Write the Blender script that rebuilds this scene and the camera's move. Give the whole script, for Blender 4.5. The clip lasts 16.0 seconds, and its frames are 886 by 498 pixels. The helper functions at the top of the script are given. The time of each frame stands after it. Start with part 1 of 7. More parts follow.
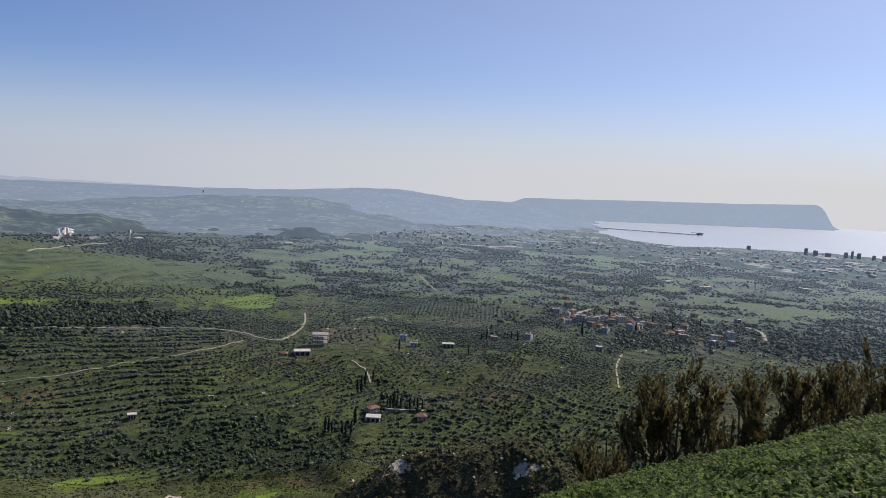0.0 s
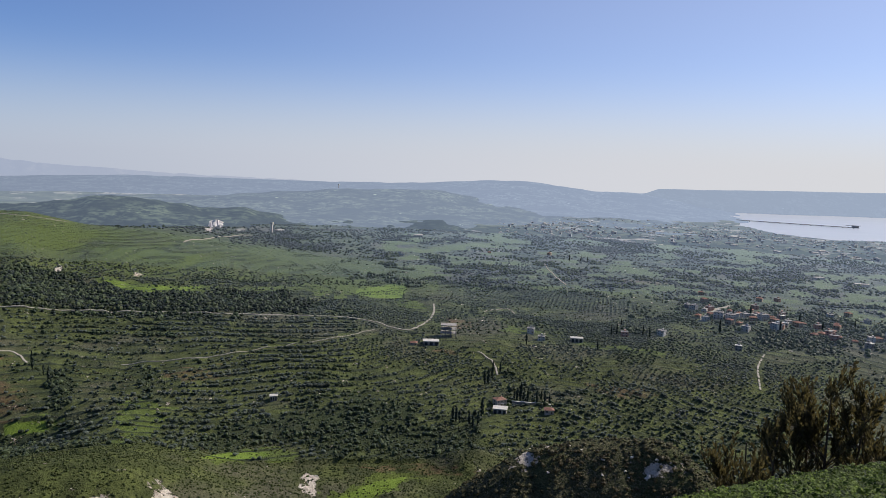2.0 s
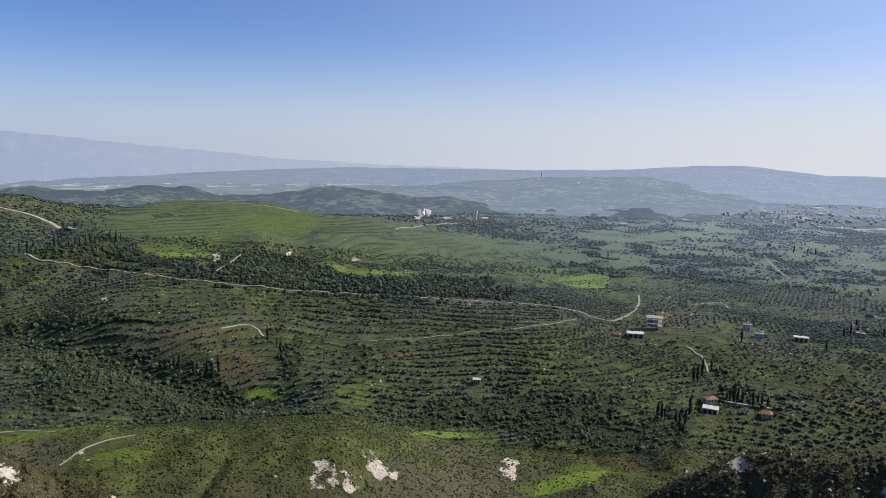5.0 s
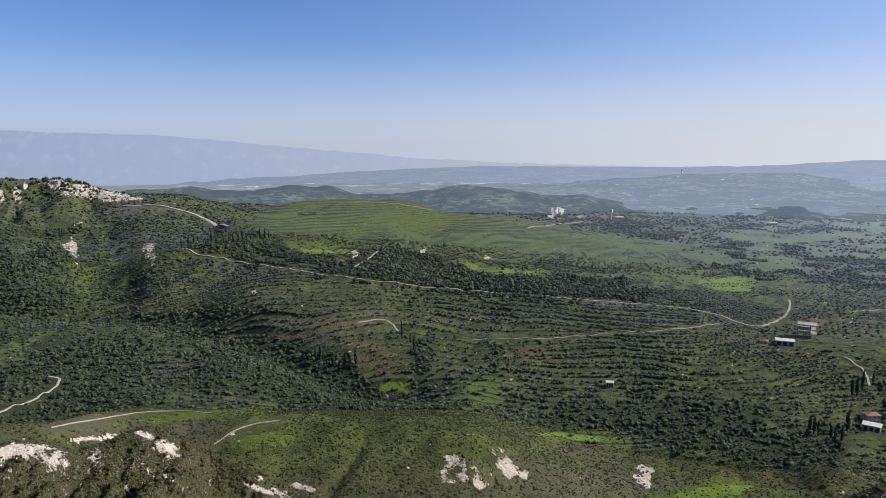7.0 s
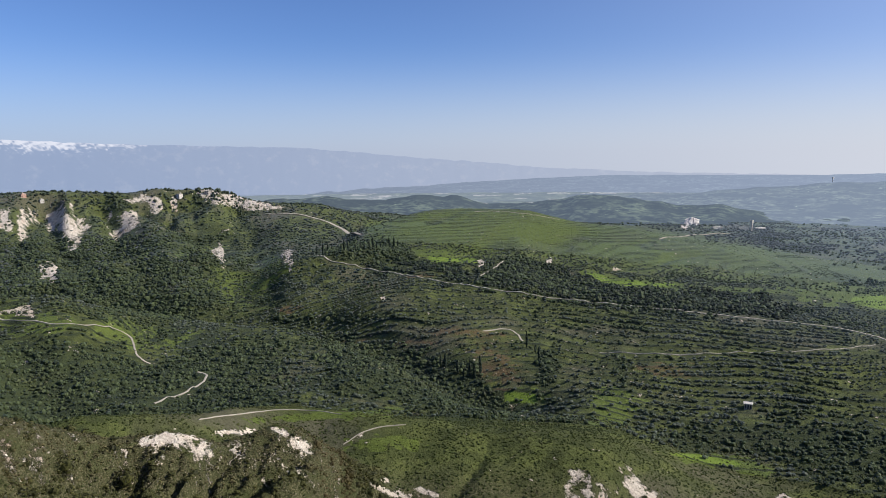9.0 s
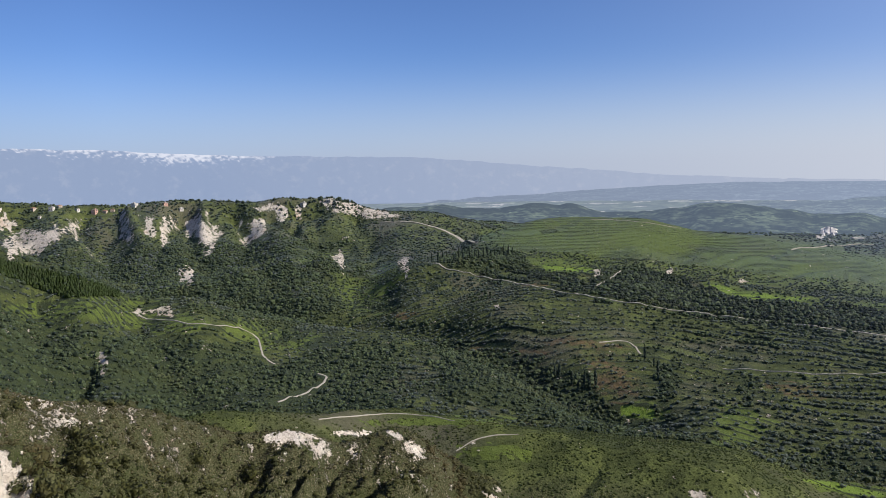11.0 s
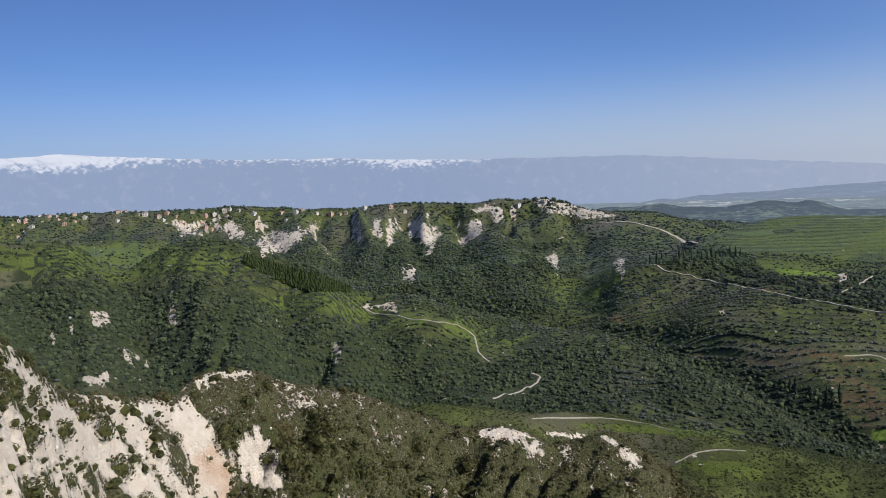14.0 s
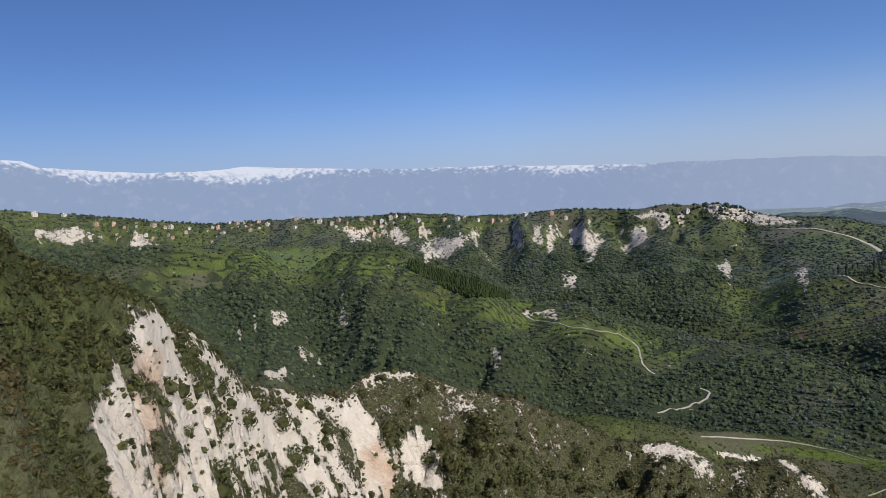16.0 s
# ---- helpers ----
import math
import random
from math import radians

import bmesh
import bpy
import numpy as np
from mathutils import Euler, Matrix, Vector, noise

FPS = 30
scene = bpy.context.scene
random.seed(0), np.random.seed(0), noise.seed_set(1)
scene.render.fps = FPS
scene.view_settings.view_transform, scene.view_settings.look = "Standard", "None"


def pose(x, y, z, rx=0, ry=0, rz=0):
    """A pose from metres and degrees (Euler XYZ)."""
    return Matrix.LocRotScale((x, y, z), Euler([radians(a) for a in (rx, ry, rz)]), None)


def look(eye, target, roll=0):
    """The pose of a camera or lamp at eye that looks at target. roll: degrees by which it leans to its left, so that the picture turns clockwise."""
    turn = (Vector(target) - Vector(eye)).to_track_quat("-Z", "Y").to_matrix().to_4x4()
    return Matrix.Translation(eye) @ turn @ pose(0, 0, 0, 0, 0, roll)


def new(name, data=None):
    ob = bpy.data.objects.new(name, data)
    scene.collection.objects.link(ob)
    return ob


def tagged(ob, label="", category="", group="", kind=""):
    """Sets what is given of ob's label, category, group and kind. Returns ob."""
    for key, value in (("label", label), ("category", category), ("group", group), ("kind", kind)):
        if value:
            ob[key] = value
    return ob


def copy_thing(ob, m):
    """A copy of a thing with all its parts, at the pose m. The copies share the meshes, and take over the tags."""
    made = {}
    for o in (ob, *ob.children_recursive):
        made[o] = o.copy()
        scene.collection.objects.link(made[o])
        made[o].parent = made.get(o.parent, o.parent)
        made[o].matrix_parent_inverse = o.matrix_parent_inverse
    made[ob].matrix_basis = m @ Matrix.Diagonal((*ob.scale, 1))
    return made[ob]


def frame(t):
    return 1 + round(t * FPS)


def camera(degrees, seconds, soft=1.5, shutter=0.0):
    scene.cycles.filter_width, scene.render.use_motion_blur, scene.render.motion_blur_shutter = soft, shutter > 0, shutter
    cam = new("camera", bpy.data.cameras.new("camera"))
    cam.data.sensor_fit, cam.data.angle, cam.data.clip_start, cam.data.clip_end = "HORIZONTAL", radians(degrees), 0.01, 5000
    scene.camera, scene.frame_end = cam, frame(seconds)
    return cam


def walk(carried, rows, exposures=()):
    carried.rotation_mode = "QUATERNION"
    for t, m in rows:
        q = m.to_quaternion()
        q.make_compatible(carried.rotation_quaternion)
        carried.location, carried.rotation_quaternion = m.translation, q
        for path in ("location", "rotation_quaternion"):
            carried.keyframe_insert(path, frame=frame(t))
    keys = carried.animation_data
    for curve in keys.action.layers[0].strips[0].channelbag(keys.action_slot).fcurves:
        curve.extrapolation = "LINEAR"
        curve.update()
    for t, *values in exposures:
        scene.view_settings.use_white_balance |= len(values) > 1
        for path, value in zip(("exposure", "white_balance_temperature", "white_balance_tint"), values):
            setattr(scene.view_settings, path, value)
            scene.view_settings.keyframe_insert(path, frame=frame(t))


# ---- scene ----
# The ground lies round a lookout at the origin, 145 m over the sea. Bearings are degrees to the left of the first view.
EYE = Vector((0.0, 0.0, 145.0))


def toward(bearing, dip, reach=1.0):
    b, d = radians(bearing), radians(dip)
    return Vector((-math.sin(b) * math.cos(d), math.cos(b) * math.cos(d), math.sin(d))) * reach


TURN = [
    (0.0, 0.000, -5.526, 3.484), (0.5, 3.371, -5.919, 3.039), (1.0, 5.297, -6.206, 2.900), (1.5, 8.124, -6.491, 2.725),
    (2.0, 10.261, -6.692, 2.711), (2.5, 12.759, -6.954, 2.535), (3.0, 15.261, -7.234, 2.303), (3.5, 18.388, -7.500, 2.029),
    (4.0, 21.278, -7.769, 1.734), (6.5, 34.338, -8.432, 0.510), (7.0, 37.234, -8.423, 0.242), (7.5, 40.194, -8.304, -0.030),
    (8.0, 42.094, -8.088, -0.076), (8.5, 44.842, -7.857, -0.270), (9.0, 47.436, -7.647, -0.413), (11.5, 59.109, -6.742, -1.208),
    (12.0, 61.668, -6.665, -1.424), (12.5, 64.305, -6.620, -1.744), (13.0, 67.400, -6.539, -2.076), (13.5, 70.956, -6.362, -2.432),
    (14.0, 73.877, -6.265, -2.699), (14.5, 76.981, -6.042, -2.855), (15.0, 79.778, -5.752, -2.980), (15.5, 83.376, -5.380, -3.232),
    (16.0, 86.729, -5.044, -3.517),
]
cam = camera(63.765, 16.0, soft=0.6)
walk(cam, [(t, look(EYE, EYE + toward(b, d), roll)) for t, b, d, roll in TURN], [(0.0, 0.0, 6800, 12), (4.0, 0.16, 6700, 12), (8.0, 0.2, 6680, 12), (16.0, 0.0, 6450, 12)])

# ---- light ----
SUN_BEARING, SUN_HEIGHT = -48.0, 35.0
world = bpy.data.worlds.new("sky")
scene.world = world
world.use_nodes = True
wn = world.node_tree
sky = wn.nodes.new("ShaderNodeTexSky")
sky.sky_type = "NISHITA"
sky.sun_disc = False
sky.sun_elevation = radians(SUN_HEIGHT)
sky.sun_rotation = radians(-SUN_BEARING)
sky.altitude, sky.air_density, sky.dust_density, sky.ozone_density = 50, 0.75, 0.5, 4.0
# a pale band of haze lies along the whole horizon
at = wn.nodes.new("ShaderNodeTexCoord")
split = wn.nodes.new("ShaderNodeSeparateXYZ")
band = wn.nodes.new("ShaderNodeMapRange")
band.interpolation_type = "SMOOTHERSTEP"
band.inputs["From Min"].default_value, band.inputs["From Max"].default_value = 0.17, -0.03
band.inputs["To Min"].default_value, band.inputs["To Max"].default_value = 0.0, 0.72
veil = wn.nodes.new("ShaderNodeMix")
veil.data_type = "RGBA"
mist = wn.nodes.new("ShaderNodeMix")
mist.data_type = "RGBA"
mist.inputs["A"].default_value, mist.inputs["B"].default_value = (3.3, 4.2, 6.3, 1), (6.5, 6.75, 7.1, 1)
wn.links.new(mist.outputs["Result"], veil.inputs["B"])
wn.links.new(at.outputs["Generated"], split.inputs[0])
wn.links.new(split.outputs["Z"], band.inputs["Value"])
glare = wn.nodes.new("ShaderNodeMapRange")
glare.interpolation_type = "SMOOTHSTEP"
glare.inputs["From Min"].default_value = 0.35
glare.inputs["To Max"].default_value = 0.34
hazy = wn.nodes.new("ShaderNodeMath")
hazy.operation, hazy.use_clamp = "ADD", True
wn.links.new(band.outputs["Result"], hazy.inputs[0])
wn.links.new(glare.outputs["Result"], hazy.inputs[1])
wn.links.new(hazy.outputs[0], veil.inputs["Factor"])
tint = wn.nodes.new("ShaderNodeMix")
tint.data_type, tint.blend_type = "RGBA", "MULTIPLY"
tint.inputs["Factor"].default_value = 1.0
tint.inputs["B"].default_value = (0.73, 0.89, 1.18, 1)
wn.links.new(sky.outputs["Color"], tint.inputs["A"])
# the air is paler towards the sun and deeper blue away from it
toward_sun = wn.nodes.new("ShaderNodeVectorMath")
toward_sun.operation = "DOT_PRODUCT"
toward_sun.inputs[1].default_value = toward(SUN_BEARING, 0)
wn.links.new(at.outputs["Generated"], toward_sun.inputs[0])
half = wn.nodes.new("ShaderNodeMapRange")
half.inputs["From Min"].default_value = -1.0
wn.links.new(toward_sun.outputs["Value"], half.inputs["Value"])
paler = wn.nodes.new("ShaderNodeValToRGB")
paler.color_ramp.interpolation = "B_SPLINE"
while len(paler.color_ramp.elements) < 6:
    paler.color_ramp.elements.new(0.5)
for stop, (place, v) in zip(paler.color_ramp.elements, ((0.0, 0.66), (0.08, 0.80), (0.22, 1.08), (0.45, 1.30), (0.85, 1.36), (1.0, 1.15))):
    stop.position, stop.color = place, (v, v, v, 1)
wn.links.new(half.outputs["Result"], paler.inputs[0])
scaled = wn.nodes.new("ShaderNodeVectorMath")
scaled.operation = "SCALE"
wn.links.new(tint.outputs["Result"], scaled.inputs[0])
wn.links.new(paler.outputs["Color"], scaled.inputs["Scale"])
wn.links.new(scaled.outputs["Vector"], veil.inputs["A"])
wn.links.new(half.outputs["Result"], mist.inputs["Factor"])
wn.links.new(half.outputs["Result"], glare.inputs["Value"])
wn.links.new(veil.outputs["Result"], wn.nodes["Background"].inputs["Color"])
wn.nodes["Background"].inputs["Strength"].default_value = 0.1
sun = new("sun", bpy.data.lights.new("sun", "SUN"))
sun.data.energy, sun.data.angle, sun.data.color = 5.0, radians(0.6), (1.0, 0.94, 0.84)
sun.matrix_world = look((0, 0, 400), Vector((0, 0, 400)) - toward(SUN_BEARING, SUN_HEIGHT))


# ---- noise on arrays ----
def lattice(ix, iy, seed):
    h = (ix.astype(np.int64) * 374761393 + iy.astype(np.int64) * 668265263 + seed * 974711) & 0xFFFFFFFF
    h = ((h ^ (h >> 13)) * 1274126177) & 0xFFFFFFFF
    return ((h ^ (h >> 16)) & 0xFFFF) / 65535.0


def grain(x, y, seed=0):
    """Smooth noise from 0 to 1, with a cell of one unit."""
    ix, iy = np.floor(x), np.floor(y)
    fx, fy = x - ix, y - iy
    fx, fy = fx * fx * (3 - 2 * fx), fy * fy * (3 - 2 * fy)
    a, b = lattice(ix, iy, seed), lattice(ix + 1, iy, seed)
    c, d = lattice(ix, iy + 1, seed), lattice(ix + 1, iy + 1, seed)
    return (a * (1 - fx) + b * fx) * (1 - fy) + (c * (1 - fx) + d * fx) * fy


def rough(x, y, size, seed=0, octaves=4):
    """Fractal noise from 0 to 1, its coarsest lumps size metres wide."""
    total, weight, x, y = 0.0, 0.0, x / size, y / size
    for k in range(octaves):
        total = total + grain(x, y, seed + 17 * k) * 0.5 ** k
        weight += 0.5 ** k
        x, y = x * 2.03 + 5.1, y * 2.03 - 3.7
    return total / weight


# ---- the lie of the land ----
# A ridge: how far its near and its far flank reach (metres), how sharp its crest is, and its crest as (bearing, distance, dip).
RIDGES = {
    "near_spur": (125, 70, 4, [(130, 66, 2), (118.5, 80, -2.0), (116.7, 85, -4.2), (114.4, 90, -5.2), (111, 98, -6.4), (108.9, 105, -7.7),
        (108.2, 110, -8.7), (105.5, 120, -10.7), (102.9, 135, -14.3), (99.4, 150, -15.1), (95.9, 160, -16.2), (93.5, 175, -14.6),
        (90.3, 180, -14.7), (86.7, 185, -16.2), (82.1, 190, -17.3), (77.6, 200, -18.9), (73.2, 205, -20.6), (68.9, 205, -20.6),
        (65.6, 205, -22.0), (60.8, 212, -21.0), (58.3, 212, -22.4), (53, 212, -26), (45, 200, -34)]),
    "green_spur": (150, 60, 14, [(95, 235, -27), (82, 240, -19.6), (75.2, 245, -18.6), (71.7, 250, -19.1), (67.2, 252, -19.9), (63.1, 278, -19.6), (59.7, 280, -19.8),
        (55.3, 270, -20.5), (50.8, 260, -21.3), (45.2, 255, -21.8), (39, 255, -22.05), (33.8, 255, -22.1), (31.9, 255, -23.2),
        (27.3, 250, -25.3), (23.7, 250, -26.6), (15, 250, -29)]),
    "rocky_hump": (85, 60, 6, [(14, 150, -30), (7.7, 150, -25.2), (2.2, 155, -22.0), (-2.3, 158, -20.7), (-8, 160, -19.75), (-9.9, 158, -20.5),
        (-15, 150, -24), (-22, 150, -30)]),
    "scarp": (60, 400, 4, [(67, 730, -11.8), (63.5, 715, -10.0), (60, 700, -8.4), (53.5, 720, -7.5), (48.3, 730, -8.5), (42.5, 730, -8.76), (36.3, 715, -9.6), (31.4, 700, -10.3),
        (25, 690, -10.5), (20.4, 680, -10.7), (16, 665, -11.9), (12, 650, -12.6)]),
    "terraced_hill": (330, 220, 30, [(57, 900, -7.5), (54.5, 900, -6.3), (52.2, 920, -5.5), (48.8, 980, -4.5), (46, 1000, -4.4), (40.8, 1020, -4.5),
        (37, 1020, -5.5), (33.2, 1000, -5.9), (29.7, 960, -6.6), (25.1, 900, -7.46), (20.5, 850, -8.7), (14, 780, -9.7), (9, 740, -11.2)]),
    "white_hill": (185, 400, 15, [(130, 1250, 0.8), (118.3, 1250, 0.2), (113.9, 1250, -0.45), (108.3, 1200, -1.35), (104, 1200, -1.85), (94.9, 1150, -2.0),
        (90.4, 1150, -2.1), (85.8, 1130, -2.3), (81.3, 1120, -2.75), (77.7, 1100, -2.4), (74.2, 1100, -2.55), (71.2, 1080, -2.9),
        (69, 1080, -2.45), (65.1, 1080, -2.55), (61.9, 1050, -3.7), (57.7, 1050, -3.95), (54, 1050, -4.9), (51, 1050, -5.6), (47, 1050, -7)]),
    "green_knoll": (125, 90, 12, [(77, 900, -9.8), (73, 880, -8.0), (70, 880, -6.8), (67.8, 880, -6.4), (65.5, 860, -7.4), (63.7, 840, -8.8),
        (61, 820, -9.8), (57, 800, -10.3)]),
    "middle_spur": (225, 80, 12, [(130, 600, -1.9), (122, 600, -2.2), (115.2, 600, -3.1), (109.7, 600, -3.2), (103.7, 600, -3.5), (95, 580, -4.2), (91.4, 570, -4.4),
        (88.7, 560, -5.1), (85.2, 550, -6.5), (82.7, 545, -8.3), (78, 550, -9.7), (74.2, 555, -10.8), (70.5, 560, -12.2), (66, 565, -13.5),
        (61, 570, -14.9), (56.5, 560, -16.5)]),
}
FAR_RIDGES = {
    "slit_hills": (260, 260, 40, [(66, 1700, -4.6), (62, 1700, -3.7), (57, 1700, -3.5), (53, 1650, -3.5), (46.3, 1650, -3.5), (41, 1600, -4.1), (35, 1550, -3.6),
        (33.2, 1550, -3.5), (31.4, 1550, -3.95), (27.5, 1570, -4.2), (23, 1590, -4.55), (16, 1600, -4.85), (9, 1600, -5.1), (2, 1600, -5.4), (-8, 1620, -5.6)]),
    "tower_hill": (500, 400, 60, [(40, 2300, -3.9), (30, 2300, -3.6), (26, 2300, -3.2), (23.1, 2400, -2.5), (18.8, 2500, -2.05), (13.8, 2600, -2.05),
        (8, 2700, -2.5), (2, 2700, -3.0), (-4, 2700, -3.25), (-9, 2600, -3.3)]),
    "long_ridge": (500, 500, 60, [(52, 3800, -3.4), (45, 3800, -2.6), (38, 3800, -2.0), (34, 3800, -1.78), (28.7, 3800, -1.77), (20, 3600, -1.73), (12, 3300, -1.46), (8, 3300, -1.1),
        (4, 3300, -0.91), (2.3, 3300, -1.1), (-1.4, 3350, -1.44), (-5.2, 3400, -1.43)]),
    "headland": (190, 260, 20, [(-3, 3400, -1.7), (-5.0, 3400, -1.42), (-5.3, 3400, -1.43), (-6.3, 3450, -1.0), (-9.4, 3500, -0.93), (-15.5, 3750, -0.67), (-22, 4150, -0.45),
        (-27.5, 4600, -0.14), (-27.9, 4620, -0.5), (-28.6, 4660, -1.75)]),
}
COAST = [(0, 9000), (-11.8, 9000), (-12.1, 2600), (-12.6, 2400), (-14.9, 2143), (-18.3, 2084), (-23.4, 2248), (-26.8, 2298), (-32, 2317), (-70, 2400)]


def crest_of(knots, bearing, soft=0.7):
    k = sorted(knots)
    b = [a[0] for a in k]
    offs = (-soft, -soft / 2, 0, soft / 2, soft)
    dist = sum(np.interp(bearing + o, b, [a[1] for a in k]) for o in offs) / 5
    dip = sum(np.interp(bearing + o, b, [a[2] for a in k]) for o in offs) / 5
    # a ridge sinks away past its two ends
    past = np.maximum(b[0] - bearing, bearing - b[-1]).clip(0)
    return dist, EYE.z + dist * np.tan(np.radians(dip)) - past * 9.0


def plain_height(bearing, r):
    """The valley floor, with the lookout's own hill standing on it."""
    valley = 13 - 9.0 * np.clip((r - 400) / 1300, 0, 1)
    side = np.interp(bearing, [-34, -3, 4, 20, 95, 125], [0, 0.15, 1, 1, 1, 0.8])
    edge = np.interp(bearing, [-40, -33, -27, -13, -3, 3], [3.3, 3.5, 4.1, 5.2, 6.2, 8.0])
    steep = 143.3 - (r - 1.0).clip(0) * 0.78
    shelf = 143.3 - np.where(r < 14, (r / 14) ** 1.3 * (edge - 1.7), edge - 1.7 + (r - 14) * 0.60)
    hill = shelf * (1 - side) + steep * side
    return np.maximum(valley, hill)


GULLIES = {"white_hill": (30, 95, 0.25), "middle_spur": (11, 70, 0.4), "near_spur": (13, 15, 0.8), "green_knoll": (6, 50, 0.2), "rocky_hump": (2.5, 14, -0.4),
    "green_spur": (3.5, 45, 0.5), "scarp": (4, 30, 0.1), "terraced_hill": (5, 120, 0.3)}
# noses that run out of a slope: (bearing, distance, height) at the root and at the foot, and half their width
NOSES = [((70, 965, 64), (66.8, 650, 13), 58), ((91.8, 550, 74), (89.5, 395, 36), 40), ((84.3, 545, 62), (82.0, 400, 30), 36), ((76.5, 545, 50), (75.0, 420, 20), 38),
    ((57.5, 960, 50), (57.0, 700, 14), 120), ((80.5, 1095, 96), (79.0, 900, 30), 34), ((75.2, 1090, 96), (75.4, 910, 34), 30), ((101.5, 580, 96), (100.8, 420, 46), 34), ((50, 640, 24), (47, 430, 13), 40)]
# wooded ravines cut into the slopes: depth, half their width, and points as (bearing, distance)
CUTS = [(22, 24, [(98.5, 610), (97.2, 500), (96.0, 380)]), (12, 18, [(87.5, 540), (86.0, 440), (85.0, 360)]), (11, 18, [(80.5, 540), (79.0, 450), (78.0, 370)]),
    (14, 26, [(84, 760), (78, 740), (73.5, 690), (66, 620), (58, 560), (52, 470), (46.5, 400), (42.5, 370)]), (8, 34, [(64.0, 930), (62.8, 780), (63.0, 640)]), (9, 16, [(105, 560), (104, 440)])]
HILL_GULLIES = [(112.0, 20), (107.5, 16), (92.0, 26), (88.4, 28), (83.6, 30), (77.2, 26), (73.4, 32), (70.0, 26), (67.3, 20), (63.6, 16)]
RAVINE = [(-620, 330), (-500, 275), (-411, 267), (-340, 268), (-252, 243), (-170, 262)]


def along_line(x, y, start, end):
    """How far along a line each place lies, from 0 to 1, and how far off it."""
    (ax, ay), (bx, by) = start, end
    ux, uy = bx - ax, by - ay
    w = np.clip(((x - ax) * ux + (y - ay) * uy) / (ux * ux + uy * uy), 0, 1)
    return w, np.hypot(x - ax - w * ux, y - ay - w * uy)


def ravine_depth(x, y):
    best = np.full_like(x, 1e9)
    for (ax, ay), (bx, by) in zip(RAVINE, RAVINE[1:]):
        best = np.minimum(best, along_line(x, y, (ax, ay), (bx, by))[1])
    return 9 * np.exp(-(best / 22) ** 2)


def row_phase(x, y):
    """Counts the banks between the groves of the valley, which wind across it."""
    return np.hypot(x, y) / 10.5 + (rough(x, y, 170, 26, 2) - 0.5) * 13


def grove_band(x, y):
    """1 on a bank between two groves, 0 between."""
    f = np.mod(row_phase(x, y), 1)
    return np.clip((f - 0.60) / 0.12, 0, 1) * np.clip((0.97 - f) / 0.12, 0, 1)


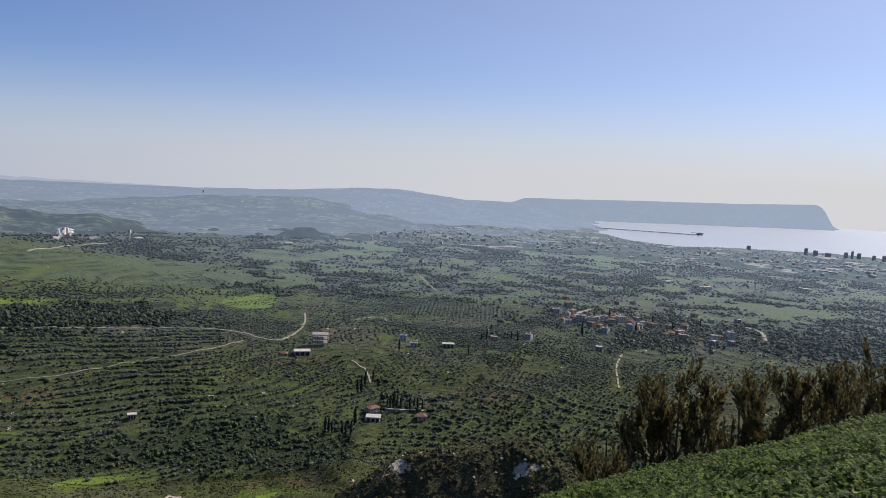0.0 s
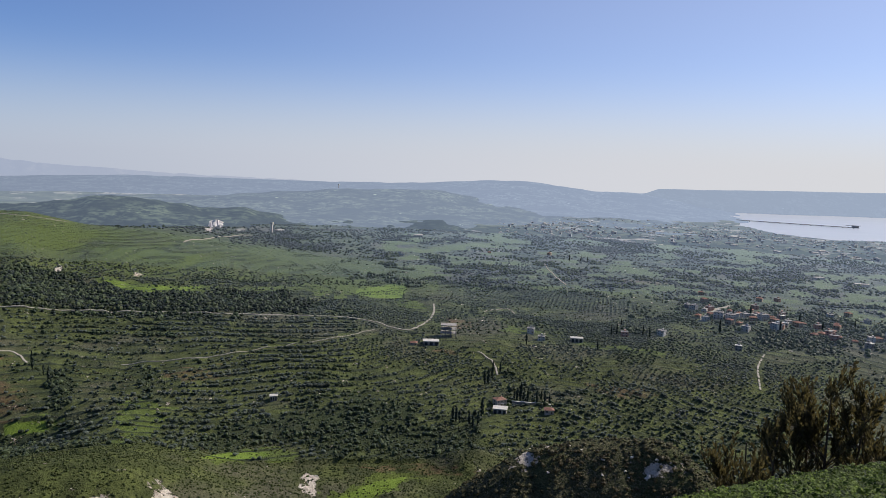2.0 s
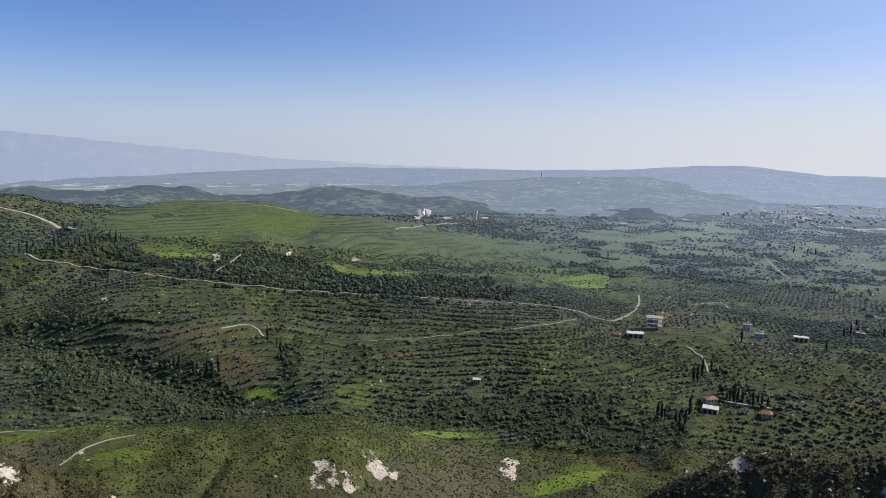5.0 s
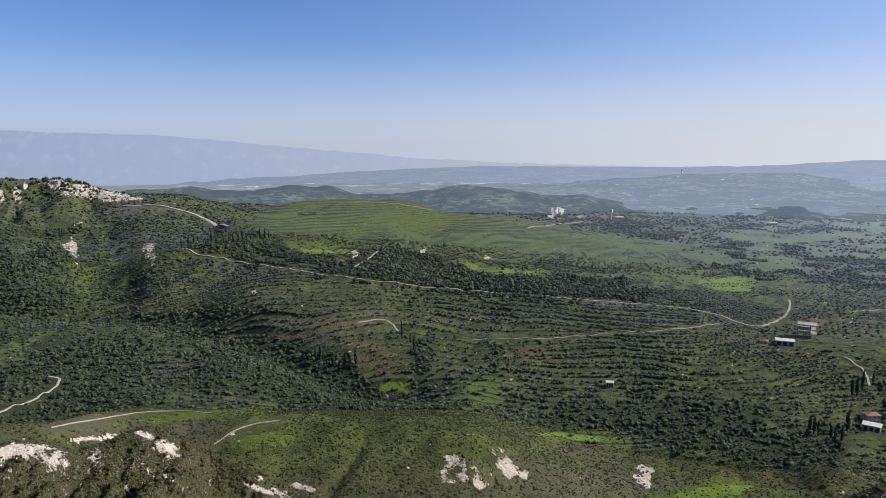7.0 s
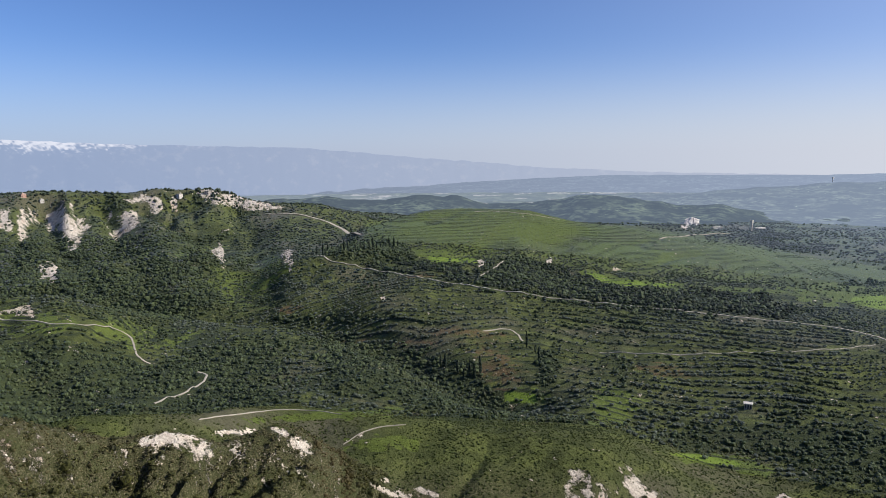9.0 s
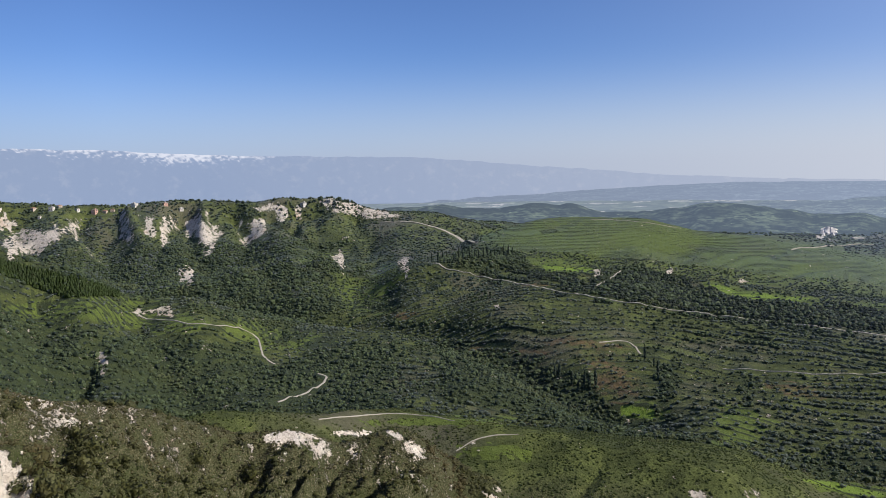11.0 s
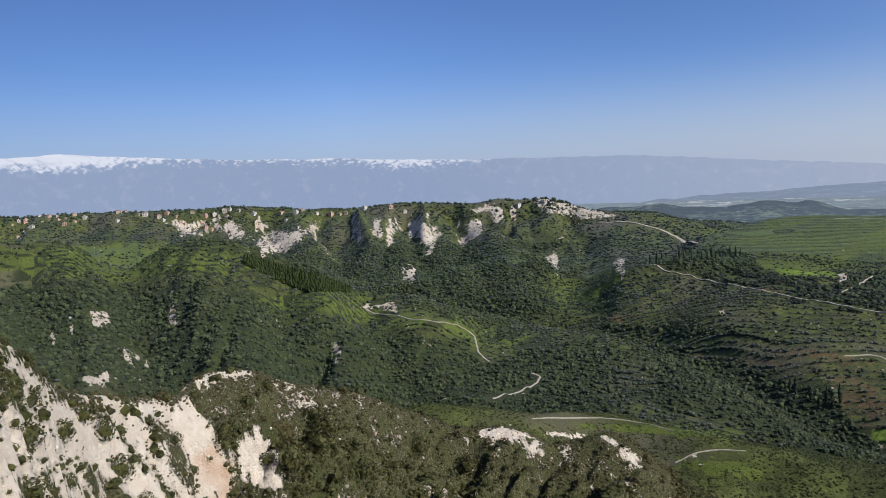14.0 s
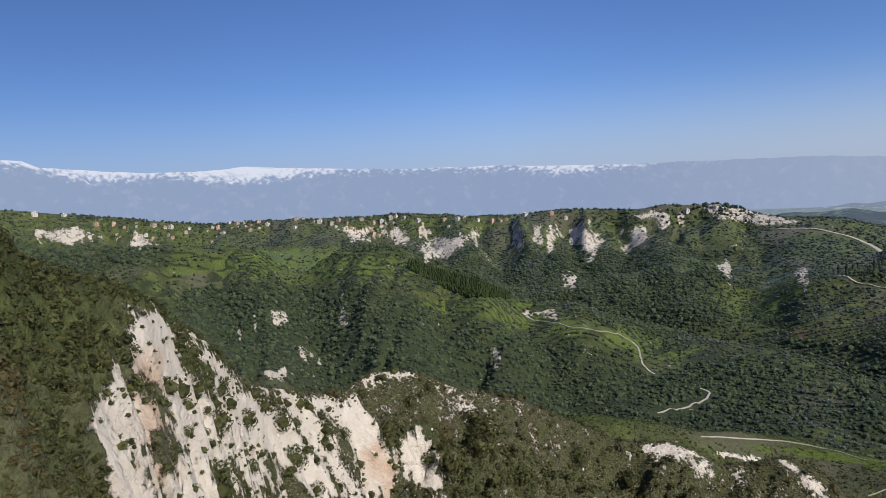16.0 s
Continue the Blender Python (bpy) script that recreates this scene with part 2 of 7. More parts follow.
def land_height(bearing, r, ridges):
    """The height of the ground, and where the banks of its terraces lie."""
    x, y = -np.sin(np.radians(bearing)) * r, np.cos(np.radians(bearing)) * r
    base = plain_height(bearing, r) - ravine_depth(x, y) * (r > 200)
    pile = np.ones_like(base)
    top = 3.0
    for name, (near, far, sharp, knots) in ridges.items():
        dist0, _ = crest_of(knots, bearing)
        away = np.clip(np.abs(r - dist0) / near, 0, 1.5)
        stray = (rough(x, y, near * 0.9 + 10, 23, 3) - 0.5) * near * (0.08 if near < 140 else 0.7) * away
        dist, crest = crest_of(knots, bearing + np.degrees(stray / np.maximum(dist0, 40)))
        d = r - dist
        reach = np.where(d < 0, near, far)
        gully = 1 + 1.1 * (rough(x, y, near * 0.45, 11, 3) - 0.5) * np.clip(np.abs(d) / reach, 0, 1)
        fall = (np.sqrt(d * d + sharp * sharp) - sharp) / reach * gully
        h = 8 + (crest - 8) * np.exp(-fall)
        if name in GULLIES:
            deep, wide, lean = GULLIES[name]
            across = np.radians(bearing) * dist0 + (r - dist0) * lean
            cut = np.abs(rough(across, r * 0.35, wide, 31, 3) - 0.5) * 2
            notch = np.clip(1 - cut * 3.2, 0, 1) - 0.35 * rough(across, r, wide * 0.3, 37, 2)
            f = np.clip(-d / reach, 0, 3)
            if name == "white_hill":
                deep = 0.5 * deep * np.clip((bearing - 61) / 5, 0.1, 1)
                bend = (rough(x, y, 70, 33, 2) - 0.5) * 2.2
                for axis, drop in HILL_GULLIES:
                    side = bearing - axis + bend + f * 1.5
                    h = h - drop * np.exp(-np.abs(side / np.where(side > 0, 1.0, 1.7)) ** 1.4) * np.clip(f * 5, 0, 1) * np.exp(-f * 0.8)
            h = h - deep * notch * np.clip(f * 5, 0, 1) * np.exp(-f * 0.7)
        if name == "near_spur":
            fine = np.abs(rough(across, r * 0.5, 5.5, 38, 3) - 0.5) * 2
            h = h - 4.8 * np.clip(1 - fine * 2.2, 0, 1) * np.clip(f * 8, 0, 1)
            finer = np.abs(rough(across, r * 0.6, 2.3, 39, 3) - 0.5) * 2
            h = h - 1.3 * np.clip(1 - finer * 2.2, 0, 1) * np.clip(f * 8, 0, 1)
        pile = pile + np.exp(np.clip((h - base) / top, -40, 60))
    for root, foot, wide in NOSES:
        ends = [(-math.sin(radians(p[0])) * p[1], math.cos(radians(p[0])) * p[1]) for p in (root, foot)]
        w, gap = along_line(x, y, *ends)
        gap = gap * (0.8 + 0.4 * rough(x, y, 45, 36, 2))
        h = 6 + (root[2] + (foot[2] - root[2]) * w - 6) * np.exp(-(gap / wide) ** 1.5)
        pile = pile + np.exp(np.clip((h - base) / top, -40, 60)) * (r > 300)
    z = base + top * np.log(pile)
    for deep, wide, marks in CUTS:
        spots = [(-math.sin(radians(p[0])) * p[1], math.cos(radians(p[0])) * p[1]) for p in marks]
        gap = np.min([along_line(x, y, p, q)[1] for p, q in zip(spots, spots[1:])], axis=0)
        z = z - deep * np.exp(-(gap / wide) ** 2)
    # farmed terraces on the green hill and the spur behind
    hill_r, _ = crest_of(ridges["terraced_hill"][3], bearing)
    farmed = np.clip(1.6 - np.abs(r - hill_r + 90) / 170, 0, 1) * np.clip((bearing - 13) / 4, 0, 1) * np.clip((55 - bearing) / 3, 0, 1)
    spur_r, _ = crest_of(ridges["middle_spur"][3], bearing)
    plots = np.clip((rough(x, y, 110, 27, 2) - 0.36) * 7, 0, 1)
    spur_top = np.clip(1.7 - np.abs(r - spur_r + 25) / 60, 0, 1) * plots
    knolls = np.clip((r - 640) / 40, 0, 1) * np.clip((990 - r) / 40, 0, 1) * plots
    farmed = np.maximum(farmed, np.maximum(spur_top, knolls) * np.clip((bearing - 55) / 3, 0, 1) * (r > 300))
    tall = np.where(r > 690, 2.1, 2.2)
    wave = (rough(x, y, 90, 29, 2) - 0.5) * 6
    u = (z + wave) / tall
    part_up = np.mod(u, 1)
    tread = np.floor(u) + np.clip((part_up - 0.55) / 0.45, 0, 1)
    bank = farmed * (part_up > 0.52)
    z = z + (tread * tall - wave - z) * farmed * 0.85
    lumps = np.clip((r - 20) / 120, 0, 1) * (1 - 0.7 * farmed)
    groves = np.clip((r - 300) / 40, 0, 1) * np.clip((820 - r) / 80, 0, 1) * (1 - farmed)
    z = z + grove_band(x, y) * 1.1 * groves
    z = z + (rough(x, y, 60, 5) - 0.5) * 6.5 * lumps + (rough(x, y, 9, 7, 3) - 0.5) * 1.2 * lumps
    return z, bank


def polar(b0, b1, step, rows):
    cols = np.arange(b0, b1 + step * 0.5, step)
    return np.meshgrid(cols, np.array(rows))


def sheet(name, B, R, Z):
    """A mesh over a grid of bearings and distances."""
    x, y = -np.sin(np.radians(B)) * R, np.cos(np.radians(B)) * R
    co = np.stack([x, y, Z], -1).reshape(-1, 3).astype(np.float32)
    nr, nc = B.shape
    i = np.arange(nr * nc).reshape(nr, nc)
    f = np.stack([i[:-1, 1:], i[:-1, :-1], i[1:, :-1], i[1:, 1:]], -1).reshape(-1, 4)[:, ::-1]
    me = bpy.data.meshes.new(name)
    me.vertices.add(len(co))
    me.vertices.foreach_set("co", co.ravel())
    me.loops.add(f.size)
    me.loops.foreach_set("vertex_index", np.ascontiguousarray(f).ravel().astype(np.int32))
    me.polygons.add(len(f))
    me.polygons.foreach_set("loop_start", np.arange(0, f.size, 4, dtype=np.int32))
    me.update(calc_edges=True)
    me.shade_smooth()
    return new(name, me)


# ---- materials ----
class Shade:
    """A node material, built step by step."""

    def __init__(self, name, rough_value=0.85, gloss=0.2):
        self.m = bpy.data.materials.new(name)
        self.m.use_nodes = True
        self.t = self.m.node_tree
        self.p = self.t.nodes["Principled BSDF"]
        self.p.inputs["Roughness"].default_value = rough_value
        self.p.inputs["Specular IOR Level"].default_value = gloss
        self.where = self.t.nodes.new("ShaderNodeNewGeometry")

    def put(self, socket, value):
        if hasattr(value, "is_linked"):
            self.t.links.new(value, socket)
        else:
            socket.default_value = (*value, 1) if isinstance(value, tuple) and len(value) == 3 else value

    def noise(self, scale, detail=4, rough_value=0.6, squash=None):
        n = self.t.nodes.new("ShaderNodeTexNoise")
        n.inputs["Scale"].default_value = scale
        n.inputs["Detail"].default_value = detail
        n.inputs["Roughness"].default_value = rough_value
        src = self.where.outputs["Position"]
        if squash:
            mul = self.t.nodes.new("ShaderNodeVectorMath")
            mul.operation = "MULTIPLY"
            mul.inputs[1].default_value = squash
            self.t.links.new(src, mul.inputs[0])
            src = mul.outputs[0]
        self.t.links.new(src, n.inputs["Vector"])
        return n.outputs["Fac"]

    def cells(self, scale):
        n = self.t.nodes.new("ShaderNodeTexVoronoi")
        n.feature = "DISTANCE_TO_EDGE"
        n.inputs["Scale"].default_value = scale
        self.t.links.new(self.where.outputs["Position"], n.inputs["Vector"])
        return n.outputs["Distance"]

    def attr(self, name):
        n = self.t.nodes.new("ShaderNodeAttribute")
        n.attribute_name = name
        return n.outputs["Fac"]

    def ramp(self, fac, lo, hi):
        n = self.t.nodes.new("ShaderNodeMapRange")
        n.inputs["From Min"].default_value = lo
        n.inputs["From Max"].default_value = hi
        n.interpolation_type = "SMOOTHSTEP"
        self.put(n.inputs["Value"], fac)
        return n.outputs["Result"]

    def calc(self, op, a, b=0.0):
        n = self.t.nodes.new("ShaderNodeMath")
        n.operation = op
        self.put(n.inputs[0], a)
        self.put(n.inputs[1], b)
        return n.outputs[0]

    def mix(self, fac, a, b):
        n = self.t.nodes.new("ShaderNodeMix")
        n.data_type = "RGBA"
        self.put(n.inputs["Factor"], fac)
        self.put(n.inputs["A"], a)
        self.put(n.inputs["B"], b)
        return n.outputs["Result"]

    def island(self):
        return self.where.outputs["Random Per Island"]

    def thing_random(self):
        return self.t.nodes.new("ShaderNodeObjectInfo").outputs["Random"]

    def bump(self, height, strength, distance):
        n = self.t.nodes.new("ShaderNodeBump")
        n.inputs["Strength"].default_value = strength
        n.inputs["Distance"].default_value = distance
        self.t.links.new(height, n.inputs["Height"])
        self.t.links.new(n.outputs["Normal"], self.p.inputs["Normal"])

    # blue sheen laid on ground and leaves to stand in for haze
    def add_haze_sheen(self, weight):
        self.p.inputs["Sheen Weight"].default_value = weight
        self.p.inputs["Sheen Roughness"].default_value = 0.45
        self.p.inputs["Sheen Tint"].default_value = (0.36, 0.56, 1.0, 1)

    def colour(self, c):
        self.put(self.p.inputs["Base Color"], c)
        return self

    def shine(self, colour, strength=1.0):
        self.put(self.p.inputs["Emission Color"], colour)
        self.p.inputs["Emission Strength"].default_value = strength
        return self


# bluish emission painted into these materials in place of haze
HAZE_GLOW = (0.105, 0.142, 0.205)
HAZE_GLOWING = ("far_olive_leaves", "far_wood_leaves", "olive_leaves", "valley_wood_leaves", "grove_floor", "far_slope")


def haze_glow_at(b, r):
    """How much painted haze glow a place on the far plain takes: more with distance, less to the left."""
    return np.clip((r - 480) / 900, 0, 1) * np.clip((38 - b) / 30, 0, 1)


def leaf_material(name, dark, light, rare, size=0.8, through_share=0.5, haze_sheen=0.0, rough_value=0.6):
    s = Shade(name, rough_value, 0.25)
    c = s.mix(s.island(), dark, light)
    c = s.mix(s.ramp(s.noise(0.03, 3), 0.52, 0.7), c, rare)
    c = s.mix(s.ramp(s.noise(size, 3, 0.7), 0.35, 0.75), s.mix(0.25, c, (0.0, 0.0, 0.0)), c)
    s.colour(c)
    s.bump(s.noise(size * 2.2, 3, 0.7), 0.6, 0.25)
    s.add_haze_sheen(haze_sheen)
    # distance haze painted into the leaves as emission
    if name in HAZE_GLOWING:
        s.shine(s.mix(s.attr("haze_share"), (0.0, 0.0, 0.0), HAZE_GLOW))
    thin = s.t.nodes.new("ShaderNodeBsdfTranslucent")
    s.t.links.new(c, thin.inputs["Color"])
    both = s.t.nodes.new("ShaderNodeMixShader")
    both.inputs[0].default_value = through_share
    s.t.links.new(s.p.outputs[0], both.inputs[1])
    s.t.links.new(thin.outputs[0], both.inputs[2])
    s.t.links.new(both.outputs[0], s.t.nodes["Material Output"].inputs["Surface"])
    return s.m


def land_material(name, haze_sheen):
    s = Shade(name, 0.95, 0.1)
    big, mid, fine = s.noise(0.012, 4), s.noise(0.09, 4), s.noise(0.9, 4, 0.7)
    grass = s.mix(s.ramp(mid, 0.35, 0.7), (0.064, 0.078, 0.027), (0.135, 0.16, 0.048))
    grass = s.mix(s.ramp(big, 0.5, 0.66), grass, (0.125, 0.122, 0.075))
    grass = s.mix(s.ramp(fine, 0.3, 0.75), s.mix(0.45, grass, (0.01, 0.015, 0.006)), grass)
    heath = s.mix(fine, (0.026, 0.028, 0.013), (0.10, 0.095, 0.05))
    heath = s.mix(s.ramp(s.noise(2.6, 4, 0.8), 0.52, 0.62), heath, (0.24, 0.21, 0.15))
    heath = s.mix(s.ramp(s.noise(1.7, 5, 0.8), 0.5, 0.42), heath, (0.018, 0.022, 0.009))
    grass = s.mix(s.calc("MULTIPLY", s.attr("heath"), s.ramp(mid, 0.2, 0.6)), grass, heath)
    # banks of terraces, overgrown
    wall = s.calc("MULTIPLY", s.ramp(s.calc("MAXIMUM", s.attr("terrace"), s.attr("steps")), 0.35, 0.75), s.ramp(s.noise(0.12, 3), 0.28, 0.5))
    green = s.mix(s.ramp(fine, 0.25, 0.8), (0.062, 0.088, 0.02), (0.135, 0.172, 0.038))
    c = s.mix(s.ramp(s.calc("ADD", s.attr("meadow"), s.calc("MULTIPLY", s.noise(0.25, 3), 0.4)), 0.55, 0.8), grass, green)
    c = s.mix(s.calc("MULTIPLY", s.ramp(s.attr("lush"), 0.4, 0.8), 0.75), c, s.mix(mid, (0.12, 0.19, 0.025), (0.20, 0.285, 0.04)))
    c = s.mix(wall, c, s.mix(fine, (0.02, 0.03, 0.014), (0.045, 0.055, 0.025)))
    earth = s.mix(fine, (0.09, 0.06, 0.032), (0.20, 0.135, 0.07))
    c = s.mix(s.ramp(s.calc("ADD", s.attr("soil"), s.calc("MULTIPLY", s.noise(0.2, 4), 0.6)), 0.6, 0.9), c, earth)
    c = s.mix(s.calc("MULTIPLY", s.attr("wood"), 0.8), c, s.mix(fine, (0.016, 0.024, 0.012), (0.05, 0.065, 0.026)))
    stone = s.mix(s.ramp(s.noise(0.35, 5, 0.7), 0.3, 0.7), (0.72, 0.63, 0.52), (0.84, 0.77, 0.67))
    stone = s.mix(s.ramp(s.noise(0.05, 3), 0.58, 0.72), stone, (0.64, 0.46, 0.33))
    stone = s.mix(s.ramp(s.noise(1.1, 6, 0.75, (1.0, 1.0, 0.7)), 0.38, 0.25), stone, (0.36, 0.30, 0.22))
    stone = s.mix(s.calc("MULTIPLY", s.ramp(s.noise(0.22, 4, 0.7, (1.0, 1.0, 0.18)), 0.46, 0.34), s.attr("ribbed")), stone, (0.16, 0.145, 0.09))
    stone = s.mix(s.calc("MULTIPLY", s.attr("ribbed"), 0.55), stone, (0.42, 0.37, 0.30))
    speck = s.calc("ADD", s.attr("rock"), s.calc("MULTIPLY", s.calc("SUBTRACT", s.noise(0.5, 5, 0.75), 0.5), 1.3))
    speck = s.calc("ADD", speck, s.calc("MULTIPLY", s.calc("SUBTRACT", s.noise(0.14, 5, 0.65, (1, 1, 0.35)), 0.5), 1.5))
    crumbs = s.calc("MULTIPLY", s.calc("SUBTRACT", s.noise(0.9, 6, 0.85), 0.5), 2.0)
    speck = s.calc("ADD", speck, s.calc("MULTIPLY", crumbs, s.attr("heath")))
    split = s.calc("MULTIPLY", s.calc("SUBTRACT", s.noise(0.16, 5, 0.7, (1, 1, 0.12)), 0.52), 2.6)
    speck = s.calc("ADD", speck, s.calc("MULTIPLY", split, s.attr("ribbed")))
    c = s.mix(s.ramp(speck, 0.44, 0.56), c, stone)
    s.colour(c)
    s.add_haze_sheen(haze_sheen)
    # distance haze painted into the ground as emission
    if name in HAZE_GLOWING:
        s.shine(s.mix(s.attr("haze_share"), (0.0, 0.0, 0.0), HAZE_GLOW))
    crag = s.calc("MULTIPLY", s.calc("MULTIPLY", s.noise(0.45, 8, 0.72), s.ramp(speck, 0.4, 0.6)), 2.0)
    s.bump(s.calc("ADD", crag, s.calc("ADD", s.noise(0.5, 6, 0.7), s.calc("MULTIPLY", s.noise(2.5, 3), 0.3))), 0.9, 1.2)
    return s.m


def note_haze_glow(ob, b):
    """Notes on each point of a far sheet how strong its painted haze glow is: stronger towards the sun."""
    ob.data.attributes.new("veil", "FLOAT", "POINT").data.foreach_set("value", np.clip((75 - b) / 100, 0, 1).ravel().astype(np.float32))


def haze_glow_material(name, ground, glow, light):
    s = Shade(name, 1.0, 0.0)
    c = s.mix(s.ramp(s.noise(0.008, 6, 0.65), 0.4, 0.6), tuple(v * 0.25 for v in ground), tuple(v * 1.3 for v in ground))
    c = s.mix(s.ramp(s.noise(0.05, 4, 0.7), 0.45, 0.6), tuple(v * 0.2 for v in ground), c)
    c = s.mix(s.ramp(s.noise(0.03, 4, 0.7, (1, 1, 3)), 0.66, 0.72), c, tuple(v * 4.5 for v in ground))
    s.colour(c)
    # haze painted on as emission, paler where the veil value is high
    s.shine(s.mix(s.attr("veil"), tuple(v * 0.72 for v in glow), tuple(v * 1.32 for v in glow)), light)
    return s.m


def road_material():
    s = Shade("pale_road", 0.9, 0.1)
    s.colour(s.mix(s.noise(0.5, 4), (0.26, 0.24, 0.20), (0.48, 0.44, 0.38)))
    return s.m


def sea_material():
    s = Shade("sea_water", 0.3, 0.5)
    s.colour(s.mix(s.noise(0.004, 4, 0.6, (1, 3, 1)), (0.42, 0.46, 0.49), (0.58, 0.60, 0.61)))
    s.bump(s.noise(0.05, 4), 0.25, 1.0)
    return s.m


# ---- ground ----
STEP = 0.25
NEAR_ROWS = np.concatenate([np.linspace(0.02, 60, 40), np.linspace(60.5, 135, 110), np.linspace(136, 230, 90), np.linspace(231.8, 350, 66), np.linspace(353, 700, 125), np.linspace(703, 1060, 130), np.linspace(1064, 1250, 45), np.linspace(1258, 1430, 20)])
GB, GR = polar(-42, 125, STEP, NEAR_ROWS)
GZ, BANK = land_height(GB, GR, RIDGES)
GX, GY = -np.sin(np.radians(GB)) * GR, np.cos(np.radians(GB)) * GR
RISE = np.degrees(np.arctan2(GZ - EYE.z, GR))
SKYLINE = np.maximum.accumulate(RISE, axis=0)
# cover of the ground: (bearing, dip, half width, half height, lean)
CLIFF_SCARS = [
    (110.8, -17.55, 2.82, 5, 0), (109, -11.3, 1.64, 2.18, 0), (106.7, -12.47, 1.64, 2.27, 0), (104.2, -14.94, 1.82, 1.82, 0.8),
    (101.5, -18.27, 2.27, 2.73, 0.9), (98.2, -22.02, 1.64, 1.82, 0.8), (94.4, -17.6, 1.91, 1.18, 0.6), (94, -20.42, 1, 2.27, 0.9),
    (90, -20.34, 1.55, 2.73, 0.2), (91.7, -14.75, 2.18, 0.32, 0), (87.2, -16.87, 1.82, 0.45, 0.3), (83.1, -19.01, 2.27, 0.45, 0.3),
    (73, -21.42, 1.09, 0.25, 0.2), (68.3, -21.31, 2.26, 0.5, 0.35), (59.4, -22.15, 1.09, 0.55, 0.7), (65.2, -20.99, 0.91, 0.2, 0),
    (110.6, -6.91, 1, 0.45, 0.8), (88.6, -23.35, 1.36, 1.36, 0), (96.5, -17.4, 1.36, 0.73, 0.6)
]
SPUR_SCARS = [
    (96.1, -18.18, 2.27, 1.36, 0.6), (94.9, -20.32, 2.73, 1, 0.8), (90.5, -20.87, 1.64, 2, 0), (92.7, -14.99, 2.27, 0.36, 0),
    (35.6, -25.52, 0.48, 1.08, 0.4), (31.8, -25.51, 1.02, 0.95, 0.9), (20.5, -24.95, 0.48, 0.7, 0.8), (59.7, -22.56, 1.02, 0.6, 0.8),
    (68.9, -21.25, 2.54, 0.3, 0.2), (73.3, -21.25, 1.24, 0.35, 0), (64, -21.19, 1.09, 0.2, 0), (49, -26.5, 1.36, 0.32, 0.3),
    (52.8, -25.25, 0.55, 0.32, 0.6), (-7.5, -22.34, 0.41, 0.2, 0), (2.6, -22.49, 0.68, 0.45, -0.8), (1, -21.51, 0.34, 0.25, 0)
]
HILL_SCARS = [
    (116, -1.53, 0.45, 0.55, 0), (114.2, -1.92, 1.18, 0.55, 0), (109.6, -2.61, 0.82, 0.5, 0.5), (93.2, -3.31, 1.18, 0.45, 0.3), (90.5, -3.49, 0.82,
    0.82, 0.4), (86.5, -5.02, 1.73, 0.64, -0.4), (88.2, -3.54, 0.36, 0.55, 0), (79.1, -4.15, 0.27, 0.73, 0.3), (75.4, -4.92, 1.09, 1, 0.6), (78,
    -4.57, 0.27, 0.91, -0.5), (76.4, -8.23, 0.59, 0.59, 0), (71.3, -4.44, 0.55, 0.41, 0), (70, -3.27, 1.09, 0.23, 0), (69.2, -3.74, 0.23, 0.64, 0),
    (68.1, -3.49, 0.23, 0.64, 0), (63.9, -3.2, 1.82, 0.27, 0.3), (65, -7.63, 0.36, 1, 0.4)
]
VALLEY_SCARS = [
    (59.9, -8.07, 0.41, 0.82, 0.6), (100.3, -9.35, 0.55, 0.91, 0), (94.9, -9.63, 0.32, 1.27, 0), (98.1, -12.44, 1.09, 0.45, 0.5), (83, -13.42, 0.36,
    1.09, 0.6), (80.1, -10.42, 0.32, 0.23, 0), (78.5, -10.39, 0.55, 0.32, 0), (103.2, -10.35, 0.55, 0.45, 0), (100.7, -13.69, 1.27, 0.45, 0), (72.2,
    -5.59, 0.73, 0.18, -0.6), (84.1, -4.24, 0.91, 0.18, 0), (64.4, -5.75, 0.64, 0.14, 0), (102, -9.61, 0.23, 0.82, 0), (44.1, -8.85, 0.55, 0.32, 0),
    (38.8, -8.49, 0.23, 0.32, 0), (33.5, -9.09, 0.36, 0.18, 0), (28.6, -5.72, 0.41, 0.23, 0), (52.4, -11.48, 0.27, 0.18, 0), (63.1, -3.46, 1.82, 0.27,
    0.4)
]
MEADOWS = [
    (32.7, -10.06, 3.41, 0.27, 0.18), (24, -10.31, 1.36, 0.18, 0), (47.8, -8, 2.73, 0.27, 0), (19.5, -10.7, 1.36, 0.23, 0), (17.1, -10.23, 1.82, 0.32,
    0), (18, -9.46, 1.14, 0.18, 0), (15.4, -8.86, 1.36, 0.23, 0), (40.4, -19.34, 1.14, 0.41, 0), (33.8, -19.52, 1.09, 1.36, 0), (25.1, -22.67, 2.27,
    0.41, 0.1), (64.6, -9.52, 2.27, 1.18, 0.5), (62.2, -10.31, 1.64, 0.91, -0.5), (66, -7.54, 1.09, 1.18, 0.3), (48.6, -6.18, 3.64, 1, 0.1), (39.1,
    -6.22, 4.09, 0.64, 0), (32.3, -7.71, 5, 0.55, 0.15), (12.7, -11.23, 1, 0.27, 0), (58, -20.45, 5.46, 0.36, 0), (52.7, -22.78, 2.73, 0.55, 0)
]
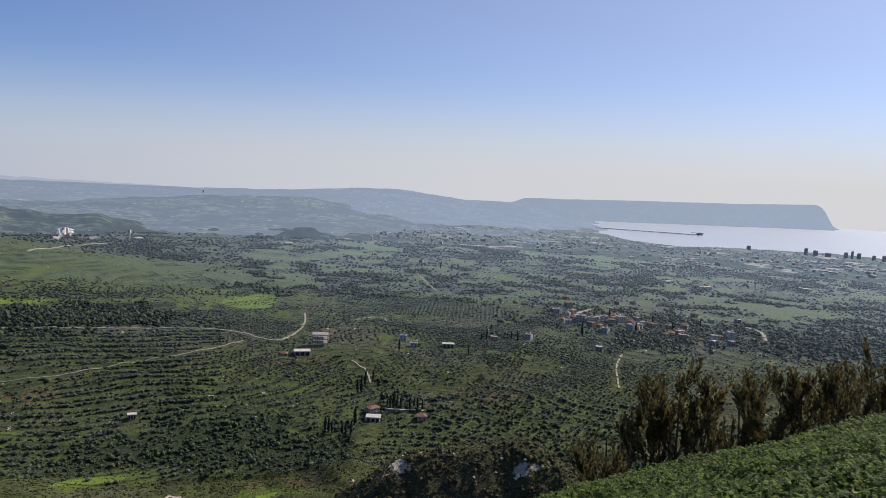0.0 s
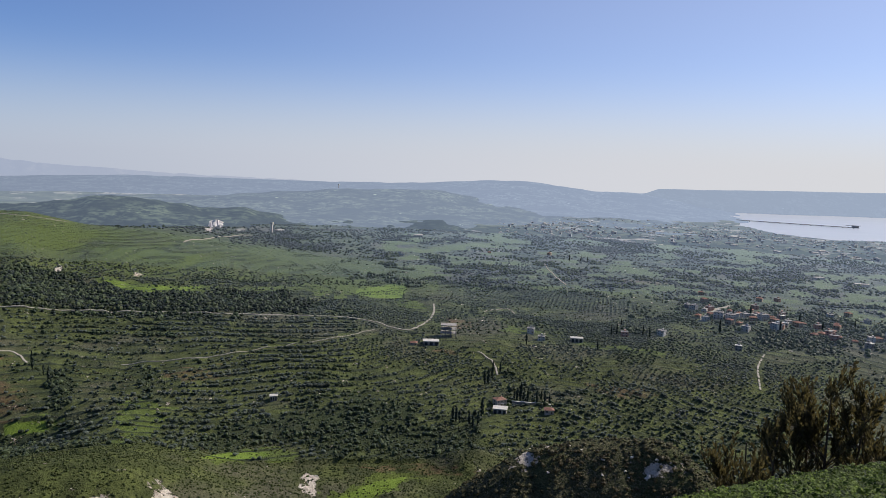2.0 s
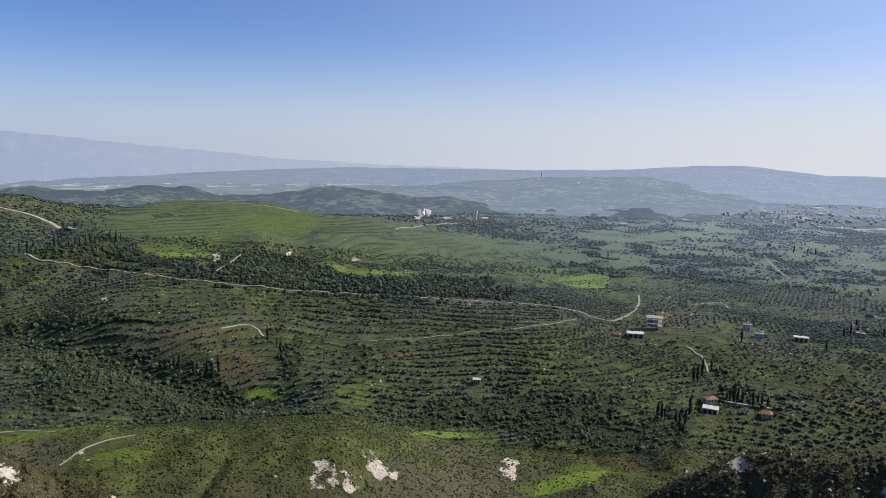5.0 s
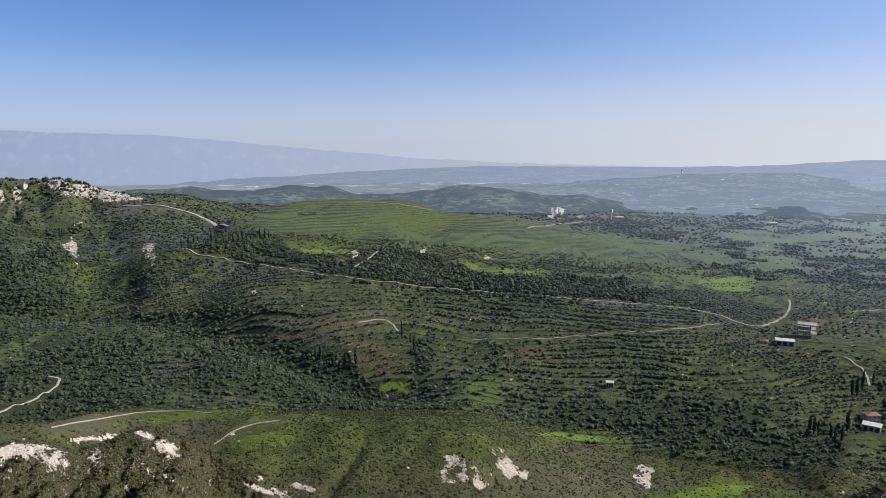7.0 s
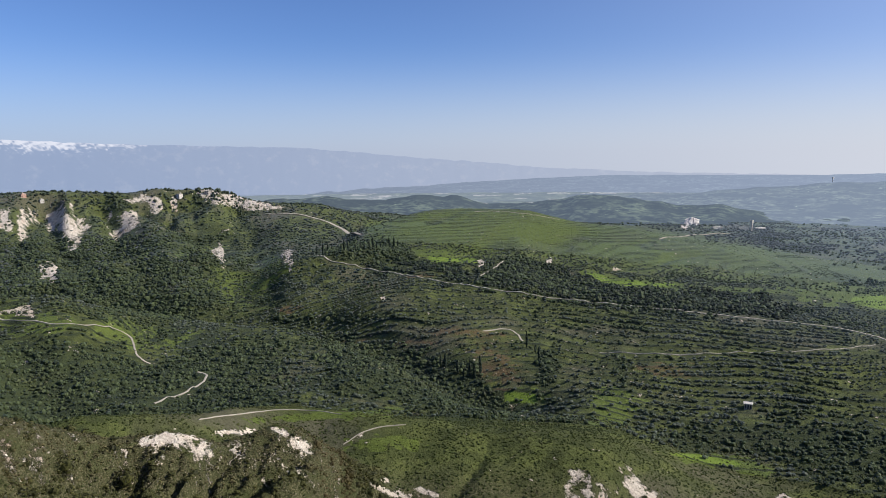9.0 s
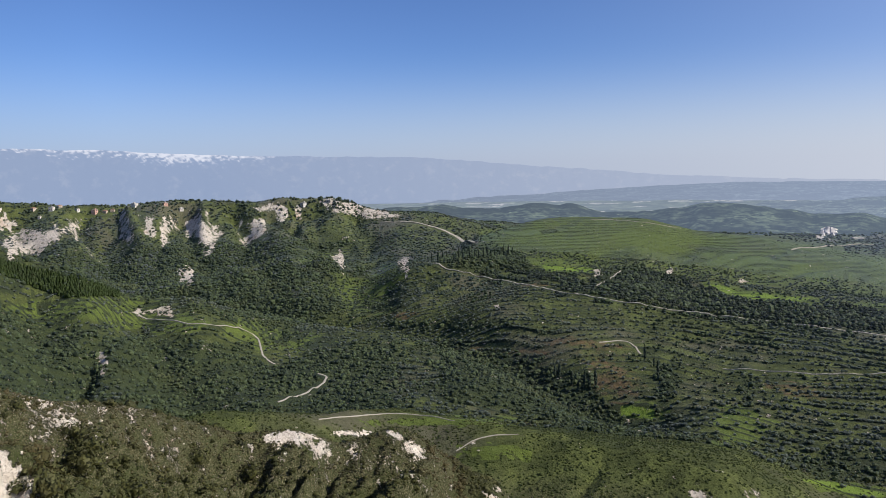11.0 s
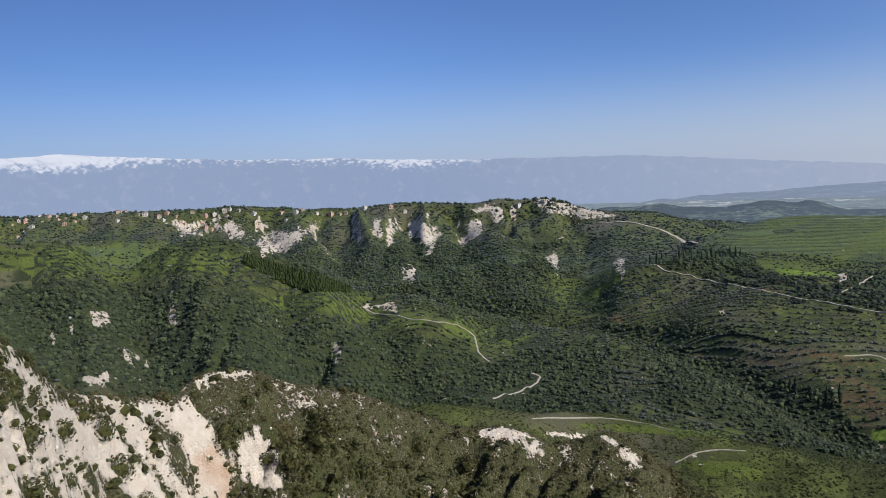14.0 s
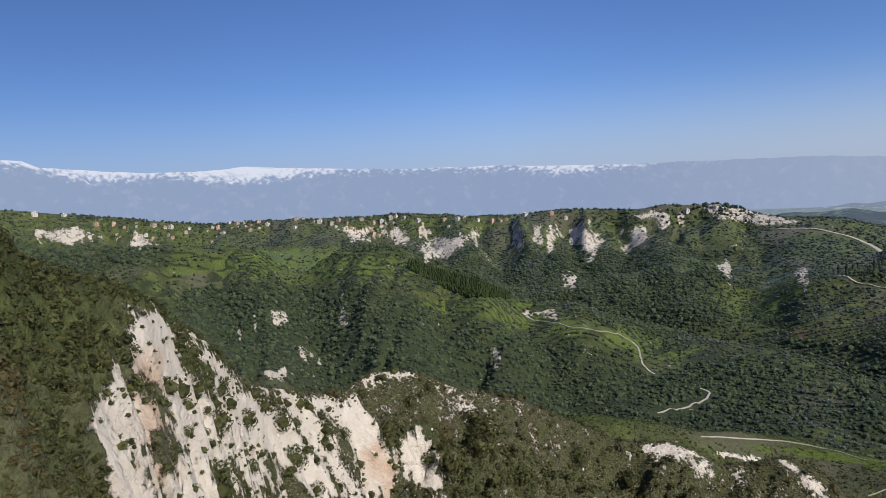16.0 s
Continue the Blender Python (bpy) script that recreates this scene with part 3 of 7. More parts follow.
FIELDS = [
    (62.9, -10.67, 1.82, 0.82, -0.3), (68, -13.71, 2.27, 0.41, 0.1), (40.8, -19.47, 1.55, 0.64, 0), (33.2, -19.35, 1.36, 1.09, 0), (25.1, -22.54,
    2.82, 0.36, 0), (30.7, -10.32, 2.36, 0.23, 0), (24.4, -10.48, 1.36, 0.18, 0), (15.6, -10.37, 1.82, 0.32, 0), (18.8, -9.1, 1.36, 0.23, 0), (13.5,
    -9.67, 1.14, 0.23, 0), (13.6, -24.54, 1.82, 0.36, 0), (3.4, -12.91, 1.82, 0.23, 0), (-4, -13.58, 2.27, 0.27, 0), (-23.8, -8, 3.64, 0.36, 0), (68,
    -13.77, 2.73, 0.59, 0.2), (95.2, -6.14, 5, 0.55, 0), (101.2, -4.62, 2.73, 0.41, 0), (81.7, -9.68, 2.09, 0.41, 0.1), (85.4, -9.62, 4.09, 0.36, 0),
    (16.6, -25.88, 2.73, 0.64, -0.2), (24.8, -22.89, 2.73, 0.41, 0)
]
SOIL = [
    (45.1, -14.27, 2.18, 0.36, 0), (43.2, -17.06, 1.91, 1.55, 0), (46.5, -13.98, 1.82, 0.27, 0), (29.4, -16.59, 2, 0.64, 0), (55.2, -14.88, 1.82,
    0.23, 0), (60.2, -12.16, 1.82, 0.36, 0), (48.7, -9.79, 2.27, 0.18, 0), (50.6, -15.1, 1.82, 0.27, 0), (30, -16.82, 1.18, 0.41, 0), (8.9, -12.75,
    1.18, 0.64, 0), (14.3, -23.96, 2.73, 0.27, 0), (-4.6, -8.23, 2.73, 0.18, 0), (9.7, -14.88, 1.36, 0.27, 0), (-5.2, -16.8, 2.73, 0.45, 0), (10.5,
    -23.93, 2.73, 0.41, 0), (45.4, -14.39, 2.73, 0.36, 0)
]
WOODS = [
    (38.1, -11.11, 9.55, 0.68, 0.13), (26.9, -11.3, 5.91, 0.59, 0.05), (52.3, -9.25, 3.18, 0.36, 0.2), (49.8, -16.91, 3.18, 1.18, 0.5), (45.1, -19.67,
    2.27, 1.55, 0.6), (52.5, -16.78, 2.73, 0.64, 0), (53.1, -7.34, 3.18, 0.41, 0), (48.2, -9.12, 2.73, 0.36, 0.2), (42.3, -9.41, 2.73, 0.27, 0),
    (62.6, -18.1, 9.1, 0.73, 0), (70.8, -17.01, 4.09, 1.82, 0), (56, -13.08, 5.46, 0.36, 0), (33, -16.87, 0.55, 1.82, 0.5), (63.4, -8.75, 1.36, 0.73,
    0), (103, -10.81, 3.64, 2.27, 0), (93.2, -9.99, 1.82, 1.82, 0), (84.3, -14.61, 4.09, 1.82, 0), (87.8, -12.18, 3.64, 1.36, 0)
]
THICKETS = [
    (86.6, -7.51, 3.18, 0.64, 0.25), (106.6, -4.15, 4.09, 0.55, 0), (112.4, -3.48, 5, 0.36, 0), (73.6, -7.88, 3.18, 0.91, -0.2), (68.1, -10.8, 2.73,
    0.73, 0), (96.8, -3.86, 4.09, 0.27, 0), (77.4, -14.4, 1.82, 1.82, 0), (90.6, -5.21, 3.64, 0.45, 0.3), (3.1, -17.96, 1.82, 0.73, 0), (7.7, -20.01,
    1.82, 0.73, 0), (-16.8, -11.65, 3.64, 0.45, 0), (-28.5, -9.99, 5.46, 1.09, 0), (-4.8, -12.18, 1.82, 0.27, 0), (14.9, -5.31, 3.64, 0.27, 0), (-9,
    -6.22, 7.28, 0.27, 0)
]
ROADS = {
    "valley_road": [(58.3, -7.97), (56.2, -8.58), (52.5, -9.29), (48, -10.21), (44.1, -10.8), (39.7, -11.4), (34.4, -11.81), (25.6, -12.23), (21, -12.34), (17.8, -12.4), (15.5, -12.7), (14, -13.18), (12.9, -13.44), (11.8, -13), (10.8, -12.21), (10.4, -11.57), (10.9, -11.04)],
    "hilltop_road": [(61.5, -4.65), (59.1, -4.63), (57.4, -5.07), (55.7, -5.68), (54.9, -6.19), (53.9, -6.48)],
    "orchard_lane": [(34.8, -15.66), (32.1, -15.55), (28.3, -15.4), (25.5, -14.99), (21.3, -14.48), (18.1, -13.96), (15.4, -13.27)],
    "farm_track": [(44.2, -14.23), (41.4, -13.89), (41.5, -14.47), (40.8, -15.1)],
    "hill_track": [(80.4, -10.77), (77.3, -11.67), (75, -12.08), (73.3, -12.37), (71.7, -12.86), (71.3, -13.5), (71.7, -14.36), (71.5, -14.96), (70.2, -15.49)],
    "lower_hill_track": [(67.1, -16.38), (65.9, -16.58), (67.1, -17.45), (68.8, -17.92), (70.5, -18.31)],
    "spur_track": [(67.2, -19.86), (64, -19.79), (61.5, -19.72), (58.4, -19.99), (55.6, -20.54)],
    "ridge_path": [(55.9, -22.73), (53.6, -21.62), (51.7, -21.49), (50.3, -21.48)],
    "village_lane": [(-14.8, -12.67), (-14.3, -13.26), (-14.2, -13.91), (-14.8, -14.49), (-14.8, -15.35)],
    "cypress_lane": [(7, -14.73), (5.8, -15.22), (5.2, -15.86), (5.3, -16.61)],
    "village_road": [(-23.6, -9.49), (-24.8, -9.54), (-25.3, -9.96), (-25, -10.45)],
    "plain_road": [(2.1, -7.33), (1.7, -7.95), (1.1, -8.51), (0.1, -9.03)],
    "scar_path": [(44.4, -9.85), (43.4, -9.31), (42.7, -8.86), (42.5, -8.5)],
    "village_street": [(-10.2, -10.82), (-10.5, -10.13), (-11.2, -9.7), (-12.2, -9.39)],
    "plateau_track": [(44.9, -4.65), (43.4, -4.6), (41.2, -4.8), (39.4, -5.05), (38, -5.3)],
    "quarry_road": [(30.4, -6.7), (29, -6.4), (27.5, -6.2), (24.9, -6.05)],
    "terrace_road": [(6.7, -11.57), (5.4, -11.2), (4.2, -11.06), (4.2, -11.69)],
}

# outlines of cover on the ground, as (bearing, dip)
DARK_WOODS = [
    [(95.3, -7.8), (93.0, -7.4), (90.6, -9.3), (90.3, -11.1), (86.4, -12.2), (84.1, -12.4), (82.9, -14.7), (82.6, -16.9), (88.5, -15.0), (91.2, -14.2), (94.0, -14.2), (96.3, -15.5), (96.3, -12.4)],
    [(84.1, -12.4), (81.8, -12.1), (77.3, -12.9), (74.9, -14.4), (74.9, -18.7), (77.6, -19.1), (82.1, -17.1), (82.9, -14.7)],
    [(106.8, -6.4), (100.5, -6.7), (95.3, -7.6), (96.3, -12.4), (96.3, -15.5), (102.4, -13.9), (104.4, -12.4), (105.9, -10.0), (108.1, -7.6)],
    [(87.9, -6.3), (82.5, -7.1), (77.1, -7.4), (76.7, -8.9), (79.8, -9.0), (83.0, -8.3)],
    # the knoll's shaded left side, painted in as dark wood
    [(76.2, -8.5), (72.7, -7.5), (68.9, -7.6), (68.6, -12.3), (71.5, -11.4), (74.5, -10.3)],
]
DARK_WOODS += [
    [(117.5, -2.1), (109.7, -3.2), (110.2, -4.4), (114.7, -4.8), (117.7, -3.6)],
    [(109.7, -3.2), (104.5, -3.9), (104.7, -5.6), (109.4, -4.5)],
    [(58.4, -15.9), (53.4, -15.3), (48.8, -15.9), (44.6, -16.8), (44.1, -19.5), (45.1, -21.6), (47.0, -21.6), (48.9, -20.1), (55.4, -19.1), (58.9, -18.4), (55.3, -17.6)],
]
VALLEY_WOODS = [
    [(45.1, -19.0), (39.4, -19.0), (39.9, -16.8), (38.5, -15.4), (38.1, -16.8), (39.4, -20.3), (42.2, -21.6), (44.6, -21.6)],
    [(57.6, -7.6), (54.5, -7.0), (51.4, -7.0), (49.6, -8.4), (53.2, -8.8), (56.8, -8.3)],
    [(44.1, -8.7), (40.9, -8.3), (37.2, -9.4), (32.8, -10.4), (26.3, -10.5), (22.6, -10.5), (21.8, -12.1), (26.2, -12.0), (32.7, -11.7), (39.5, -11.0), (44.1, -10.1)],
    [(53.8, -15.1), (51.8, -16.1), (46.7, -17.5), (44.3, -18.2), (42.7, -19.5), (42.8, -21.6), (46.8, -21.5), (46.8, -19.9), (54.0, -19.6)],
    [(30.7, -21.5), (25.9, -20.2), (17.9, -19.2), (11.8, -18.9), (11.6, -21.5), (17.6, -23.0), (21.6, -22.1), (28.0, -22.5)],
]
VALLEY_WOODS += [
    [(22.0, -19.4), (15.5, -18.7), (10.7, -20.5), (6.6, -20.9), (6.5, -22.6), (12.4, -23.2), (17.2, -22.7)],
    [(57.4, -14.0), (54.8, -14.5), (54.8, -18.3), (57.1, -17.8)],
]
GREENS = [
    # the knoll's sunlit right side, painted in as brighter green
    [(68.4, -7.1), (66.0, -7.2), (64.5, -9.3), (60.6, -7.7), (59.1, -8.5), (63.3, -11.0), (64.9, -12.2), (67.3, -11.0), (68.1, -8.9)],
    [(89.9, -9.1), (82.6, -8.8), (77.2, -10.7), (71.1, -12.3), (66.2, -13.9), (66.6, -14.8), (70.8, -14.4), (74.6, -12.7), (81.8, -11.8), (90.1, -11.1)],
    [(74.2, -11.6), (66.9, -13.8), (66.0, -14.7), (69.8, -14.5), (71.6, -13.6)],
    [(36.3, -9.3), (33.6, -9.9), (28.8, -10.1), (30.1, -10.5), (34.5, -10.4)],
    [(48.7, -8.2), (44.1, -8.5), (45.0, -8.9), (48.7, -8.7)],
    [(26.3, -10.4), (22.6, -10.5), (24.2, -10.8)],
    [(17.3, -10.1), (12.8, -9.5), (13.4, -10.9), (17.3, -10.7)],
    [(34.4, -18.4), (32.1, -18.6), (32.5, -21.2), (35.7, -21.2)],
]
PASTURES = [
    [(29.7, -22.7), (25.8, -22.4), (22.4, -22.8), (26.2, -23.1)],
    [(42.5, -18.9), (39.8, -19.0), (39.6, -19.9), (42.3, -19.8)],
    [(18.0, -26.0), (15.2, -24.9), (11.9, -24.4), (13.7, -25.6), (18.4, -27.0)],
    [(76.4, -12.6), (71.0, -13.0), (66.4, -14.2), (66.4, -14.8), (72.2, -13.9), (76.5, -13.2)],
    [(20.5, -8.6), (13.2, -9.7), (11.4, -9.6), (15.8, -10.5), (25.1, -10.5)],
    [(108.1, -3.2), (90.6, -5.0), (88.0, -7.0), (91.2, -7.7), (108.0, -5.9)],
]
RED_EARTH = [
    [(48.8, -14.0), (43.2, -13.9), (41.8, -14.6), (40.4, -16.8), (40.4, -18.6), (44.1, -19.0), (44.6, -16.8), (46.9, -15.5), (48.8, -15.0)],
    [(57.0, -14.7), (53.4, -14.4), (51.6, -15.1), (55.2, -15.4)],
    [(57.7, -14.5), (53.3, -14.3), (52.9, -15.0), (56.9, -15.3)],
    [(16.6, -24.1), (10.6, -23.4), (7.3, -23.7), (12.4, -24.5)],
]
HILL_CLIFFS = [
    [(94.69, -2.66), (92.69, -3.02), (92.32, -4.18), (94.12, -4.14)],
    [(91.34, -3.11), (89.74, -2.99), (88.93, -4.41), (90.53, -4.53)],
    [(88.71, -4.65), (86.85, -4.08), (84.58, -4.22), (85.31, -5.08), (86.51, -6.01), (88.09, -5.60)],
    [(76.38, -4.11), (74.93, -4.05), (73.96, -4.98), (74.34, -5.63), (75.03, -6.59), (75.65, -5.58)],
    [(79.56, -3.59), (78.66, -3.55), (78.52, -5.22), (79.39, -4.73)],
    [(78.24, -4.11), (77.57, -4.06), (77.87, -5.70), (78.22, -5.46)],
    [(71.91, -4.32), (70.85, -4.24), (70.67, -5.12), (72.41, -6.15), (71.74, -5.30)],
    [(70.81, -3.06), (68.92, -2.80), (68.97, -4.31), (69.38, -4.30), (69.77, -3.41), (70.82, -3.49)],
    [(77.30, -7.66), (76.40, -7.47), (75.87, -8.47), (76.24, -8.90), (77.12, -8.74)],
]
HILL_CLIFFS += [
    [(65.68, -7.20), (64.99, -7.00), (64.51, -8.06), (64.76, -8.69)],
    [(60.24, -7.67), (59.68, -7.47), (59.34, -8.68), (59.89, -8.80)],
    [(116.44, -1.21), (113.27, -1.35), (113.38, -2.56), (116.34, -2.01)],
    [(110.46, -2.53), (109.58, -2.15), (108.68, -2.98), (109.29, -3.27), (110.35, -2.92)],
    [(71.08, -2.95), (69.26, -2.79), (69.09, -4.25), (69.55, -4.37), (69.97, -3.44), (71.11, -3.53)],
    [(66.53, -2.66), (62.03, -3.49), (60.24, -4.22), (62.95, -4.14), (65.66, -3.60)],
    [(88.44, -3.98), (87.72, -3.34), (88.00, -4.24)],
    [(100.72, -9.31), (99.80, -8.74), (99.46, -9.88), (100.36, -10.22)],
    [(95.24, -8.93), (94.69, -8.75), (94.91, -10.52), (95.37, -10.71)],
    [(99.16, -11.67), (97.47, -12.73), (97.07, -13.42), (98.39, -13.07)],
]
HILL_CLIFFS += [
    [(83.92, -12.62), (83.26, -13.10), (82.17, -14.26), (83.09, -14.22)],
    [(80.60, -10.53), (78.09, -10.31), (77.91, -11.08), (79.02, -10.82), (79.93, -10.87)],
]


SPUR_STRIPES = [
    [(96.2, -16.6), (94.2, -16.8), (92.5, -19.3), (91.9, -23.1), (92.4, -24.0), (93.7, -22.9), (95.3, -19.9)],
    [(91.3, -19.4), (89.4, -18.9), (87.5, -20.9), (88.5, -22.1), (87.7, -23.8), (90.0, -23.3), (91.0, -21.5)],
    [(70.8, -20.6), (68.9, -20.6), (66.2, -21.6), (65.8, -22.6), (67.7, -22.5), (69.3, -21.2), (73.2, -21.3)],
    [(104.6, -14.9), (102.5, -14.8), (98.9, -19.0), (96.1, -23.6), (98.4, -23.3), (101.6, -19.1)],
    [(94.0, -15.3), (93.1, -14.5), (89.6, -14.8), (89.5, -15.1), (92.7, -14.9), (93.6, -15.6)],
    [(61.8, -21.0), (60.5, -21.3), (58.3, -22.6), (59.0, -23.2), (60.1, -22.1)],
    [(100.4, -15.4), (97.7, -16.0), (95.1, -16.9), (96.0, -17.2), (98.7, -16.5)],
]
DARK_BRUSH = [
    [(88.2, -18.5), (83.6, -18.4), (80.9, -20.4), (79.6, -21.6), (79.8, -24.6), (87.2, -24.3), (87.3, -21.8)],
    [(94.2, -17.2), (91.4, -17.2), (91.3, -19.0), (92.1, -20.6), (93.4, -18.8)],
    [(79.6, -22.5), (73.3, -22.0), (67.7, -22.9), (67.3, -24.1), (79.8, -24.6)],
]


GREEN_SPUR_SCARS = [
    [(37.47, -26.70), (36.79, -24.74), (35.39, -24.58), (35.81, -26.89)],
    [(34.67, -25.52), (33.04, -25.73), (33.24, -26.71), (34.40, -26.80)],
    [(33.09, -23.86), (31.93, -24.30), (29.98, -25.54), (29.82, -26.40), (31.88, -26.04)],
    [(60.07, -21.79), (58.66, -22.34), (58.40, -23.73), (59.17, -23.86), (59.80, -22.89)],
    [(56.16, -22.67), (53.58, -21.49), (51.95, -21.45), (53.50, -21.92), (55.48, -22.76)],
    [(53.71, -25.73), (51.83, -26.13), (48.98, -26.90), (49.46, -27.05), (51.85, -26.94)],
    [(21.49, -24.60), (20.44, -24.57), (20.05, -26.05), (20.88, -25.74)],
    [(21.29, -24.49), (19.87, -24.57), (20.24, -25.09), (21.45, -25.29)],
]
DARK_BRUSH += [
    [(78.1, -20.6), (74.6, -20.8), (71.7, -21.8), (66.9, -22.7), (61.9, -24.2), (58.3, -25.6), (58.4, -27.1), (78.4, -23.6)],
]


HUMP_ROCKS = [
    [(-6.62, -22.44), (-7.49, -21.71), (-9.14, -21.53), (-8.77, -22.56), (-7.42, -22.87)],
    [(3.84, -23.78), (3.20, -22.55), (1.86, -21.95), (1.98, -23.18), (2.95, -23.93)],
]


def patches(marks, size, ragged, seed, steep=1.0, slant=0.0, grow=0.5):
    """How much of the ground the given marks cover, with ragged edges."""
    most = np.full_like(GZ, -9.0)
    for b, dip, half_w, half_h, lean in marks:
        along = (GB - b) * math.cos(radians(dip))
        q = np.hypot(along / half_w, (RISE - dip - lean * along) / half_h)
        most = np.maximum(most, 1 - q)
    edge = (rough(GB * size * steep, RISE * size * 1.6 / steep + GB * slant, 1.0, seed, 3) - 0.5) * ragged
    return np.clip((most + edge) * 2.2 + grow, 0, 1)


def inside(corners, soft, ragged, seed):
    """1 within the outline given by bearing and dip, with ragged edges."""
    hit = np.zeros(GZ.shape, bool)
    gap = np.full_like(GZ, 99.0)
    b, d = GB, RISE
    for (b0, d0), (b1, d1) in zip(corners, corners[1:] + corners[:1]):
        if d0 != d1:
            hit ^= ((d0 > d) != (d1 > d)) & (b < (b1 - b0) * (d - d0) / (d1 - d0) + b0)
        w = np.clip(((b - b0) * (b1 - b0) + (d - d0) * (d1 - d0)) / ((b1 - b0) ** 2 + (d1 - d0) ** 2), 0, 1)
        gap = np.minimum(gap, np.hypot(b - b0 - w * (b1 - b0), d - d0 - w * (d1 - d0)))
    gap = np.where(hit, gap, -gap) + (rough(b, d, 1.1, seed, 3) - 0.5) * ragged
    return np.clip(gap / soft + 0.5, 0, 1)


def zone(outlines, soft, ragged, seed, nearest=290, farthest=9999):
    """1 within any of the outlines, given by bearing and dip, with ragged edges."""
    cover = np.zeros_like(GZ)
    wander = (rough(GB, RISE * 1.6, 1.3, seed, 3) - 0.5) * ragged
    for corners in outlines:
        lo, hi = min(c[0] for c in corners) - 1, max(c[0] for c in corners) + 1
        cols = slice(max(int((lo - GB[0, 0]) / STEP), 0), int((hi - GB[0, 0]) / STEP) + 1)
        b, d = GB[:, cols], RISE[:, cols]
        hit, gap = np.zeros(b.shape, bool), np.full(b.shape, 99.0)
        for (b0, d0), (b1, d1) in zip(corners, corners[1:] + corners[:1]):
            if d0 != d1:
                hit ^= ((d0 > d) != (d1 > d)) & (b < (b1 - b0) * (d - d0) / (d1 - d0) + b0)
            w = np.clip(((b - b0) * (b1 - b0) + (d - d0) * (d1 - d0)) / ((b1 - b0) ** 2 + (d1 - d0) ** 2 + 1e-9), 0, 1)
            gap = np.minimum(gap, np.hypot(b - b0 - w * (b1 - b0), d - d0 - w * (d1 - d0)))
        gap = np.where(hit, gap, -gap) + wander[:, cols]
        cover[:, cols] = np.maximum(cover[:, cols], np.clip(gap / soft + 0.5, 0, 1))
    return cover * (GR > nearest) * (GR < farthest)


WHITE_FACE = [(111.2, -6.3), (108.5, -8.0), (105.6, -10.2), (103.4, -12.9), (102.3, -14.3), (98.3, -15.2), (96.3, -18.5), (91.3, -24.1), (91, -32), (114, -32), (112.5, -20.5),
    (112.5, -17.3), (113, -14.9), (111.2, -11.7), (110.6, -9)]
WHITE_GULLY = [(96.5, -15.9), (93.5, -16.6), (91, -20.3), (87.6, -24.4), (86, -32), (93, -32), (93.1, -23.9), (96, -19.8), (98.3, -15.8)]
WHITE_LIP = [(94.2, -15.4), (91.9, -14.2), (89.4, -14.8), (92.4, -15.2)]
PALE_CREST = [(89.2, -14.7), (85.1, -16.2), (81, -17.9), (77.4, -19.4), (80.7, -20.6), (85.4, -19.5), (88, -17.4)]
rock = np.maximum(patches(CLIFF_SCARS, 0.5, 1.0, 41, grow=0.75) * (GR < 330), patches(SPUR_SCARS, 0.9, 1.6, 42) * (GR < 330))
rock = np.maximum(rock, patches(HILL_SCARS, 1.7, 2.4, 43, 2.0, grow=0.2) * (GR > 330))
hill_cliffs = zone(HILL_CLIFFS, 0.22, 0.7, 59)
rock = np.maximum(rock, hill_cliffs * 0.8)
rock = np.maximum(rock, patches(VALLEY_SCARS, 1.7, 2.6, 44, 2.0, grow=-0.1) * (GR > 330))
# ribs and gullies run down the near cliff aslant; brush grows in the gullies
slant = GB * 1.35 - RISE
ribs = rough(slant, RISE * 0.25, 2.6, 45, 2)
cliff = (GR > 60) & (GR < 228) & (GB > 56) & (GB < 112)
rock = np.where(cliff & (GB < 86), rock * np.clip((ribs - 0.20) * 5, 0.15, 1), rock)
rock = np.where(cliff & (GB >= 86), 0.0, rock)
bushy = np.clip((rough(slant, RISE * 0.5, 1.5, 47, 3) - np.where(GB < 104, 0.455, 0.51)) * 7, 0, 1)
face = np.maximum(inside(WHITE_FACE, 0.9, 1.8, 48) * (1 - bushy * np.clip((110 - GB) / 6, 0.45, 0.95)), inside(WHITE_GULLY, 0.7, 1.6, 49) * (1 - bushy * 0.9))
face = np.maximum(face, np.maximum(inside(WHITE_LIP, 0.3, 0.5, 50), inside(PALE_CREST, 1.2, 2.4, 57) * 0.45))
rock = np.maximum(rock, 0.35 * cliff * (GB < 105) * np.clip((GR - 95) / 20, 0, 1))
rock = np.maximum(rock, face * 0.80 * (GR > 60) * (GR < 228))
rock = np.maximum(rock, np.clip((rough(slant, RISE * 0.4, 1.8, 46, 2) - 0.50) * 3.0, 0, 0.5) * cliff)
near_crest, _ = crest_of(RIDGES["near_spur"][3], GB)
cap = np.clip(1.6 - np.abs(GR - near_crest + 5) / 9, 0, 1) * cliff * np.clip((98 - GB) / 3, 0, 1)
brushy = zone(DARK_BRUSH, 0.8, 1.5, 67, 60, 228)
rock = rock * (1 - 0.8 * brushy)
stripes = zone(SPUR_STRIPES, 0.35, 0.7, 68, 60, 228)
rock = np.maximum(rock, np.maximum(stripes * 0.9, cap * 0.32))
rock = np.maximum(rock, np.maximum(zone(GREEN_SPUR_SCARS, 0.3, 1.1, 69, 205, 335) * 0.9, zone(HUMP_ROCKS, 0.3, 0.9, 70, 110, 205) * 0.85))
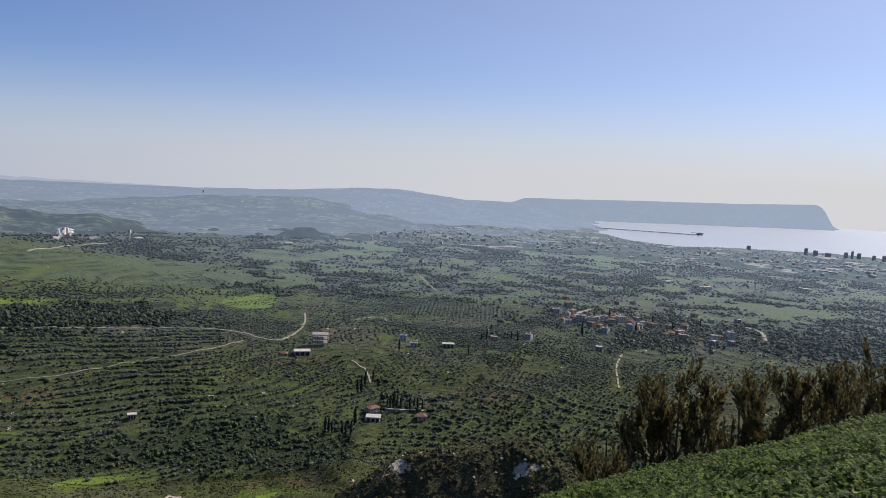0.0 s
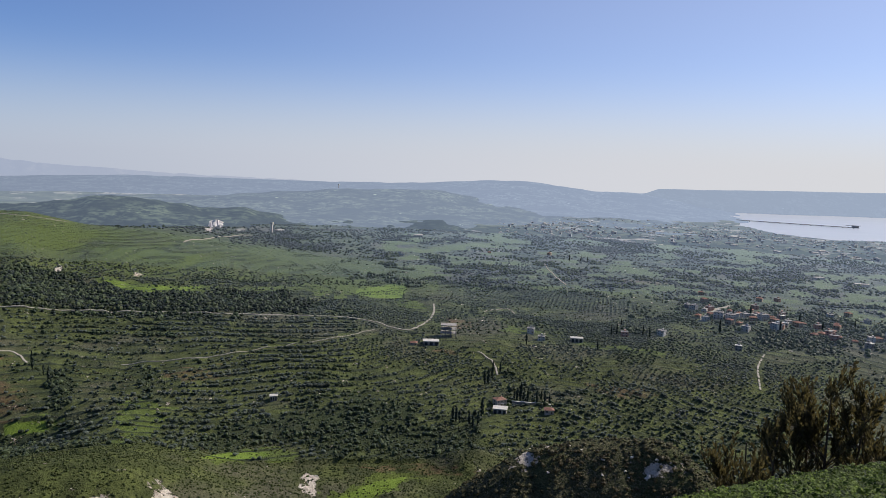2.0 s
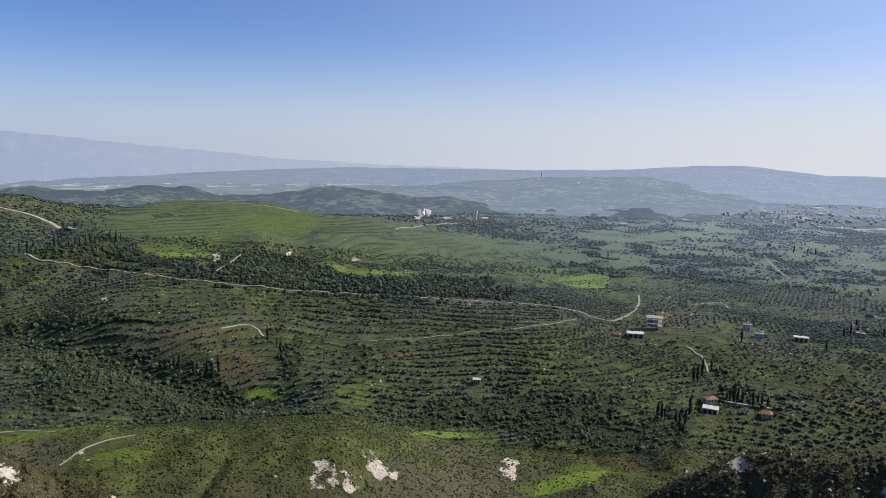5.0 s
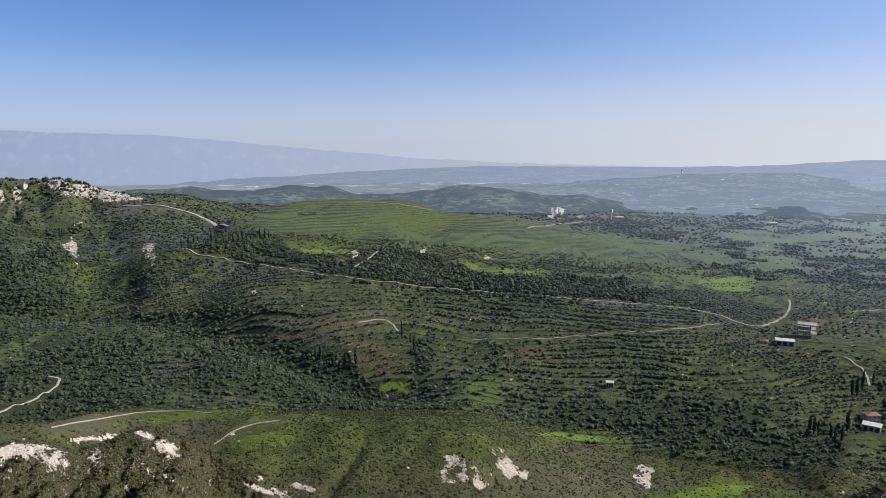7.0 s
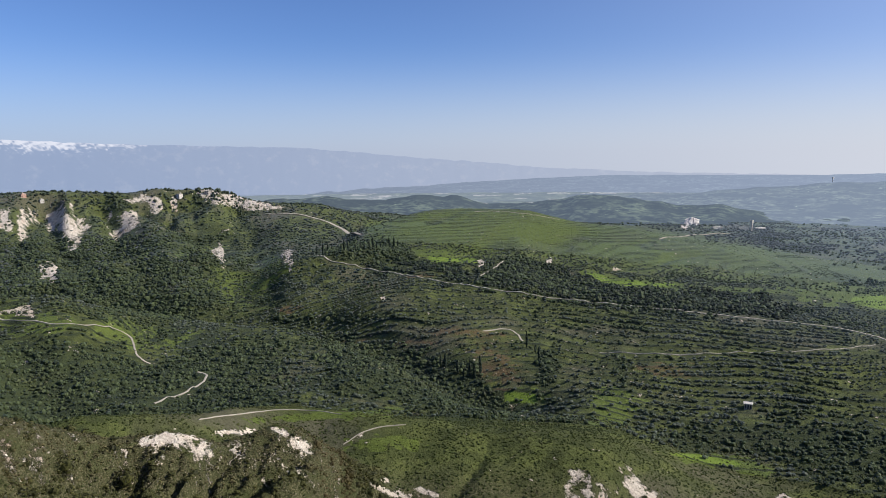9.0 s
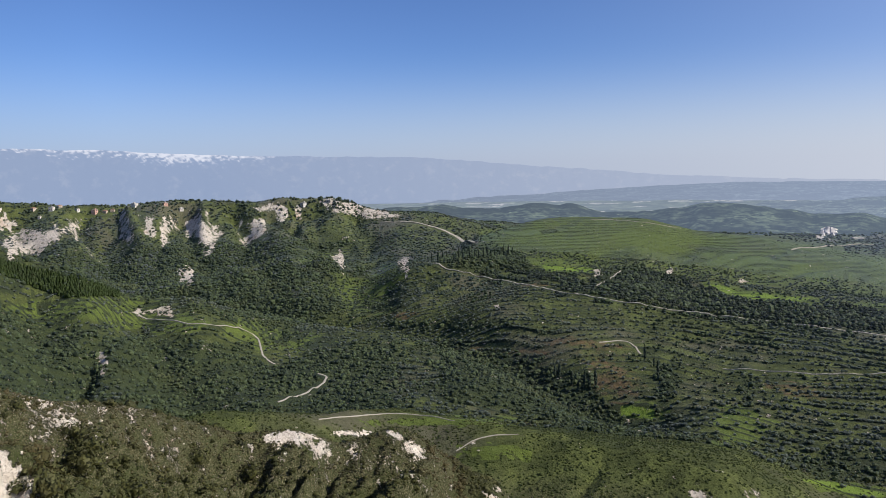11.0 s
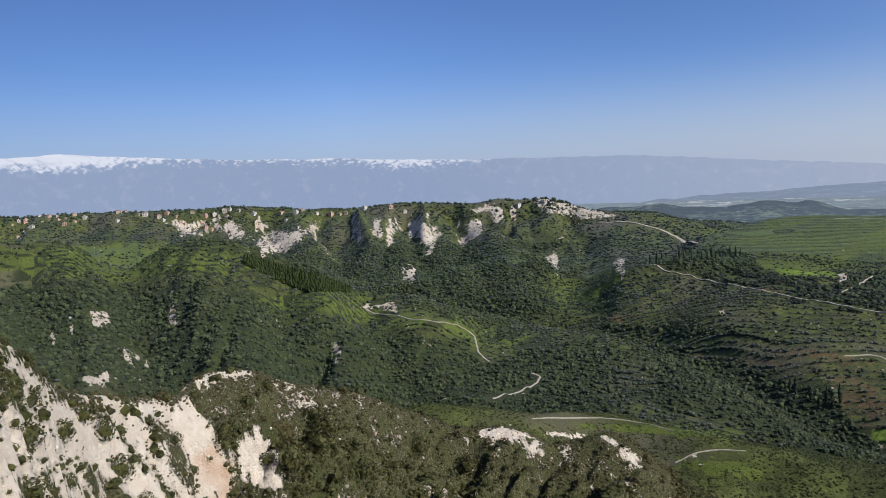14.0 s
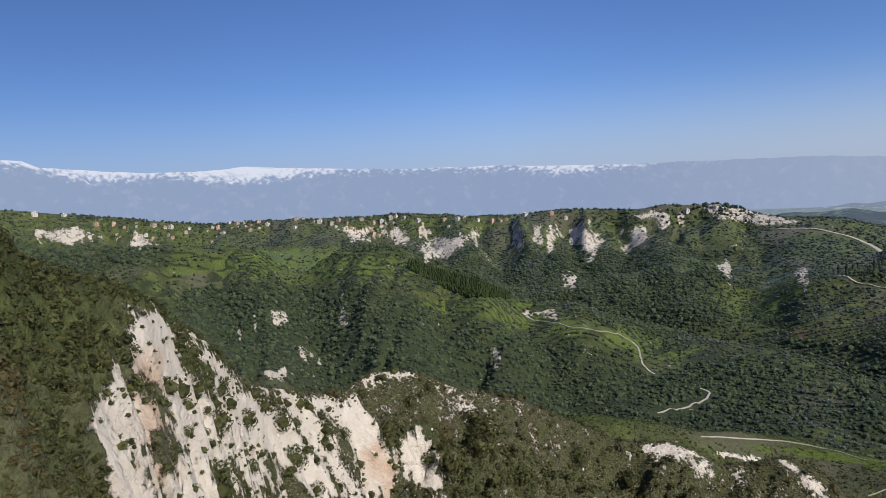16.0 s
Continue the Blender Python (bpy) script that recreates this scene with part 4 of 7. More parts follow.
# bare gully walls high on the white hill
steepness = np.abs(np.gradient(GZ, axis=1)) / np.maximum(GR * radians(STEP), 0.1)
bare_wall = np.clip((steepness - 0.75) * 2.0, 0, 0.75) * ((GR > 850) & (GB > 56)) * np.clip((RISE + 7) / 2, 0, 1)
rock = np.maximum(rock, bare_wall)
rock = np.where(GR > 330, rock * 0.85, np.where(GB < 54, rock * 0.72, np.where(GB < 80, rock * 0.72, rock)))
meadow = np.maximum(patches(MEADOWS, 2.0, 2.4, 51, 0.45), patches(FIELDS, 2.0, 2.4, 52, 0.45)) * (GR > 200)
dark_woods = np.maximum(zone(DARK_WOODS, 0.5, 1.3, 62), zone(VALLEY_WOODS, 0.5, 1.3, 63))
meadow = np.maximum(meadow * np.where(GB > 56, 0.72, 1.0) * (1 - dark_woods), np.maximum(zone(GREENS, 0.6, 1.8, 64) * 0.66, zone(PASTURES, 0.6, 1.8, 65) * 0.55))
lush = zone(GREENS[3:7] + PASTURES[:3], 0.25, 0.35, 61, 240)
meadow = np.maximum(meadow, lush)
on_plain = np.clip((GR - 700) / 80, 0, 1) * np.clip((20 - GB) / 6, 0, 1)
lots = rough(GB * 1.2, RISE * 9.0, 2.2, 74, 2)
meadow = np.maximum(meadow, on_plain * np.clip((lots - 0.56) * 9, 0, 0.62))
soil = np.maximum(patches(SOIL, 2.0, 2.2, 53, 0.5) * (GR > 200) * 0.45, zone(RED_EARTH, 0.7, 2.0, 66) * 0.33)
wood = np.maximum(patches(WOODS, 1.4, 1.8, 54), patches(THICKETS, 1.4, 1.8, 55)) * (GR > 200)
wood = np.maximum(wood * 0.7, dark_woods) * (1 - rock) * (1 - meadow)
spur_dist, _ = crest_of(RIDGES["middle_spur"][3], GB)
hill_dist, _ = crest_of(RIDGES["terraced_hill"][3], GB)
scarp_dist, _ = crest_of(RIDGES["scarp"][3], GB)
on_hill = np.clip(1.9 - np.abs(GR - hill_dist + 90) / 150, 0, 1) * np.clip((GB - 9) / 3, 0, 1) * (GB < 54) * (GR > scarp_dist - 4)
terrace = BANK * (GR > 300) * np.where((GB < 55) & (GR > 690), 0.55, 1.0)
flank = np.clip((GB - 58) / 4, 0, 1) * np.clip((spur_dist - GR - 50) / 40, 0, 1) * (GR > 320) * np.clip(rough(GX, GY, 50, 58, 3) * 4 - 0.9, 0, 0.95)
flank = np.maximum(flank, np.clip((GB - 62) / 6, 0, 1) * (GR > spur_dist + 20) * (GR < 960) * np.clip(rough(GX, GY, 55, 60, 3) * 4 - 1.3, 0, 0.9))
wood = np.maximum(wood, flank * (1 - rock))
wood = np.maximum(wood, on_plain * np.clip((0.40 - lots) * 9, 0, 0.8))
meadow = meadow * (1 - 0.7 * flank)
soil = np.maximum(soil, 0.22 * cliff * (GB < 106) * np.clip((GR - 95) / 20, 0, 1))
heath = np.clip((GR - 45) / 25, 0, 1) * np.clip((235 - GR) / 20, 0, 1) * np.where(GB > 104, 0.25, 0.85) * (1 - 0.8 * stripes)
ribbed = np.maximum(np.clip((GR - 320) / 60, 0, 1), (GB < 56) * 0.8)
steps = grove_band(GX, GY) * np.clip(1 - on_hill * 2, 0, 1) * (GR > 300) * (GR < 860) * (1 - terrace)
meadow = np.maximum(meadow, np.clip(on_hill * 1.6 - 0.3, 0, 0.5) * (GR > 740))


def at_grid(values, b, r):
    """Values of the grid at bearings and distances, evened out between its points."""
    c = np.clip((b - GB[0, 0]) / STEP, 0, GB.shape[1] - 1.001)
    k = np.clip(np.interp(r, NEAR_ROWS, np.arange(len(NEAR_ROWS))), 0, len(NEAR_ROWS) - 1.001)
    i, j = np.floor(k).astype(int), np.floor(c).astype(int)
    v, u = k - i, c - j
    return (values[i, j] * (1 - u) + values[i, j + 1] * u) * (1 - v) + (values[i + 1, j] * (1 - u) + values[i + 1, j + 1] * u) * v


def bearing_of(x, y):
    return np.degrees(np.arctan2(-x, y)), np.hypot(x, y)


def height_at(x, y):
    b, r = bearing_of(np.asarray(x, float), np.asarray(y, float))
    return at_grid(GZ, b, r)


def survey(bearing, dip):
    """Where the sight line at that bearing and dip first meets the ground."""
    c = (bearing - GB[0, 0]) / STEP
    k = int(np.clip(np.floor(c), 0, GB.shape[1] - 2))
    prof = GZ[:, k] * (1 - (c - k)) + GZ[:, k + 1] * (c - k)
    rise = np.degrees(np.arctan2(prof - EYE.z, NEAR_ROWS))
    over = np.nonzero((rise >= dip) & (NEAR_ROWS > 30))[0]
    i = over[0] if len(over) else int(np.argmax(rise))
    a, b = rise[i - 1], rise[i]
    w = min(max((dip - a) / max(b - a, 1e-6), 0), 1)
    r = NEAR_ROWS[i - 1] + (NEAR_ROWS[i] - NEAR_ROWS[i - 1]) * w
    z = prof[i - 1] + (prof[i] - prof[i - 1]) * w
    s = radians(bearing)
    return Vector((-math.sin(s) * r, math.cos(s) * r, z))


# same land three times; painted haze sheen and glow rise with distance
NEAR_LAND, VALLEY_LAND, FAR_LAND = land_material("scrub_slope", 0.0), land_material("grove_floor", 0.03), land_material("far_slope", 0.09)
cut_a, cut_b = int(np.searchsorted(NEAR_ROWS, 300)), int(np.searchsorted(NEAR_ROWS, 800))
for name, i, j, land, text in (("ground", 0, cut_a + 1, NEAR_LAND, "scrubby green slopes with white limestone scars"),
        ("ground_valley", cut_a, cut_b + 1, VALLEY_LAND, "terraced valley floor under olive groves"),
        ("ground_hills", cut_b, len(NEAR_ROWS), FAR_LAND, "green terraced hills with white limestone scars")):
    ground = sheet(name, GB[i:j], GR[i:j], GZ[i:j])
    ground.data.materials.append(land)
    for label, values in (("rock", rock), ("meadow", meadow), ("soil", soil), ("wood", wood), ("terrace", terrace), ("steps", steps), ("heath", heath), ("ribbed", ribbed), ("haze_share", haze_glow_at(GB, GR)), ("lush", lush)):
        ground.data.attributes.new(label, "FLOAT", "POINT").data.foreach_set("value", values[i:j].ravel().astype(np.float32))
    tagged(ground, text, "ground", kind="structure")
BB, BR = polar(124, 319, 2.5, [0.02, 6, 14, 25, 40, 60, 90, 120, 160, 200, 300, 400, 600, 800, 1100, 1430])
back = sheet("ground_behind", BB, BR, land_height(np.where(BB < 180, BB, BB - 360), BR, RIDGES)[0] * np.clip(1 - (BR - 300) / 4000, 0, 1) - 0.6)
back.data.materials.append(NEAR_LAND)
tagged(back, "green hillside behind the lookout", "ground", kind="structure")

bm = bmesh.new()
rings = [[bm.verts.new((math.cos(k * 0.3491) * q, math.sin(k * 0.3491) * q, z)) for k in range(18)] for q, z in ((0.25, 143.34), (0.7, 143.3), (1.1, 142.9))]
bm.faces.new(rings[0])
for a, c in zip(rings, rings[1:]):
    for k in range(18):
        bm.faces.new((a[k], c[k], c[(k + 1) % 18], a[(k + 1) % 18]))
bmesh.ops.recalc_face_normals(bm, faces=bm.faces)
me = bpy.data.meshes.new("ground_lookout")
bm.to_mesh(me)
bm.free()
me.materials.append(NEAR_LAND)
tagged(new("ground_lookout", me), "trodden grass at the lookout", "ground", kind="structure")

# ---- the far country ----
FB, FR = polar(-75, 128, 0.4, np.linspace(1415, 2620, 130))
FZ = plain_height(FB, FR) - 2 + (rough(-np.sin(np.radians(FB)) * FR, np.cos(np.radians(FB)) * FR, 160, 61) - 0.5) * 9
coast = np.interp(-FB, [-k[0] for k in COAST], [k[1] for k in COAST])
FZ = np.where((FR > coast) & (FB < -11.8), -6.0, np.maximum(FZ, 1.2))


def plain_haze_material(name, light):
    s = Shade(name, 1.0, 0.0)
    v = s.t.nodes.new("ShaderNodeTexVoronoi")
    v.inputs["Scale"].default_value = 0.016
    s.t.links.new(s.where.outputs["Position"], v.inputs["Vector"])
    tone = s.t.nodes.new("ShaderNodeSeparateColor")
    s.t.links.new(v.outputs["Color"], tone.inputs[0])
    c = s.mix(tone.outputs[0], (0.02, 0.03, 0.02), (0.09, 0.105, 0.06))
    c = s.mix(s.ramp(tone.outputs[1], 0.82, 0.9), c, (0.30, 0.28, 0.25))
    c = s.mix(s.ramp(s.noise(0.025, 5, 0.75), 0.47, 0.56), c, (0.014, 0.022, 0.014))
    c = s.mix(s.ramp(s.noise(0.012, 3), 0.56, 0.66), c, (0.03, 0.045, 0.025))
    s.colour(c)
    # the plain's haze is painted as an even emission
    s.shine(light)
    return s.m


# each farther band takes a stronger painted haze glow
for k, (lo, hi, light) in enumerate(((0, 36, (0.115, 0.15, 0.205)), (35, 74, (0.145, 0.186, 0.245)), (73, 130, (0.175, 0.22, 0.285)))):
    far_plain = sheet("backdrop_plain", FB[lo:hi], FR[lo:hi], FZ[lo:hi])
    far_plain.data.materials.append(plain_haze_material("plain_haze_glow", light))
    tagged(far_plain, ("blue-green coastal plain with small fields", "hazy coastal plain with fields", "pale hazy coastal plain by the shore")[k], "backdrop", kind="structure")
# label, ground colour, and the haze glow painted onto each ridge
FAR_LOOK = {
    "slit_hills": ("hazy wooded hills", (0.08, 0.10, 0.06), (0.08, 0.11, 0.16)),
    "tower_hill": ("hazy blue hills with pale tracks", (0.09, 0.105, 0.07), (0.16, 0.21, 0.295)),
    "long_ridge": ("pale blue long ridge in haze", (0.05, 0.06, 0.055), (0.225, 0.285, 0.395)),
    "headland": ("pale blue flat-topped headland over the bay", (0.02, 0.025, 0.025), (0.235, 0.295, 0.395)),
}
FAR_Z = {}
for name, (near, far, sharp, knots) in FAR_RIDGES.items():
    b0, b1 = min(k[0] for k in knots), max(k[0] for k in knots)
    u = np.concatenate([np.linspace(-1.0, 0, 50), np.linspace(0.04, 1, 12)])
    HB, HU = polar(b0 - 0.4 if name == "headland" else b0 - 8, b1 + 8, 0.25, u)
    dist, crest = crest_of(knots, HB, 0.2 if name == "headland" else 0.7)
    if name in ("slit_hills", "tower_hill"):
        crest = crest + dist * np.radians((rough(HB, HB * 0, 5.0, 75, 3) - 0.5) * 0.75 + (rough(HB, HB * 0, 2.2, 76, 3) - 0.5) * (0.75 if name == "slit_hills" else 0.3))
    HR = np.minimum(dist + np.where(HU < 0, HU * near * 2.2, HU * far * 0.6), 4890)
    d = HR - dist
    hx, hy = -np.sin(np.radians(HB)) * HR, np.cos(np.radians(HB)) * HR
    fall = (np.sqrt(d * d + sharp * sharp) - sharp) / np.where(d < 0, near, far)
    fall = fall * (1 + 1.2 * (rough(hx, hy, near * 0.5, 71) - 0.5) * np.clip(np.abs(d) / near, 0, 1))
    low = -4.0 if name == "headland" else 2.0
    HZ = low + (crest - low) * np.exp(-fall) - np.clip(-HU * 2 - 1.4, 0, 1) * 12
    if name == "headland":
        HZ = np.where(d < -near * 1.35, -5.0, HZ)
    HZ = HZ + (rough(hx, hy, near * 0.16, 73) - 0.5) * near * 0.018
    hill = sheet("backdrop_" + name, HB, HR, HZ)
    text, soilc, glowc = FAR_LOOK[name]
    note_haze_glow(hill, HB)
    hill.data.materials.append(haze_glow_material(name + "_haze_glow", soilc, glowc, 1.0))
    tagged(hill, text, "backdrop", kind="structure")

CREST = [(20, -1.7), (30.8, -1.5), (39.6, -1.13), (48.6, -0.34), (55.2, 0.23), (59.4, 0.55), (65.6, 0.68), (68.2, 0.78), (71.1, 0.79), (76.7, 1.03), (81.1, 1.31),
    (85.6, 1.42), (90.1, 1.6), (94.6, 1.9), (98.9, 2.19), (101.7, 2.38), (103.2, 2.29), (105.6, 2.2), (109.2, 2.25), (112.9, 2.67), (115.7, 2.95), (116.7, 3.46), (118, 3.54), (124, 3.2), (128, 2.8)]
FOOT = [(20, -0.6), (60, 0.75), (66.2, 0.71), (70.7, 0.63), (72.4, 0.44), (76.7, 0.37), (81.1, 0.91), (85.6, 1.24), (90.1, 1.33), (94.6, 1.28), (98.2, 1.14), (102.5, 0.86), (105.3, 1.29),
    (107.7, 1.67), (111.2, 1.45), (113, 1.63), (115.7, 2.41), (118, 2.97), (128, 2.4)]


def range_sheet(name, b0, b1, r0, haze, white, label):
    mb, mu = polar(b0, b1, 0.12, np.linspace(0, 1, 44))
    mr = r0 + 250 * mu
    top = np.interp(mb, [k[0] for k in CREST], [k[1] for k in CREST])
    top = top + (rough(mb, mb * 0, 0.8, 81, 5) - 0.5) * 0.16 + (rough(mb, mb * 0, 7, 82, 3) - 0.5) * 0.1
    rise = -4.2 + (top + 4.2) * mu ** 0.6 + (rough(mb * 0.5, mu * 3, 1.0, 83, 5) - 0.5) * 0.7 * mu * (1 - mu)
    ob = sheet(name, mb, mr, EYE.z + mr * np.tan(np.radians(rise)))
    line = np.interp(mb, [k[0] for k in FOOT], [k[1] for k in FOOT])
    streaks = rough(mb * 5.0 + rise * 4.0, rise * 7.0, 1.0, 84, 4) - 0.5
    snow = (rise - line) * 1.7 - np.interp(mb, [86, 96], [-0.1, 0.3]) + streaks * 3.0
    snow = np.clip(snow, 0, 0.5 + 0.9 * rough(mb * 2.0 - rise * 3.0, rise * 4.0, 1.0, 80, 4).clip(0, 0.5)) * np.interp(mb, [44, 56, 68, 72], [0, 0.35, 0.5, 1])
    note_haze_glow(ob, mb)
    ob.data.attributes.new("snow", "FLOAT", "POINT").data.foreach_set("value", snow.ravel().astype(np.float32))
    s = Shade(name + "_haze_glow", 1.0, 0.0)
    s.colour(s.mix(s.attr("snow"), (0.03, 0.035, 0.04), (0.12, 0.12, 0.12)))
    # blue haze and bright snow are emission here, paler towards the sun
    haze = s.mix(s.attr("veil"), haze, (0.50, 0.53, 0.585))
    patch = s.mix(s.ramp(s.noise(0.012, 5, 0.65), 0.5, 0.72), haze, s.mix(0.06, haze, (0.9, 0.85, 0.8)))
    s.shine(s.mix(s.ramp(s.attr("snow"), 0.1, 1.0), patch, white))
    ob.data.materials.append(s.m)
    return tagged(ob, label, "backdrop", kind="structure")


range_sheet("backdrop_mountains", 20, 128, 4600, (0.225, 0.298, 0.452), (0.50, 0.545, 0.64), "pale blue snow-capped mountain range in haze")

SB, SR = polar(-75, -4, 1.0, [1500, 1900, 2200, 2600, 3000, 3500, 4000, 4500, 4900])
sea = sheet("water", SB, SR, SR * 0.0)
sea.data.materials.append(sea_material())
tagged(sea, "calm pale sea in a wide bay", "sea", kind="structure")


# ---- trees and scrub ----
rng = np.random.default_rng(7)


def clump(leaves, seed, leaf=0.45, core=0.72, flat=0.85, lumps=3):
    """A ragged crown one unit in radius: a dark core, and leaf sprays on a lumpy shell. Its points and triangles."""
    g = np.random.default_rng(seed)
    bm = bmesh.new()
    bmesh.ops.create_icosphere(bm, subdivisions=1, radius=1.0)
    p = np.array([v.co for v in bm.verts])
    f = np.array([[v.index for v in q.verts] for q in bm.faces])
    bm.free()
    p = p * core * (1 + g.uniform(-0.3, 0.3, (len(p), 1)))
    heads = g.normal(0, 1, (lumps, 3))
    heads /= np.linalg.norm(heads, axis=1)[:, None]
    d = g.normal(0, 1, (leaves, 3)) + np.array([0, 0, 0.35])
    d /= np.linalg.norm(d, axis=1)[:, None]
    out = 0.72 + 0.3 * np.clip((d @ heads.T).max(1), 0, 1) + g.uniform(-0.12, 0.12, leaves)
    c = d * out[:, None]
    a = np.cross(d, g.normal(0, 1, (leaves, 3))) + d * g.uniform(-0.2, 0.7, (leaves, 1))
    a /= np.linalg.norm(a, axis=1)[:, None]
    e = np.cross(d, a) + g.normal(0, 0.35, (leaves, 3))
    size = leaf * g.uniform(0.6, 1.3, (leaves, 1))
    tri = np.stack([c - a * size * 0.5 - e * size * 0.3, c + a * size * 0.6, c - a * size * 0.3 + e * size * 0.6], 1).reshape(-1, 3)
    pts = np.concatenate([p, tri]) * np.array([1, 1, flat])
    return pts, np.concatenate([f, np.arange(leaves * 3).reshape(-1, 3) + len(p)])


def nub(seed):
    """A small solid lumpy bush for far slopes."""
    g = np.random.default_rng(seed)
    a = np.arange(5) * 1.2566
    rings = [np.stack([np.cos(a + t) * q, np.sin(a + t) * q, np.full(5, h)], -1) for t, q, h in ((0, 0.8, -0.45), (0.5, 0.95, 0.25))]
    p = np.concatenate(rings + [np.array([[0, 0, 0.85]])]) * g.uniform(0.7, 1.25, (11, 1))
    f = []
    for k in range(5):
        n = (k + 1) % 5
        f += [(k, n, 5 + k), (n, 5 + n, 5 + k), (5 + k, 5 + n, 10)]
    return p, np.array(f)


def strew(name, shapes, x, y, z, size, tall, material, label, category):
    """One object of many plants: each place takes one of the shapes, turned and scaled."""
    pick = rng.integers(0, len(shapes), len(x))
    turn = rng.uniform(0, 6.28, len(x))
    verts, faces, base = [], [], 0
    for k, (p, f) in enumerate(shapes):
        m = pick == k
        n = int(m.sum())
        if not n:
            continue
        c, s = np.cos(turn[m])[:, None], np.sin(turn[m])[:, None]
        sx, h = size[m][:, None], tall[m][:, None]
        vx = (p[:, 0] * c - p[:, 1] * s) * sx + x[m][:, None]
        vy = (p[:, 0] * s + p[:, 1] * c) * sx + y[m][:, None]
        vz = p[:, 2] * h + z[m][:, None]
        verts.append(np.stack([vx, vy, vz], -1).reshape(-1, 3))
        faces.append((f[None] + (np.arange(n) * len(p))[:, None, None]).reshape(-1, 3) + base)
        base += n * len(p)
    co, tri = np.concatenate(verts).astype(np.float32), np.concatenate(faces).astype(np.int32)
    me = bpy.data.meshes.new(name)
    me.vertices.add(len(co))
    me.vertices.foreach_set("co", co.ravel())
    me.loops.add(tri.size)
    me.loops.foreach_set("vertex_index", tri.ravel())
    me.polygons.add(len(tri))
    me.polygons.foreach_set("loop_start", np.arange(0, tri.size, 3, dtype=np.int32))
    me.update(calc_edges=True)
    me.shade_flat()
    if material.name in HAZE_GLOWING:
        me.attributes.new("haze_share", "FLOAT", "POINT").data.foreach_set("value", haze_glow_at(*bearing_of(co[:, 0], co[:, 1])).astype(np.float32))
    me.materials.append(material)
    ob = new(name, me)
    return tagged(ob, label, category, kind="stuff")


def scatter(b0, b1, r0, r1, count):
    b = rng.uniform(b0, b1, count)
    r = np.sqrt(rng.uniform(r0 * r0, r1 * r1, count))
    return b, r


def rows_of(b0, b1, r0, r1, gap, wander):
    """Planted rows: a loose grid whose direction changes from field to field."""
    n = int(2 * r1 / gap)
    i, j = np.meshgrid(np.arange(-n // 2, n // 2), np.arange(-n // 2, n // 2))
    x, y = i.ravel() * gap, j.ravel() * gap
    field = np.floor(rough(x, y, 170, 91, 2) * 9)
    a = field * 1.3
    px, py = x * np.cos(a) - y * np.sin(a), x * np.sin(a) + y * np.cos(a)
    px = px + rng.normal(0, wander, len(px)) * gap
    py = py + rng.normal(0, wander, len(py)) * gap
    b, r = bearing_of(px, py)
    ok = (b > b0) & (b < b1) & (r > r0) & (r < r1)
    return b[ok], r[ok]


ROAD_CELLS = set()


def clear_road(pts, width):
    """Keep plants off a road and from before it."""
    for p in pts:
        away = Vector((p.x, p.y, 0)).normalized()
        for d in np.arange(-2, 2 + width * 2.0, 1.5):
            for e in (-2, 0, 2):
                q = p - away * float(d)
                ROAD_CELLS.add((int((q.x + away.y * e) // 3), int((q.y - away.x * e) // 3)))


def off_road(x, y):
    i, j = (x // 3).astype(int), (y // 3).astype(int)
    return np.array([(a, c) not in ROAD_CELLS for a, c in zip(i, j)])


def keep(b, r, chance):
    """Thin a scatter by its chance, and hard where the lie of the land hides it."""
    seen = at_grid(RISE - SKYLINE, b, r) > -0.55
    ok = rng.uniform(0, 1, len(b)) < chance * np.where(seen, 1, 0.05)
    b, r = b[ok], r[ok]
    x, y = -np.sin(np.radians(b)) * r, np.cos(np.radians(b)) * r
    ok = off_road(x, y)
    return b[ok], r[ok], x[ok], y[ok]


# ---- roads ----
ROAD = road_material()


def drape(name, marks, width, label):
    line = []
    for (b0, d0), (b1, d1) in zip(marks, marks[1:]):
        n = max(2, int(math.hypot(b1 - b0, d1 - d0) / 0.12))
        line += [survey(b0 + (b1 - b0) * k / n, d0 + (d1 - d0) * k / n) for k in range(n)]
    p = np.array([(v.x, v.y) for v in line])
    for _ in range(70):
        p[1:-1] = (p[:-2] + p[1:-1] * 2 + p[2:]) / 4
    keep_pts = [p[0]]
    for q in p[1:]:
        if np.hypot(*(q - keep_pts[-1])) > 2.0:
            keep_pts.append(q)
    p = np.array(keep_pts)
    side = np.gradient(p, axis=0)
    side = np.stack([-side[:, 1], side[:, 0]], 1) / np.maximum(np.hypot(*side.T), 1e-6)[:, None]
    bm = bmesh.new()
    rows = []
    for q, n in zip(p, side):
        w = width * (0.9 + 0.25 * random.random()) / 2
        z = max(float(height_at(*(q + n * w * f))) for f in (-1, 0, 1))
        rows.append([bm.verts.new((*(q + n * w * f), z + lift)) for f, lift in ((-1.1, -0.25), (-1, 0.25), (0, 0.3), (1, 0.25), (1.1, -0.25))])
    for a, c in zip(rows, rows[1:]):
        for k in range(4):
            bm.faces.new((a[k], a[k + 1], c[k + 1], c[k]))
    bmesh.ops.recalc_face_normals(bm, faces=bm.faces)
    me = bpy.data.meshes.new(name)
    bm.to_mesh(me)
    bm.free()
    me.materials.append(ROAD)
    clear_road([Vector((*q, 0)) for q in p], width)
    return tagged(new(name, me), label, "road", kind="structure")


